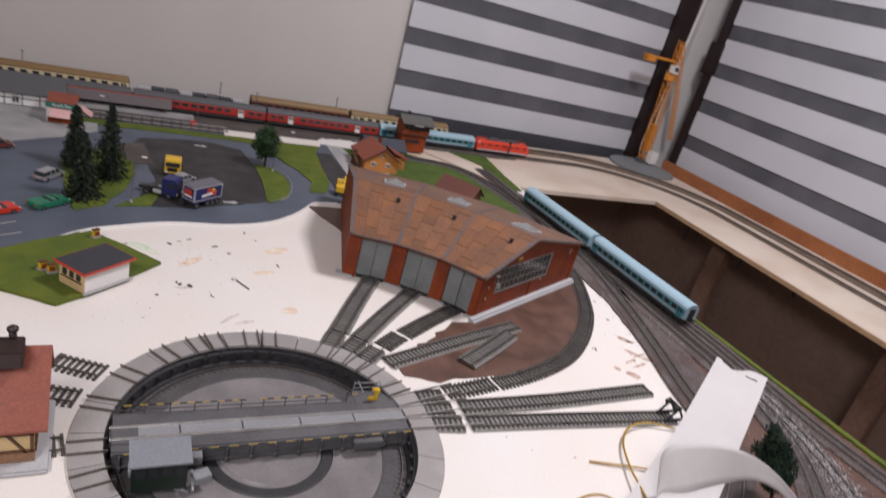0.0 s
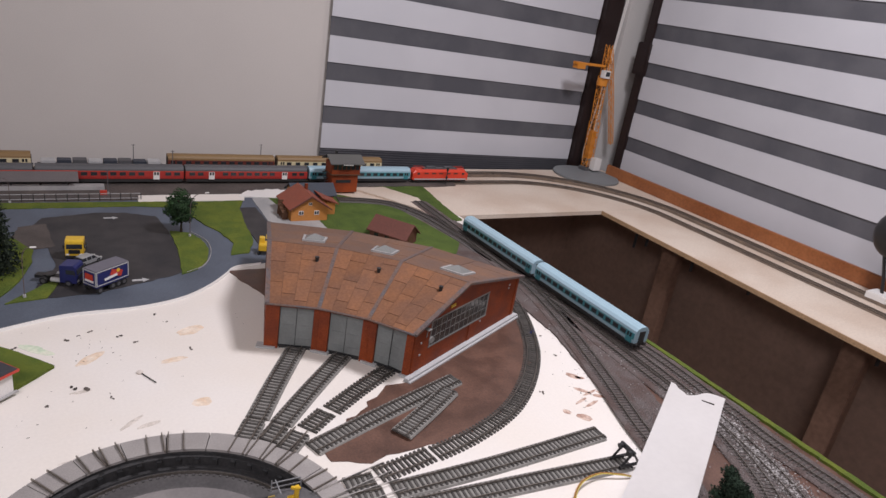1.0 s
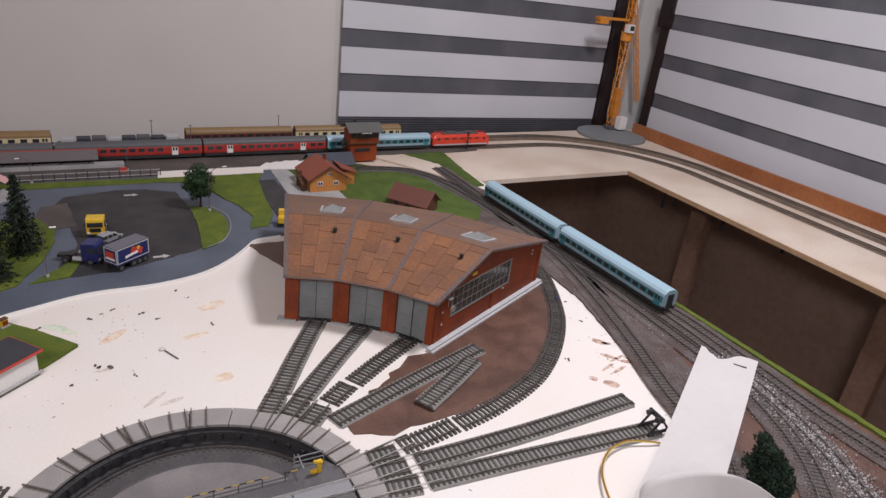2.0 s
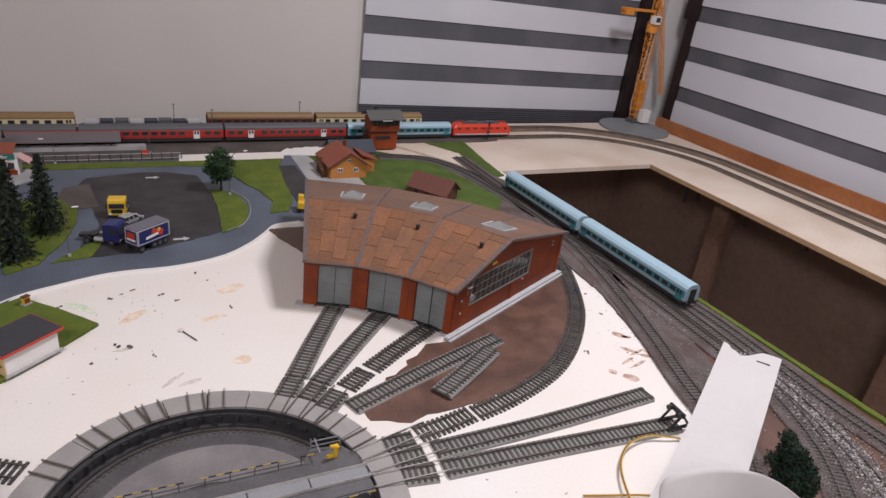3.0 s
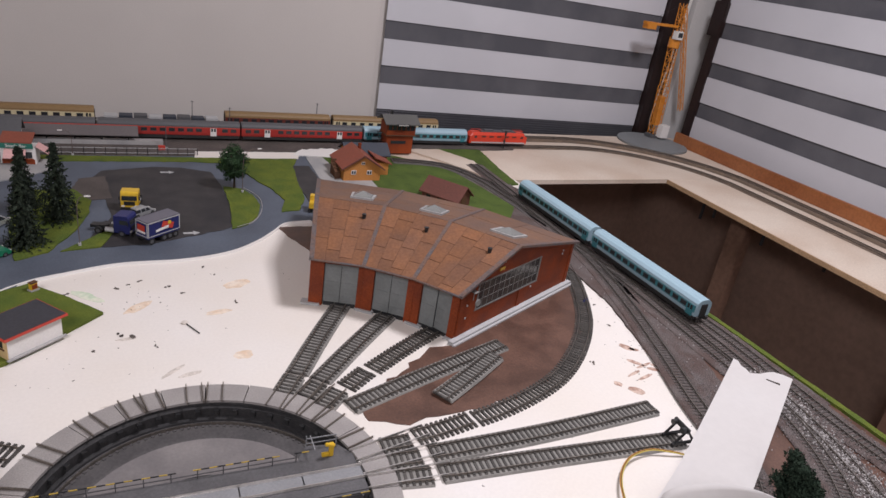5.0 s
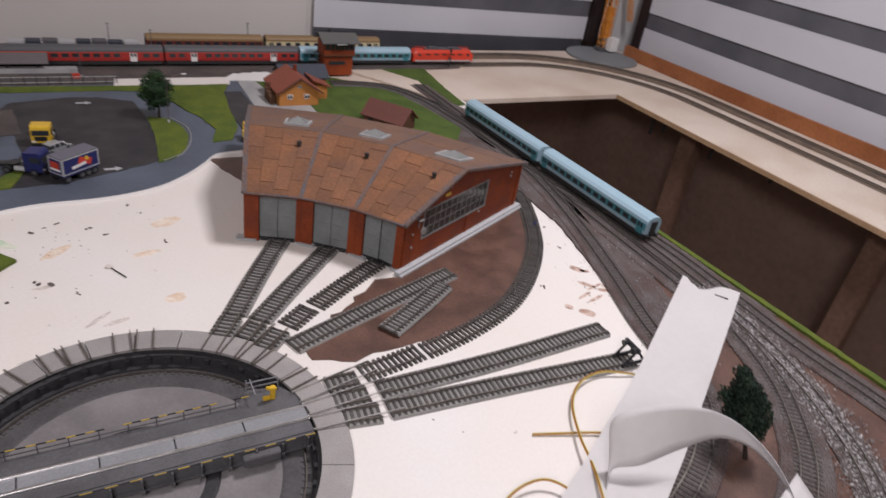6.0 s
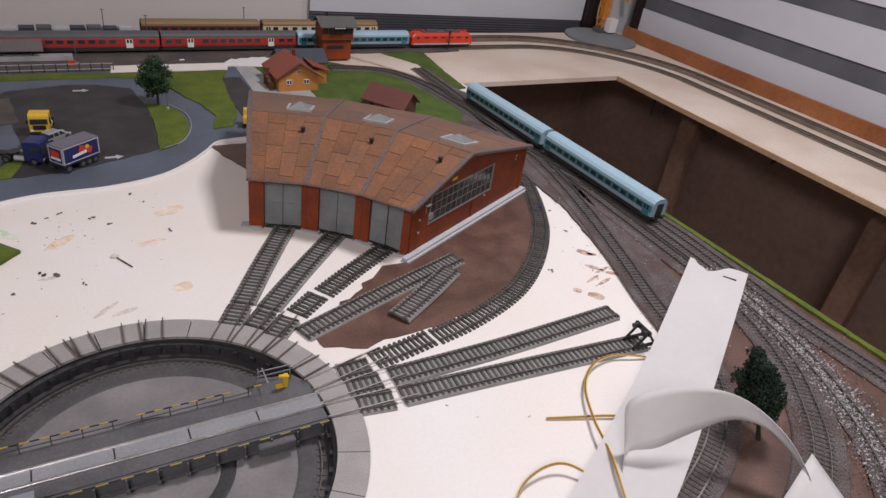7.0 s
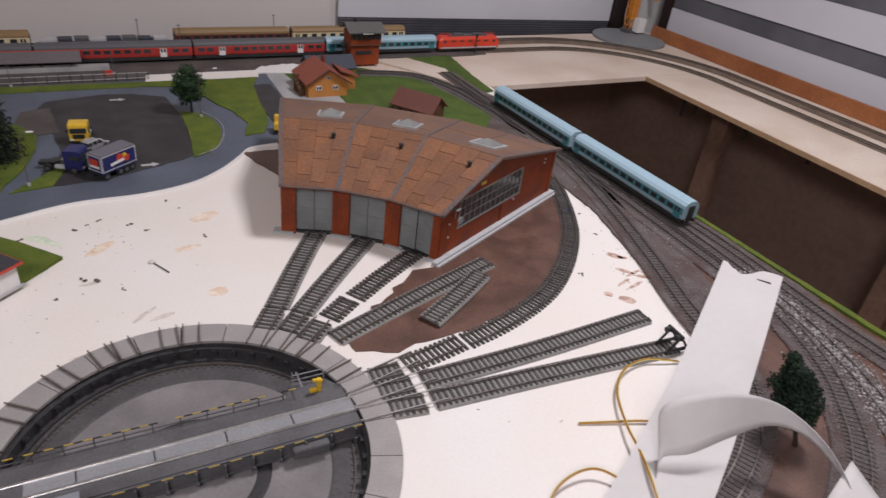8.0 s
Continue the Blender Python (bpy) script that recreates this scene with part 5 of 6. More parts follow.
def flat_shed():
    root = thing("flat_roofed_shed", (-0.1435, 0.295, 0.0046), "white flat-roofed shed with dark roof and red edge", "shed", rz=40.0)
    put = builder(root)
    W, D, H = 0.066, 0.044, 0.028
    put("wall", lambda b: box(b, (0, 0, H / 2), (W, D, H)), WHITE, "white and beige walls", bevel=0.0004)
    put("front_wall", lambda b: box(b, (-W / 2 - 0.0006, 0, H / 2), (0.001, D - 0.001, H - 0.001)), BEIGEWALL)
    put("roof", lambda b: box(b, (0, 0, H + 0.0018), (W + 0.008, D + 0.008, 0.0034)), mat("dark_felt_roof", (0.040, 0.040, 0.048), 0.6, var=0.2), "dark grey felt roof")
    for nm, c, s in (("red_edge", (0, -D / 2 - 0.0046, H + 0.0014), (W + 0.0105, 0.0012, 0.0030)), ("red_edge", (0, D / 2 + 0.0046, H + 0.0014), (W + 0.0105, 0.0012, 0.0030)),
                     ("red_edge", (-W / 2 - 0.0046, 0, H + 0.0014), (0.0012, D + 0.008, 0.0030)), ("red_edge", (W / 2 + 0.0046, 0, H + 0.0014), (0.0012, D + 0.008, 0.0030))):
        put(nm, lambda b: box(b, c, s), LOGORED, "red roof edge")
    for k in range(3):
        put("window", lambda b: box(b, (-W / 2 - 0.0013, -0.012 + 0.012 * k, 0.019), (0.0008, 0.0075, 0.009)), GLASSDARK)
    put("sill", lambda b: box(b, (-W / 2 - 0.0014, 0, 0.0125), (0.002, 0.036, 0.0012)), TIMBER)
    put("foot", lambda b: box(b, (0, -D / 2 - 0.002, 0.0008), (W + 0.006, 0.004, 0.0016)), PAVE)
    return root


flat_shed()


def small_machine(at, rz, label):
    """A yellow and brown vending stand."""
    root = thing("fuel_pump", at, label, "fuel pump", rz=rz)
    put = builder(root)
    put("base", lambda b: box(b, (0, 0, 0.0008), (0.012, 0.009, 0.0016)), PAVE)
    put("cabinet", lambda b: box(b, (0, 0, 0.0062), (0.0090, 0.0060, 0.0095)), YELLOW, bevel=0.0005)
    put("panel", lambda b: box(b, (0, -0.0033, 0.0062), (0.0070, 0.0007, 0.0062)), BRICK)
    put("top", lambda b: box(b, (0, 0, 0.0116), (0.0104, 0.0072, 0.0013)), TIMBER, bevel=0.0003)
    return root


small_machine((-0.144, 0.420, 0.0046), 40, "small yellow and red-brown fuel stand on the grass")
small_machine((-0.193, 0.313, 0.0046), 20, "small orange and red stand beside the shed")
small_machine((-0.203, 0.320, 0.0046), 40, "small orange and red stand beside the shed")


def timber_house():
    root = thing("half_timbered_house", (-0.272, 0.010, 0), "half-timbered house with red roof beside the turntable", "house")
    put = builder(root)
    W, D = 0.170, 0.076
    put("base_slab", lambda b: box(b, (0.005, -0.002, 0.0025), (W + 0.014, D + 0.022, 0.005)), PLINTH, bevel=0.002)
    put("foot_wall", lambda b: box(b, (0, 0, 0.010), (W, D, 0.014)), mat("brown_stone_foot", (0.26, 0.14, 0.08), 0.8, var=0.2))
    def shell(b):
        sec = [(-D / 2, 0.017), (D / 2, 0.017), (D / 2, 0.054), (0, 0.094), (-D / 2, 0.054)]
        loft(b, [[(x, y, z) for y, z in sec] for x in (-W / 2, W / 2)])
    put("wall", shell, BEIGEWALL, "beige plaster walls")
    y = -D / 2 - 0.0008
    for z in (0.018, 0.036, 0.052):
        put("beam", lambda b: box(b, (0, y, z), (W, 0.0016, 0.0022)), TIMBER)
    for x in seq(-0.083, 0.083, 6):
        put("beam", lambda b: box(b, (x, y, 0.035), (0.0026, 0.0016, 0.036)), TIMBER)
    for k, x in enumerate(seq(-0.066, 0.066, 5)):
        put("brace", lambda b: box(b, (x, y, 0.035), (0.0022, 0.0016, 0.046), ry=0.6 if k % 2 else -0.6), TIMBER)
    for x in (-0.05, 0.0):
        win(put, (x, y - 0.0008, 0.042), (0.013, 0.011, "x"))
    for z in (0.018, 0.052):
        put("beam", lambda b: box(b, (W / 2 + 0.0008, 0, z), (0.0016, D, 0.0022)), TIMBER)
    for yy in seq(-0.034, 0.034, 4):
        put("beam", lambda b: box(b, (W / 2 + 0.0008, yy, 0.036), (0.0016, 0.0024, 0.036)), TIMBER)
    gable_roof(put, W, D, 0.056, 0.098, 0.010, TILE, "x", label="plain red-brown roof slope")
    put("dormer", lambda b: box(b, (0.020, -0.010, 0.100), (0.110, 0.026, 0.016)), DARKBROWN, "dark brown roof lantern", bevel=0.001)
    put("chimney_cap", lambda b: (cyl(b, (0.066, 0.0, 0.110), 0.003, 0.010, 14), ball(b, (0.066, 0.0, 0.117), 0.0046, sz=0.75)), DARKBROWN, smooth=True)
    put("roof_window", lambda b: box(b, (0.015, -0.034, 0.0755), (0.012, 0.014, 0.003), rx=radians(-46)), BLACK)
    return root


timber_house()


def station_house():
    root = thing("station_building", (-0.46, 1.010, 0.004), "long white half-timbered station with dark roof", "station building")
    put = builder(root)
    W, D = 0.50, 0.060
    gable_walls(put, W, D, 0.042, 0.066, WHITE, "x")
    gable_roof(put, W, D, 0.042, 0.068, 0.006, ROOFGREY, "x", label="dark grey roof slope")
    y = -D / 2 - 0.0006
    for x in seq(-0.24, 0.24, 17):
        put("beam", lambda b: box(b, (x, y, 0.026), (0.0016, 0.0014, 0.030)), ROOFGREY)
    for z in (0.012, 0.026, 0.040):
        put("beam", lambda b: box(b, (0, y, z), (W, 0.0014, 0.0014)), ROOFGREY)
    for x in seq(-0.225, 0.225, 9):
        win(put, (x, y - 0.0006, 0.024), (0.012, 0.014, "x"), PLINTH)
    put("loading_wall", lambda b: box(b, (0, -D / 2 - 0.010, 0.005), (W, 0.020, 0.010)), PAVE)
    return root


station_house()


def snack_bar():
    root = thing("kiosk", (-0.205, 0.945, 0.005), "small snack kiosk with pink awnings and green sign", "kiosk", rz=-6)
    put = builder(root)
    put("wall", lambda b: box(b, (0, 0, 0.016), (0.058, 0.036, 0.032)), WHITE, bevel=0.0005)
    put("counter", lambda b: box(b, (0, -0.0196, 0.010), (0.050, 0.005, 0.002)), BRICK)
    put("lower_wall", lambda b: box(b, (0, -0.0184, 0.005), (0.054, 0.001, 0.009)), BRICK)
    put("opening", lambda b: box(b, (0, -0.0184, 0.018), (0.046, 0.001, 0.012)), GLASSDARK)
    put("awning", lambda b: hull(b, [(-0.022, -0.0185, 0.029), (0.014, -0.0185, 0.029), (0.014, -0.034, 0.015), (-0.022, -0.034, 0.015), (-0.022, -0.0185, 0.0302), (0.014, -0.0185, 0.0302), (0.014, -0.034, 0.0162), (-0.022, -0.034, 0.0162)]), PINK, "pale pink awning")
    put("awning", lambda b: hull(b, [(0.0295, -0.016, 0.034), (0.0295, 0.014, 0.034), (0.050, 0.014, 0.020), (0.050, -0.016, 0.020), (0.0295, -0.016, 0.0352), (0.0295, 0.014, 0.0352), (0.050, 0.014, 0.0212), (0.050, -0.016, 0.0212)]), PINK, "pale pink awning")
    put("roof", lambda b: hull(b, [(-0.030, -0.018, 0.040), (0.024, -0.018, 0.040), (0.024, 0.020, 0.050), (-0.030, 0.020, 0.050), (-0.030, -0.018, 0.042), (0.024, -0.018, 0.042), (0.024, 0.020, 0.052), (-0.030, 0.020, 0.052)]), TILE, "red-brown roof")
    sg = put("sign", lambda b: box(b, (-0.002, -0.0200, 0.036), (0.056, 0.002, 0.0095)), SIGNGREEN, "green sign board")
    cu = bpy.data.curves.new("sign_text", "FONT")
    cu.body, cu.size, cu.align_x, cu.align_y, cu.extrude = "Snack-Bar", 0.0085, "CENTER", "CENTER", 0.0002
    cu.materials.append(WHITE)
    tx = new("sign_text", cu)
    tx.parent = sg
    tx.matrix_local = pose(-0.002, -0.0213, 0.0362, 90, 0, 0)
    return root


snack_bar()


def platform_roof():
    root = thing("platform_canopy", (-0.145, 1.078, 0.0036), "long grey platform canopy with red edge on posts", "platform canopy")
    put = builder(root)
    L = 0.30
    put("platform", lambda b: box(b, (0, -0.004, 0.004), (L + 0.1, 0.022, 0.008)), PAVE)
    put("roof", lambda b: hull(b, [(-L / 2, -0.016, 0.019), (L / 2, -0.016, 0.019), (L / 2, 0.008, 0.034), (-L / 2, 0.008, 0.034), (-L / 2, -0.016, 0.0206), (L / 2, -0.016, 0.0206), (L / 2, 0.008, 0.0358), (-L / 2, 0.008, 0.0358)]), mat("grey_canopy_felt", (0.12, 0.105, 0.105), 0.7, var=0.12), "grey felt canopy")
    put("edge", lambda b: box(b, (0, 0.0088, 0.0356), (L, 0.0016, 0.0030)), LOGORED, "red canopy edge")
    for x in seq(-0.13, 0.13, 6):
        put("post", lambda b: box(b, (x, -0.004, 0.016), (0.0022, 0.0022, 0.020)), BLACK)
    return root


platform_roof()


def fence():
    root = thing("fence", (-0.18, 0.992, 0.0036), "low dark grey mesh fence along the station ground", "fence")
    put = builder(root)
    L = 0.30
    for z in (0.0065, 0.0086, 0.0107, 0.0128):
        put("wire", lambda b: box(b, (L / 2, 0, z), (L, 0.0003, 0.0003)), ROOFGREY)
    for k in range(16):
        put("post", lambda b: box(b, (L * k / 15, 0, 0.008), (0.0014, 0.0014, 0.016)), BLACK)
    for z in (0.0045, 0.0150):
        put("bar", lambda b: box(b, (L / 2, 0, z), (L, 0.0012, 0.0010)), PLINTH)
    return root


fence()


# ---- lamps, masts and signals ----
def street_lamp(at, h, reach, rz, label):
    root = thing("street_lamp", at, label, "street lamp", rz=rz, group="model street lamps")
    put = builder(root)
    put("foot", lambda b: cyl(b, (0, 0, 0.002), 0.0024, 0.004, 10), PLINTH)
    arc = [(0, 0, 0), (0, 0, h * 0.55), (reach * 0.08, 0, h * 0.85), (reach * 0.45, 0, h * 0.98), (reach, 0, h)]
    put("pole", lambda b: tube(b, smooth_path([Vector(p) for p in arc], h / 12), 0.0006, 6), SEAMGREY)
    put("head", lambda b: box(b, (reach + 0.003, 0, h), (0.009, 0.0032, 0.0018)), WHITE, bevel=0.0006)
    return root


street_lamp((-0.094, 0.552, 0.005), 0.080, 0.012, 0, "thin grey street lamp with pale head")
street_lamp((0.180, 0.766, 0.005), 0.086, 0.030, 15, "tall grey street lamp leaning over the tree")
street_lamp((-0.120, 0.985, 0.004), 0.052, 0.016, 180, "curved grey street lamp beside the fence")


def mast(at, h, label):
    root = thing("catenary_mast", at, label, "mast", group="railway masts")
    put = builder(root)
    put("pole", lambda b: box(b, (0, 0, h / 2), (0.0016, 0.0016, h)), ROOFGREY)
    put("arm", lambda b: box(b, (0, 0, h - 0.002), (0.008, 0.001, 0.001)), ROOFGREY)
    put("foot", lambda b: box(b, (0, 0, 0.001), (0.005, 0.005, 0.002)), PLINTH)
    return root


for x, y, h in ((0.131, 1.216, 0.066), (0.442, 1.216, 0.074), (0.210, 1.150, 0.070), (0.060, 1.045, 0.052), (-0.30, 1.216, 0.07)):
    mast((x, y, 0.0030), h, "thin grey railway mast")


def light_signal(at):
    root = thing("light_signal", at, "black light signal on a post before the engine", "signal")
    put = builder(root)
    put("post", lambda b: box(b, (0, 0, 0.024), (0.002, 0.002, 0.048)), BLACK)
    put("head", lambda b: box(b, (0, 0, 0.050), (0.006, 0.003, 0.012)), BLACK, bevel=0.0006)
    put("box", lambda b: box(b, (0, 0, 0.026), (0.006, 0.003, 0.006)), BLACK)
    put("foot", lambda b: box(b, (0, 0, 0.001), (0.006, 0.006, 0.002)), BLACK)
    return root


light_signal((0.955, 1.086, -0.0003))
root = thing("notice_box", (0.050, 1.030, 0.0036), "small red and white box on the station ground", "box")
builder(root)("body", lambda b: box(b, (0, 0, 0.005), (0.014, 0.006, 0.010)), LOGORED, bevel=0.0006)


# ---- trees ----
def leaf_cloud(b, points, size, flat=0.0):
    for p, d in points:
        a = Vector((random.gauss(0, 1), random.gauss(0, 1), random.gauss(0, 1) * (1 - flat))).normalized()
        c = a.cross(d if d.length > 0 else Vector((0, 0, 1))).normalized()
        s = size * random.uniform(0.6, 1.4)
        v = [b.verts.new(p + a * s * x + c * s * y) for x, y in ((-1, 0), (0, -0.45), (1, 0), (0, 0.45))]
        b.faces.new(v)


def conifer(at, h, r, label):
    root = thing("conifer", at, label, "tree", group="model conifers")
    put = builder(root)
    put("trunk", lambda b: cyl(b, (0, 0, h * 0.47), 0.0035, h * 0.94, 8, r2=0.0006), BARK)
    def crown(b):
        for k in range(26):
            z = h * (0.04 + 0.93 * k / 26)
            rr = r * (1 - k / 26) ** 0.85 + 0.0015
            n = max(6, int(15 * rr / r))
            for j in range(n):
                a = 2 * math.pi * (j + random.random()) / n
                ln = rr * random.uniform(0.65, 1.12)
                tip = Vector((math.cos(a) * ln, math.sin(a) * ln, z - ln * 0.25))
                pts = []
                for m in range(12):
                    t = (m + 1) / 12
                    pts.append((Vector((0, 0, z)).lerp(tip, t) + Vector((random.gauss(0, 0.0011), random.gauss(0, 0.0011), random.gauss(0, 0.0011))), Vector((math.cos(a), math.sin(a), -0.3))))
                leaf_cloud(b, pts, 0.0034)
    put("crown", crown, CONIFER, "dense dark green needle crown")
    return root


conifer((-0.164, 0.560, 0.005), 0.112, 0.031, "dark green model conifer on the grass")
conifer((-0.178, 0.700, 0.005), 0.112, 0.030, "dark green model conifer on the grass")
conifer((-0.126, 0.652, 0.005), 0.136, 0.037, "tall dark green model conifer on the grass")


def leafy_tree(name, at, h, trunk_h, rx, rz, leaves, size, material, label, top_heavy=0.0):
    root = thing(name, at, label, "tree")
    put = builder(root)
    def limbs(b):
        cyl(b, (0, 0, (trunk_h + h * 0.35) / 2), 0.0026, trunk_h + h * 0.35, 8, r2=0.0010)
        for k in range(9):
            a = k * 2.4
            z = trunk_h + (h - trunk_h) * (0.08 + 0.07 * k)
            tube(b, [Vector((0, 0, z)), Vector((math.cos(a) * rx * 0.35, math.sin(a) * rx * 0.35, z + 0.008)), Vector((math.cos(a) * rx * 0.75, math.sin(a) * rx * 0.75, z + 0.017))], 0.0008, 5)
    put("trunk", limbs, BARK, "thin dark trunk with limbs")
    mid = trunk_h + (h - trunk_h) / 2
    def crown(b):
        clumps = []
        for _ in range(60):
            d = Vector((random.gauss(0, 1), random.gauss(0, 1), random.gauss(0, 1))).normalized() * random.uniform(0.35, 0.86)
            clumps.append((Vector((d.x * rx, d.y * rx, mid + d.z * rz)), random.uniform(0.26, 0.42) * rx))
        for c, s in clumps:
            pts = []
            for _ in range(leaves // 60):
                d = Vector((random.gauss(0, 1), random.gauss(0, 1), random.gauss(0, 1))).normalized()
                pts.append((c + d * s * random.uniform(0.6, 1.15), d))
            leaf_cloud(b, pts, size)
    put("crown", crown, material, "uneven leafy crown")
    return root


leafy_tree("round_tree", (0.168, 0.790, 0.005), 0.088, 0.012, 0.029, 0.036, 7800, 0.0023, LEAF, "round dark green model tree on the grass island")
leafy_tree("tall_bush", (0.572, -0.226, 0.002), 0.118, 0.005, 0.023, 0.056, 16200, 0.0019, BUSHLEAF, "tall dull green model tree on brown ground").matrix_world = pose(0.566, -0.226, 0.002, -19, -7, 0)


# ---- vehicles ----
def wheel(put, parent, c, r, w):
    t = put("wheel", lambda b: cyl(b, c, r, w, 16, "y"), TYRE)
    put("rim", lambda b: cyl(b, (c[0], c[1], c[2]), r * 0.55, w + 0.0006, 12, "y"), ROOFGREY, parent=t)


def car(at, rz, paint, label, L=0.052, W=0.0205, H=0.0165, roof=(-0.42, -0.30, 0.16, 0.30), belt=0.58, glass=True, low=0.0):
    """Model car: profiled body, cabin glass, roof, lights and wheels."""
    root = thing("car", at, label, "car", rz=rz, group="parked model cars")
    put = builder(root)
    zb = 0.0030
    hb = H * belt
    prof = [(-0.5, zb + 0.002), (-0.495, hb * 0.85), (-0.46, hb), (0.26, hb), (0.44, hb * 0.86), (0.495, hb * 0.66), (0.5, zb + 0.002), (0.46, zb), (-0.46, zb)]
    put("body", lambda b: loft(b, [[(x * L * k, y, z) for x, z in prof] for y, k in ((-W / 2, 0.975), (-W / 2 + 0.0016, 1), (W / 2 - 0.0016, 1), (W / 2, 0.975))]), paint)
    if glass:
        a, c, d, e = roof
        lo, hi = hb - 0.0002, H
        put("cabin_glass", lambda b: hull(b, [(a * L, -W * 0.46, lo), (e * L, -W * 0.46, lo), (e * L, W * 0.46, lo), (a * L, W * 0.46, lo), (c * L, -W * 0.38, hi - 0.0008), (d * L, -W * 0.38, hi - 0.0008), (d * L, W * 0.38, hi - 0.0008), (c * L, W * 0.38, hi - 0.0008)]), GLASSDARK)
        put("roof", lambda b: hull(b, [(c * L - 0.0008, -W * 0.385, hi - 0.0010), (d * L, -W * 0.385, hi - 0.0010), (d * L, W * 0.385, hi - 0.0010), (c * L - 0.0008, W * 0.385, hi - 0.0010), (c * L, -W * 0.34, hi), (d * L - 0.001, -W * 0.34, hi), (d * L - 0.001, W * 0.34, hi), (c * L, W * 0.34, hi)]), paint)
        for s in (-1, 1):
            for x in (-0.16, 0.04):
                put("pillar", lambda b: hull(b, [(x * L, s * W * 0.462, lo), ((x + 0.025) * L, s * W * 0.462, lo), ((x + 0.025) * L, s * W * 0.452, lo), (x * L, s * W * 0.452, lo), (x * L, s * W * 0.385, hi - 0.0008), ((x + 0.025) * L, s * W * 0.385, hi - 0.0008), ((x + 0.025) * L, s * W * 0.375, hi - 0.0008), (x * L, s * W * 0.375, hi - 0.0008)]), paint)
    for s in (-1, 1):
        put("headlight", lambda b: box(b, (L * 0.490, s * W * 0.36, hb * 0.66), (0.0012, 0.0034, 0.0018)), WHITE)
        put("tail_light", lambda b: box(b, (-L * 0.494, s * W * 0.38, hb * 0.80), (0.0012, 0.0030, 0.0020)), LOGORED)
        for x in (-0.31, 0.32):
            wheel(put, None, (x * L, s * (W / 2 - 0.0012), 0.0036), 0.0036, 0.0026)
    return root


car((-0.214, 0.636, 0.003), 57, SILVER, "silver estate car parked beside the conifers", H=0.0175, roof=(-0.47, -0.40, 0.14, 0.30))
car((-0.208, 0.525, 0.003), 40, GREENPAINT, "green sports car on the road", L=0.056, W=0.024, H=0.0140, roof=(-0.10, -0.02, 0.10, 0.22), belt=0.80)
car((-0.272, 0.487, 0.003), 32, REDPAINT, "red sports car on the road", L=0.060, W=0.024, H=0.0135, roof=(-0.15, -0.06, 0.08, 0.22), belt=0.76)
car((-0.300, 0.760, 0.003), 20, MAROON, "dark red car parked on the road", L=0.050)
car((-0.005, 0.668, 0.0038), 40, SILVER, "silver car between the lorries", L=0.048, H=0.0150)


def lorry_cab(put, x, paint, L=0.026, W=0.028, H=0.036, z=0.006):
    put("cab", lambda b: loft(b, [[(x + dx, y, zz) for dx, zz in ((-L / 2, z), (L / 2, z), (L / 2, z + H * 0.45), (L / 2 - 0.002, z + H * 0.9), (L / 2 - 0.005, z + H), (-L / 2, z + H * 0.96))] for y in (-W / 2, W / 2)]), paint, bevel=0.0006)
    put("windscreen", lambda b: box(b, (x + L / 2 - 0.0008, 0, z + H * 0.62), (0.0016, W * 0.86, H * 0.28), ry=-0.08), GLASSDARK)
    for s in (-1, 1):
        put("side_window", lambda b: box(b, (x + L * 0.12, s * (W / 2), z + H * 0.64), (L * 0.48, 0.0010, H * 0.24)), GLASSDARK)
        put("headlight", lambda b: box(b, (x + L / 2 + 0.0002, s * W * 0.36, z + 0.004), (0.0010, 0.005, 0.0026)), WHITE)
        put("mirror", lambda b: box(b, (x + L / 2 - 0.002, s * (W / 2 + 0.002), z + H * 0.60), (0.001, 0.0022, 0.006)), BLACK)
    put("grille", lambda b: box(b, (x + L / 2 + 0.0002, 0, z + 0.009), (0.0010, W * 0.62, 0.007)), BLACK)
    put("bumper", lambda b: box(b, (x + L / 2 + 0.0006, 0, z), (0.0024, W, 0.0038)), BLACK)


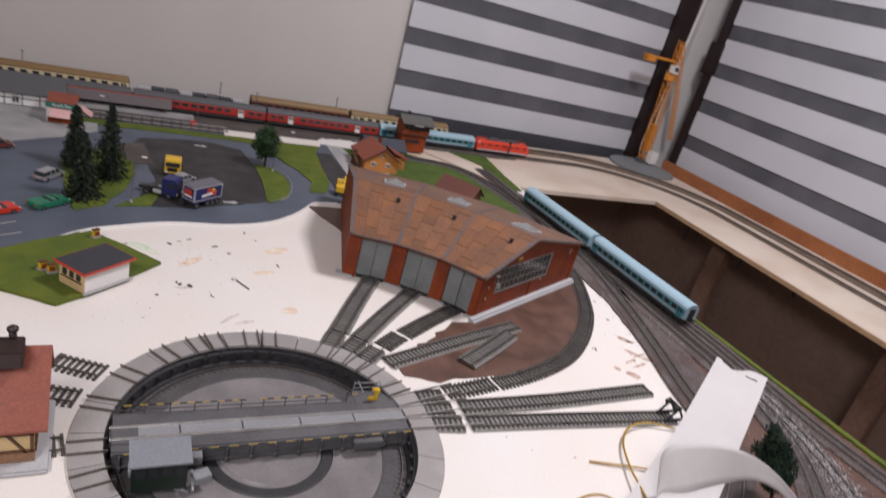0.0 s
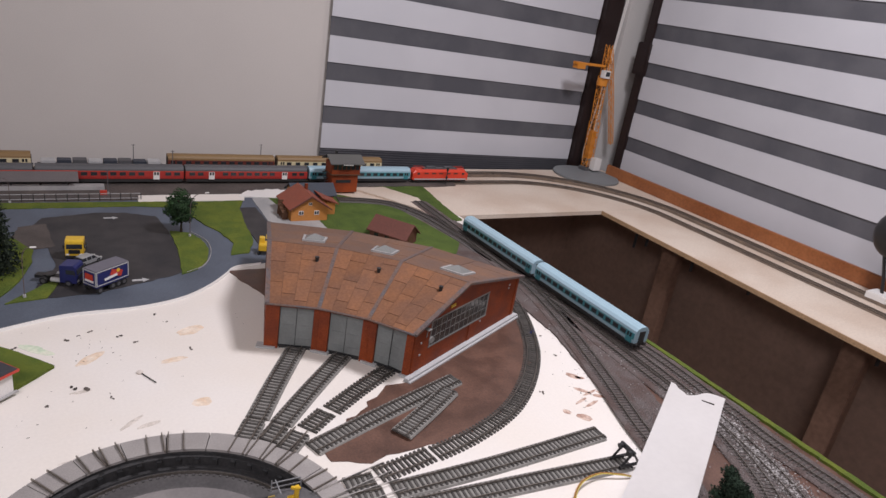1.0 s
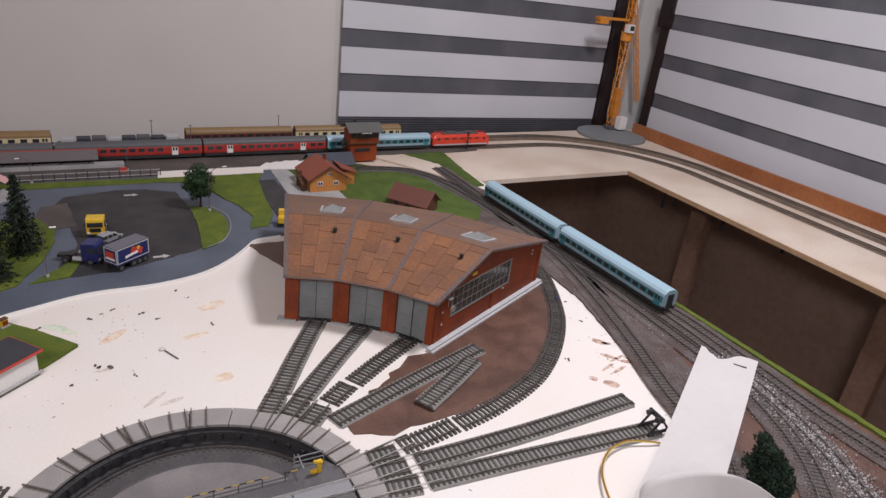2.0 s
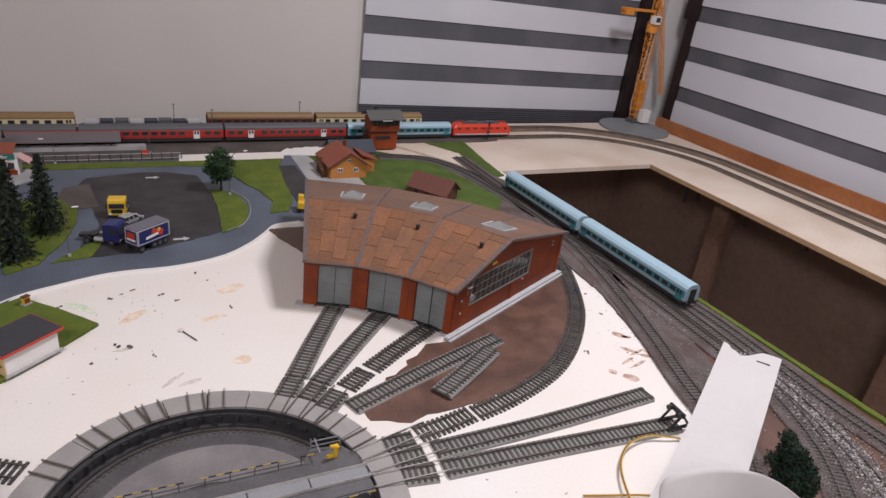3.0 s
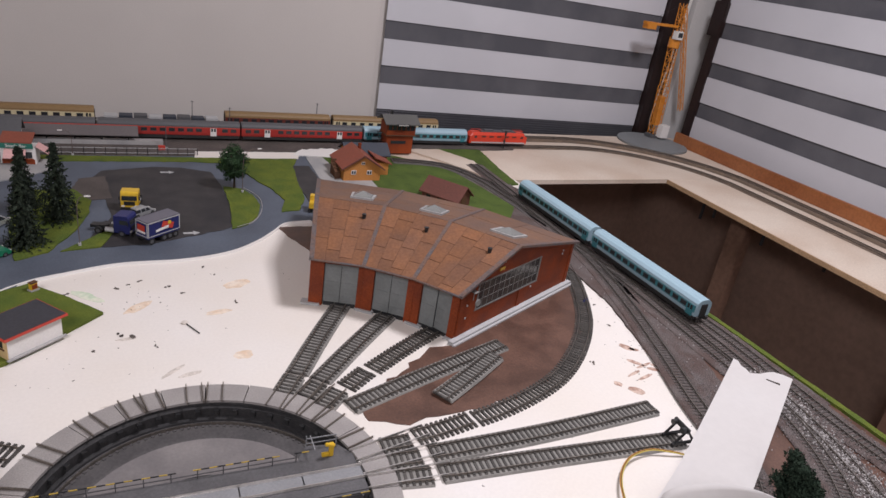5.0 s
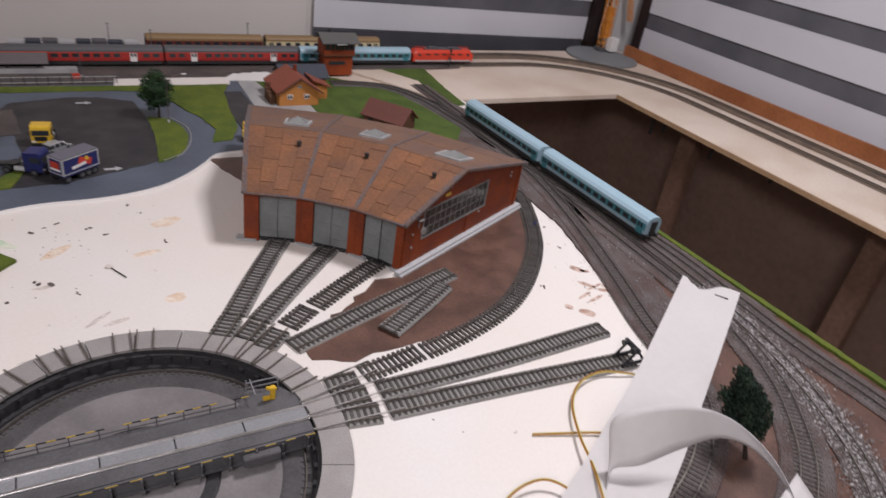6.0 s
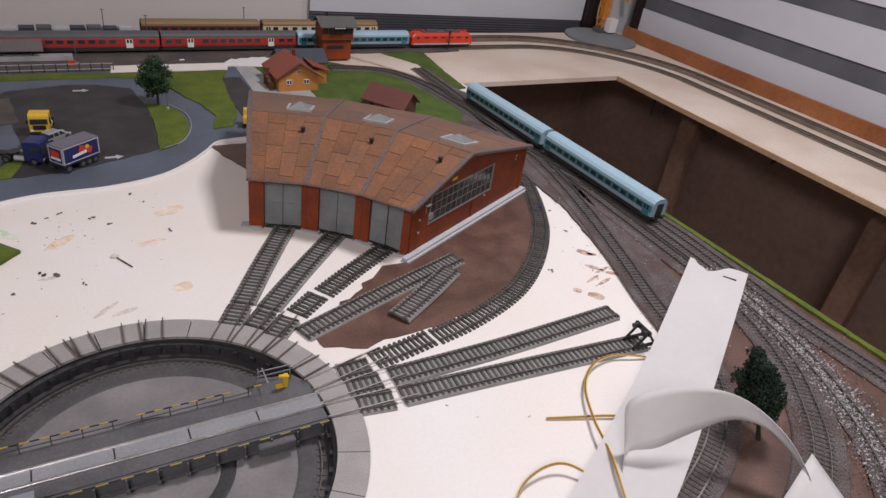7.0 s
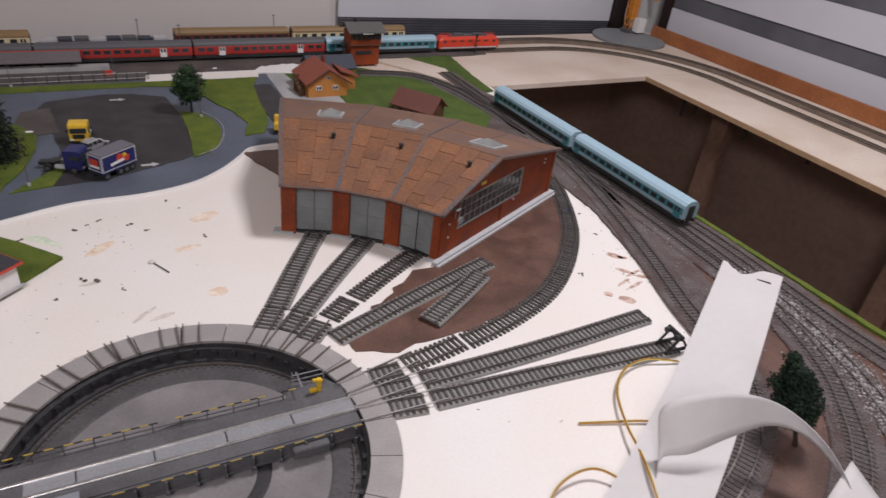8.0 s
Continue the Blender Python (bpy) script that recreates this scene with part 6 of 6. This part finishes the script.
def box_lorry():
    root = thing("articulated_lorry", (0.011, 0.5655, 0.0038), "dark blue articulated lorry with advertised box trailer", "lorry", rz=37)
    put = builder(root)
    L, W, z0, z1 = 0.062, 0.027, 0.010, 0.038
    put("trailer_box", lambda b: box(b, (0.008, 0, (z0 + z1) / 2), (L, W, z1 - z0)), BLUEPAINT, "dark blue trailer box", bevel=0.0005)
    put("trailer_roof", lambda b: box(b, (0.008, 0, z1 + 0.0006), (L, W, 0.0012)), GREYTARP, "grey trailer roof")
    for y in (-1, 1):
        for c, s in (((0.008, y * (W / 2 + 0.0004), z1 - 0.001), (L, 0.0008, 0.0014)), ((0.008, y * (W / 2 + 0.0004), z0 + 0.004), (L, 0.0008, 0.0010)),
                     ((0.008 - L / 2 + 0.001, y * (W / 2 + 0.0004), 0.025), (0.0014, 0.0008, 0.024)), ((0.008 + L / 2 - 0.001, y * (W / 2 + 0.0004), 0.025), (0.0014, 0.0008, 0.024))):
            put("trim_line", lambda b: box(b, c, s), PLINTH)
        put("advert_panel", lambda b: box(b, (0.015, y * (W / 2 + 0.0005), 0.0265), (0.022, 0.0008, 0.010), ry=0.35), LOGORED)
        put("advert_bar", lambda b: box(b, (0.004, y * (W / 2 + 0.0010), 0.0225), (0.024, 0.0006, 0.0040), ry=-0.10), WHITE)
        put("advert_dot", lambda b: cyl(b, (0.018, y * (W / 2 + 0.0010), 0.0300), 0.0032, 0.0006, 14, "y"), YELLOW)
    x = 0.008 - L / 2 - 0.0004
    put("advert_panel", lambda b: box(b, (x, 0.001, 0.0270), (0.0008, 0.016, 0.010)), LOGORED)
    put("advert_bar", lambda b: box(b, (x - 0.0005, 0, 0.0205), (0.0006, 0.018, 0.0034)), WHITE)
    for y in (-1, 1):
        put("trim_line", lambda b: box(b, (x, y * (W / 2 - 0.001), 0.025), (0.0008, 0.0014, 0.024)), PLINTH)
    put("trim_line", lambda b: box(b, (x, 0, z1 - 0.001), (0.0008, W, 0.0014)), PLINTH)
    put("trim_line", lambda b: box(b, (x, 0, z0 + 0.004), (0.0008, W, 0.0012)), PLINTH)
    put("chassis", lambda b: box(b, (0.008, 0, 0.010), (L, 0.012, 0.004)), BLACK)
    for k in (0.008, 0.019, 0.030):
        for s in (-1, 1):
            wheel(put, None, (k, s * 0.0115, 0.0056), 0.0056, 0.005)
    for s in (-1, 1):
        wheel(put, None, (-0.016, s * 0.0115, 0.0056), 0.0056, 0.005)
    return root


box_lorry()


def tractor_unit(at, rz, paint, label, H=0.036):
    root = thing("lorry_tractor", at, label, "lorry", rz=rz)
    put = builder(root)
    lorry_cab(put, 0.016, paint, H=H)
    put("chassis", lambda b: box(b, (-0.006, 0, 0.0085), (0.064, 0.012, 0.005)), BLACK)
    put("coupling", lambda b: cyl(b, (-0.018, 0, 0.0120), 0.008, 0.002, 16), BLACK)
    put("tank", lambda b: [cyl(b, (-0.004, s * 0.0105, 0.0085), 0.0038, 0.014, 12, "x") for s in (-1, 1)], PLINTH)
    for x in (0.016, -0.022):
        for s in (-1, 1):
            wheel(put, None, (x, s * 0.0115, 0.0056), 0.0056, 0.005)
    return root


tractor_unit((-0.044, 0.598, 0.0038), -26, BLUEPAINT, "dark blue lorry tractor beside the trailer", H=0.030)
tractor_unit((-0.018, 0.712, 0.0038), 262, YELLOW, "bright yellow lorry tractor on the asphalt", H=0.029)


def excavator():
    root = thing("excavator", (0.300, 0.668, 0.003), "small yellow excavator beside the engine shed", "excavator", rz=70)
    put = builder(root)
    for s in (-1, 1):
        put("crawler", lambda b: box(b, (0, s * 0.010, 0.004), (0.030, 0.006, 0.008)), BLACK, bevel=0.0015)
    put("house", lambda b: box(b, (-0.002, 0, 0.015), (0.026, 0.022, 0.012)), YELLOW, bevel=0.001)
    put("cab", lambda b: box(b, (0.004, 0.006, 0.025), (0.012, 0.010, 0.012)), YELLOW, bevel=0.0006)
    put("cab_window", lambda b: box(b, (0.0102, 0.006, 0.026), (0.0010, 0.008, 0.008)), GLASSDARK)
    put("boom", lambda b: tube(b, [Vector((0.010, -0.004, 0.016)), Vector((0.022, -0.004, 0.034)), Vector((0.038, -0.004, 0.024))], 0.0018, 6), YELLOW)
    put("bucket", lambda b: box(b, (0.040, -0.004, 0.018), (0.008, 0.010, 0.008), ry=0.4), YELLOW)
    return root


excavator()
for x, y, a in ((0.056, 0.584, 10), (0.038, 0.883, 60)):
    bm = B()
    prism(bm, [(x + 0.0 * 1, y - 0.003), (x + 0.016, y - 0.003), (x + 0.016, y - 0.008), (x + 0.026, y), (x + 0.016, y + 0.008), (x + 0.016, y + 0.003), (x, y + 0.003)], 0.0036, 0.0043)
    setting("road_arrow", bm, PLINTH, "worn white painted arrow")
for p, q in (((-0.40, 0.335), (-0.235, 0.428)), ((-0.36, 0.39), (-0.245, 0.462)), ((-0.50, 0.285), (-0.42, 0.325))):
    bm = B()
    ribbon(bm, smooth_path([(*p, 0), (*q, 0)], 0.02), 0, 0.0022, 0.0028, 0.0034)
    setting("road_line", bm, PAVE, "thin pale road line")
for pts in ([(0.145, 0.60), (0.178, 0.625), (0.202, 0.68), (0.206, 0.74), (0.186, 0.79)],):
    bm = B()
    ribbon(bm, smooth_path([(*p, 0) for p in pts], 0.008), 0, 0.0011, 0.0028, 0.0053)
    setting("pavement_edge", bm, PAVE, "thin pale kerb line of the grass")


# ---- tower crane in the corner ----
def lattice(b, p, q, w, n, r=0.0011):
    """A square lattice girder between two points."""
    p, q = Vector(p), Vector(q)
    d = (q - p).normalized()
    s = d.cross(Vector((0, 1, 0))).normalized() * (w / 2)
    t = d.cross(s).normalized() * (w / 2)
    cs = [s + t, s - t, -s - t, -s + t]
    for c in cs:
        tube(b, [p + c, q + c], r * 1.3, 5)
    for k in range(n):
        a, e = p.lerp(q, k / n), p.lerp(q, (k + 1) / n)
        for i in range(4):
            c0, c1 = cs[i], cs[(i + 1) % 4]
            tube(b, [a + c0, e + c1] if (k + i) % 2 else [a + c1, e + c0], r * 0.8, 4)
            tube(b, [a + c0, a + c1], r * 0.7, 4)


def tower_crane():
    root = thing("tower_crane", (1.600, 1.185, -0.0004), "orange lattice tower crane model on a grey round plate", "crane")
    put = builder(root)
    put("base_plate", lambda b: cyl(b, (0, 0, 0.0035), 0.118, 0.007, 64), CRANEBASE, "rough grey round plate", bevel=0.001)
    put("undercarriage", lambda b: (box(b, (0.058, 0.062, 0.011), (0.050, 0.036, 0.008)), box(b, (0.036, 0.062, 0.014), (0.014, 0.030, 0.012))), ROOFGREY, bevel=0.001)
    put("ballast_box", lambda b: box(b, (0.074, 0.040, 0.034), (0.032, 0.026, 0.044)), WHITE, "white ballast box", bevel=0.001)
    put("lower_mast", lambda b: (lattice(b, (0.056, 0.064, 0.014), (0.046, 0.064, 0.185), 0.026, 9), box(b, (0.051, 0.064, 0.10), (0.020, 0.020, 0.10), ry=-0.06)), CRANE)
    put("upper_mast", lambda b: lattice(b, (0.046, 0.064, 0.185), (0.034, 0.064, 0.345), 0.022, 9), CRANE)
    put("slewing_ring", lambda b: cyl(b, (0.036, 0.064, 0.325), 0.019, 0.026, 20), CRANE)
    cb = put("cab", lambda b: box(b, (0.030, 0.050, 0.352), (0.026, 0.022, 0.026)), WHITE, "white driver's cab", bevel=0.001)
    put("cab_window", lambda b: box(b, (0.030, 0.0386, 0.354), (0.018, 0.001, 0.015)), GLASSDARK, parent=cb)
    put("tower_head", lambda b: lattice(b, (0.034, 0.064, 0.345), (0.030, 0.064, 0.450), 0.016, 6), CRANE)
    put("counter_jib", lambda b: (box(b, (-0.040, 0.064, 0.378), (0.135, 0.020, 0.008)), box(b, (-0.085, 0.064, 0.372), (0.036, 0.026, 0.022))), CRANE, bevel=0.001)
    put("folded_jib", lambda b: lattice(b, (0.040, 0.064, 0.435), (0.098, 0.064, 0.27), 0.012, 9), CRANE)
    put("jib_tip", lambda b: lattice(b, (0.098, 0.064, 0.27), (0.150, 0.064, 0.105), 0.012, 10), CRANE)
    put("cable", lambda b: tube(b, [Vector((0.030, 0.064, 0.45)), Vector((-0.09, 0.064, 0.384))], 0.0006, 4), BLACK)
    return root


tower_crane()
root = thing("bead_chain", (1.688, 1.312, 0.012), "white bead chain of the blind before the dark frame", "blind chain")
b = B()
tube(b, smooth_path([Vector((0.040, 0, 0.70)), Vector((0.022, 0, 0.36)), Vector((-0.004, -0.004, 0.10)), Vector((-0.010, -0.008, 0.035)), Vector((0.004, -0.010, 0.0)), Vector((0.016, -0.008, 0.05)), Vector((0.030, 0, 0.36)), Vector((0.048, 0, 0.70))], 0.012), 0.0024, 6)
part("chain", b, WHITE, root)


# ---- desk lamp on the shelf ----
def desk_lamp():
    root = thing("desk_lamp", (1.64, 0.168, -0.0006), "black desk lamp with round shade on the shelf", "lamp")
    put = builder(root)
    put("foot", lambda b: box(b, (0, 0, 0.012), (0.05, 0.05, 0.024)), WHITE, bevel=0.002)
    put("arm", lambda b: tube(b, smooth_path([Vector((0, 0, 0.02)), Vector((0.002, 0.012, 0.06)), Vector((0.004, 0.030, 0.11))], 0.01), 0.004, 8), BLACK)
    put("shade", lambda b: ball(b, (0.010, 0.020, 0.165), 0.052, sx=1.0, sy=1.0, sz=1.15, u=24, v=14), BLACK, "round black lamp shade", smooth=True)
    return root


desk_lamp()


# ---- under the shelf ----
for y, lean in ((0.590, 0.05), (0.075, 0.05)):
    root = thing("shelf_leg", (1.405, y, -0.90), "brown wooden leg under the shelf", "shelf leg", group="shelf legs")
    b = B()
    box(b, (0, 0, 0.444), (0.030, 0.052, 0.888))
    part("post", b, LEGWOOD, root, bevel=0.002)
for y, h in ((0.70, 0.05), (0.66, 0.03), (0.50, 0.035), (0.33, 0.02), (0.02, 0.03)):
    root = thing("screw_hook", (1.372, y, -0.012 - h), "dark screw end under the shelf", "screw", group="screws under the shelf")
    b = B()
    cyl(b, (0, 0, h / 2), 0.004, h, 8)
    part("shank", b, BLACK, root)


# ---- paper, wires, loose things on the board ----
def paper_strip():
    root = thing("paper_strip", (0.56, -0.13, 0.0), "long curled strip of white paper lying over the tracks", "paper")
    o = Vector((0.56, -0.13, 0))
    def skin(b, rows, t=0.0005):
        grid = [[b.verts.new(p - o) for p in r] for r in rows]
        for r0, r1 in zip(grid, grid[1:]):
            for i in range(len(r0) - 1):
                b.faces.new((r0[i], r0[i + 1], r1[i + 1], r1[i]))
        bmesh.ops.recalc_face_normals(b, faces=b.faces[:])
        bmesh.ops.solidify(b, geom=b.faces[:], thickness=t)
    # flat part: from the torn end towards the curl
    left = smooth_path([Vector((0.755, 0.043, 0.021)), Vector((0.64, -0.028, 0.020)), Vector((0.518, -0.102, 0.018)), Vector((0.438, -0.146, 0.018)), Vector((0.378, -0.178, 0.014)), Vector((0.27, -0.232, 0.004))], 0.012)
    right = smooth_path([Vector((0.804, -0.020, 0.021)), Vector((0.69, -0.088, 0.021)), Vector((0.558, -0.166, 0.020)), Vector((0.48, -0.212, 0.019)), Vector((0.410, -0.250, 0.014)), Vector((0.30, -0.305, 0.004))], 0.012)
    n = min(len(left), len(right))
    rows = []
    for i in range(n):
        row = []
        for j in range(13):
            t = j / 12
            p = left[i].lerp(right[i], t)
            if i < 8:
                p += Vector((-0.028, -0.018, 0)) * max(0.0, 1 - abs(t - 0.36) * 3.0) * (1 - i / 8) + Vector((0.004, 0.002, 0)) * noise.noise(Vector((t * 9, 0, 0))) * (1 - i / 8)
            p.z += 0.002 * math.sin(t * 3.1) + 0.0012 * noise.noise(p * 20)
            row.append(p)
        rows.append(row)
    b = B()
    skin(b, rows)
    part("flat_sheet", b, PAPER, root, "flat white paper strip with a torn end")
    # curl
    far = smooth_path([Vector(p) for p in ((0.405, -0.191, 0.018), (0.403, -0.182, 0.045), (0.404, -0.175, 0.070), (0.425, -0.184, 0.085), (0.463, -0.201, 0.090), (0.497, -0.226, 0.085), (0.515, -0.262, 0.070), (0.525, -0.291, 0.045), (0.524, -0.310, 0.026), (0.50, -0.33, 0.010))], 0.006)
    near = smooth_path([Vector(p) for p in ((0.382, -0.214, 0.008), (0.389, -0.205, 0.018), (0.398, -0.197, 0.030), (0.419, -0.209, 0.038), (0.459, -0.216, 0.050), (0.496, -0.226, 0.060), (0.518, -0.248, 0.058), (0.530, -0.277, 0.042), (0.526, -0.305, 0.026), (0.49, -0.335, 0.008))], 0.006)
    k = 44
    def at(path, t):
        x = t * (len(path) - 1)
        i = min(int(x), len(path) - 2)
        return path[i].lerp(path[i + 1], x - i)
    rows = [[at(far, i / k).lerp(at(near, i / k), j / 6) + Vector((0, 0, 0.002 * math.sin(math.pi * j / 6))) for j in range(7)] for i in range(k + 1)]
    b = B()
    skin(b, rows)
    part("curl", b, PAPER, root, "curled end of the paper strip", smooth=True)
    rows = [[Vector((0.475 + 0.07 * u, -0.300 + 0.020 * u - 0.05 * v, 0.022 + 0.026 * u - 0.02 * v + 0.006 * math.sin(3 * u))) for u in (i / 8 for i in range(9))] for v in (j / 5 for j in range(6))]
    b = B()
    skin(b, rows)
    part("under_fold", b, PAPER, root, "folded under end of the paper strip", smooth=True)
    b = B()
    ribbon(b, [Vector((0.757, -0.013, 0)) - o, Vector((0.768, -0.027, 0)) - o], 0, 0.0016, 0.0215, 0.0240)
    part("tear", b, DARKBROWN, root, "dark slit in the paper")
    return root


paper_strip()


def wire(points, label):
    o = Vector((points[0][0], points[0][1], 0))
    root = thing("wire", o, label, "wire", group="loose wires")
    for k, m in enumerate((WIREORANGE, WIREBROWN, WIREYELLOW)):
        path = smooth_path([Vector(p) - o for p in points], 0.004)
        off = []
        for i, p in enumerate(path):
            d = path[min(i + 1, len(path) - 1)] - path[max(i - 1, 0)]
            s = Vector((-d.y, d.x, 0)).normalized()
            off.append(p + s * (k - 1) * 0.0010 + Vector((0, 0, 0.0008)))
        b = B()
        tube(b, off, 0.00062, 6)
        part("strand", b, m, root)
    return root


wire([(0.545, -0.084, 0.002), (0.530, -0.079, 0.005), (0.502, -0.070, 0.007), (0.467, -0.076, 0.008), (0.436, -0.100, 0.008), (0.412, -0.141, 0.010), (0.398, -0.173, 0.014), (0.380, -0.205, 0.020), (0.360, -0.245, 0.016), (0.33, -0.30, 0.008)], "orange and brown flat wire bent over the white board")
wire([(0.374, -0.115, 0.001), (0.400, -0.125, 0.002), (0.439, -0.140, 0.003), (0.47, -0.155, 0.001)], "short orange and brown wire end on the board")
wire([(0.268, -0.205, 0.001), (0.293, -0.179, 0.006), (0.318, -0.170, 0.010), (0.344, -0.172, 0.011), (0.360, -0.188, 0.009), (0.372, -0.22, 0.006)], "orange and yellow wire loop on the board")


def buffer_stop():
    root = thing("buffer_stop", (0.556, -0.0610, 0.0046), "black buffer stop at the end of the track", "buffer stop", rz=-4)
    put = builder(root)
    for s in (-1, 1):
        put("side_frame", lambda b: (tube(b, [Vector((-0.016, s * 0.009, 0)), Vector((0.0, s * 0.009, 0.020)), Vector((0.016, s * 0.009, 0))], 0.0018, 6), box(b, (0, s * 0.009, 0.0015), (0.034, 0.003, 0.003))), BLACK)
        put("buffer", lambda b: cyl(b, (-0.006, s * 0.008, 0.020), 0.0036, 0.005, 12, "x"), BLACK)
    put("beam", lambda b: box(b, (-0.001, 0, 0.020), (0.004, 0.026, 0.006)), BLACK, bevel=0.0006)
    return root


buffer_stop()


def pin(at, rz):
    root = thing("lamp_post_part", at, "tiny loose lamp post with round head lying on the board", "lamp part", rz=rz)
    put = builder(root)
    put("rod", lambda b: cyl(b, (0.016, 0, 0.0012), 0.0008, 0.034, 6, "x"), BLACK)
    put("disc", lambda b: cyl(b, (0, 0, 0.0012), 0.0042, 0.0020, 16), GREYDAB)


pin((0.034, 0.309, 0), -62)


def crumb(at, size, rz, material, label):
    root_b = B()
    for _ in range(3):
        p = Vector((random.gauss(0, size * 0.5), random.gauss(0, size * 0.35), 0))
        bmesh.ops.create_icosphere(root_b, subdivisions=1, radius=size * random.uniform(0.35, 0.65), matrix=Matrix.Translation(p + Vector((0, 0, size * 0.13))) @ Matrix.Diagonal((random.uniform(0.7, 1.5), random.uniform(0.4, 0.9), 0.28, 1)))
    ob = link("crumb", root_b, material)
    ob.matrix_world = pose(*at, 0, 0, rz)
    return tagged(ob, label, "debris", "crumbs on the board")


for x, y, s in ((-0.106, 0.410, 0.004), (-0.047, 0.417, 0.005), (-0.017, 0.433, 0.005), (-0.030, 0.426, 0.003), (0.020, 0.411, 0.005), (0.040, 0.390, 0.0045), (0.105, 0.353, 0.0045), (0.073, 0.464, 0.004), (0.086, 0.439, 0.003),
                (-0.040, 0.290, 0.006), (-0.028, 0.287, 0.006), (-0.003, 0.261, 0.003), (-0.072, 0.265, 0.003), (0.162, 0.196, 0.0025), (0.635, 0.304, 0.003), (0.662, 0.247, 0.0045), (0.722, 0.276, 0.003),
                (0.552, 0.105, 0.0045), (0.611, 0.194, 0.003), (0.644, 0.188, 0.004), (0.655, 0.300, 0.004), (0.29, -0.06, 0.0018), (0.31, -0.085, 0.0014), (0.36, -0.105, 0.0016), (0.43, -0.02, 0.0014)):
    crumb((x, y, 0), s, random.uniform(0, 360), DEBRIS, "dark crumb of dried glue and scatter")
root = thing("blue_clip", (0.652, 0.262, 0.0006), "tiny dark blue loose clip on the board", "clip", rz=20)
builder(root)("body", lambda b: (box(b, (0, 0, 0.0015), (0.012, 0.003, 0.003)), box(b, (0.004, 0.002, 0.0015), (0.003, 0.004, 0.002))), BLUEPAINT, bevel=0.0004)


def dab(x, y, rx, ry, rz, material, label):
    pts = []
    for i in range(26):
        a = 2 * math.pi * i / 26
        r = 1 + 0.32 * noise.noise(Vector((math.cos(a) * 1.6 + x * 50, math.sin(a) * 1.6 + y * 50, 0)))
        u, v = math.cos(a) * rx * r, math.sin(a) * ry * r
        pts.append((x + u * math.cos(rz) - v * math.sin(rz), y + u * math.sin(rz) + v * math.cos(rz)))
    bm_ = B()
    prism(bm_, pts, -0.0002, 0.00025)
    return setting("ground_stain", bm_, material, label)


for x, y, rx, ry, a in ((0.632, 0.128, 0.012, 0.0040, -0.85), (0.640, 0.121, 0.008, 0.0022, -0.5), (0.618, 0.092, 0.013, 0.0028, -0.85), (0.636, 0.071, 0.011, 0.0028, -0.6), (0.644, 0.078, 0.008, 0.0022, -0.9), (0.574, 0.036, 0.011, 0.0048, -0.75),
                        (0.558, 0.055, 0.006, 0.0032, -0.8), (0.609, 0.059, 0.016, 0.0018, 0.25), (0.598, 0.070, 0.015, 0.0016, 0.3), (0.668, 0.102, 0.010, 0.0024, -0.5), (0.626, 0.083, 0.016, 0.0016, 0.2)):
    dab(x, y, rx, ry * 1.5, a, REDSTAIN, "smeared red-brown paint dab")
for x, y, rx, ry, a in ((0.115, 0.406, 0.022, 0.010, 0.4), (0.079, 0.330, 0.018, 0.006, 0.2), (0.096, 0.223, 0.012, 0.009, 0.2), (-0.02, 0.36, 0.02, 0.008, 0.7)):
    dab(x, y, rx, ry, a, STAIN, "pale brown glue stain")
dab(-0.082, 0.400, 0.026, 0.008, -0.75, GREENSTAIN, "pale green paint stain")
for x, y, rx, ry, a in ((0.012, 0.205, 0.018, 0.003, 0.7), (0.030, 0.196, 0.014, 0.0035, 0.3), (-0.035, 0.285, 0.012, 0.003, 0.1), (-0.055, 0.155, 0.008, 0.003, 0.1)):
    dab(x, y, rx, ry, a, GREYDAB, "grey smear of dried filler")

for x, y, rx, ry, a in ((1.40, 1.075, 0.05, 0.012, -0.5), (1.47, 0.985, 0.03, 0.010, -0.9), (1.60, 1.0, 0.03, 0.012, -0.9), (1.655, 0.86, 0.05, 0.010, -1.4), (1.50, 1.11, 0.03, 0.008, -0.6)):
    dab(x, y, rx, ry, a, WHITE, "white filler dab beside the main line")

for _ in range(60):
    x, y = random.uniform(-0.15, 0.20), random.uniform(0.19, 0.46)
    if (x - CX) ** 2 + (y - CY) ** 2 > 0.21 ** 2 and not (x > 0.1 and y < 0.36):
        crumb((x, y, 0), random.uniform(0.0007, 0.0016), random.uniform(0, 360), DEBRIS, "tiny dark crumb of scatter material")
for _ in range(30):
    a = random.uniform(-0.05, 0.33)
    crumb((0.60 + a * 0.25 + random.uniform(-0.03, 0.03), 0.02 + a, 0), random.uniform(0.0007, 0.0018), random.uniform(0, 360), DEBRIS, "tiny dark crumb of scatter material")
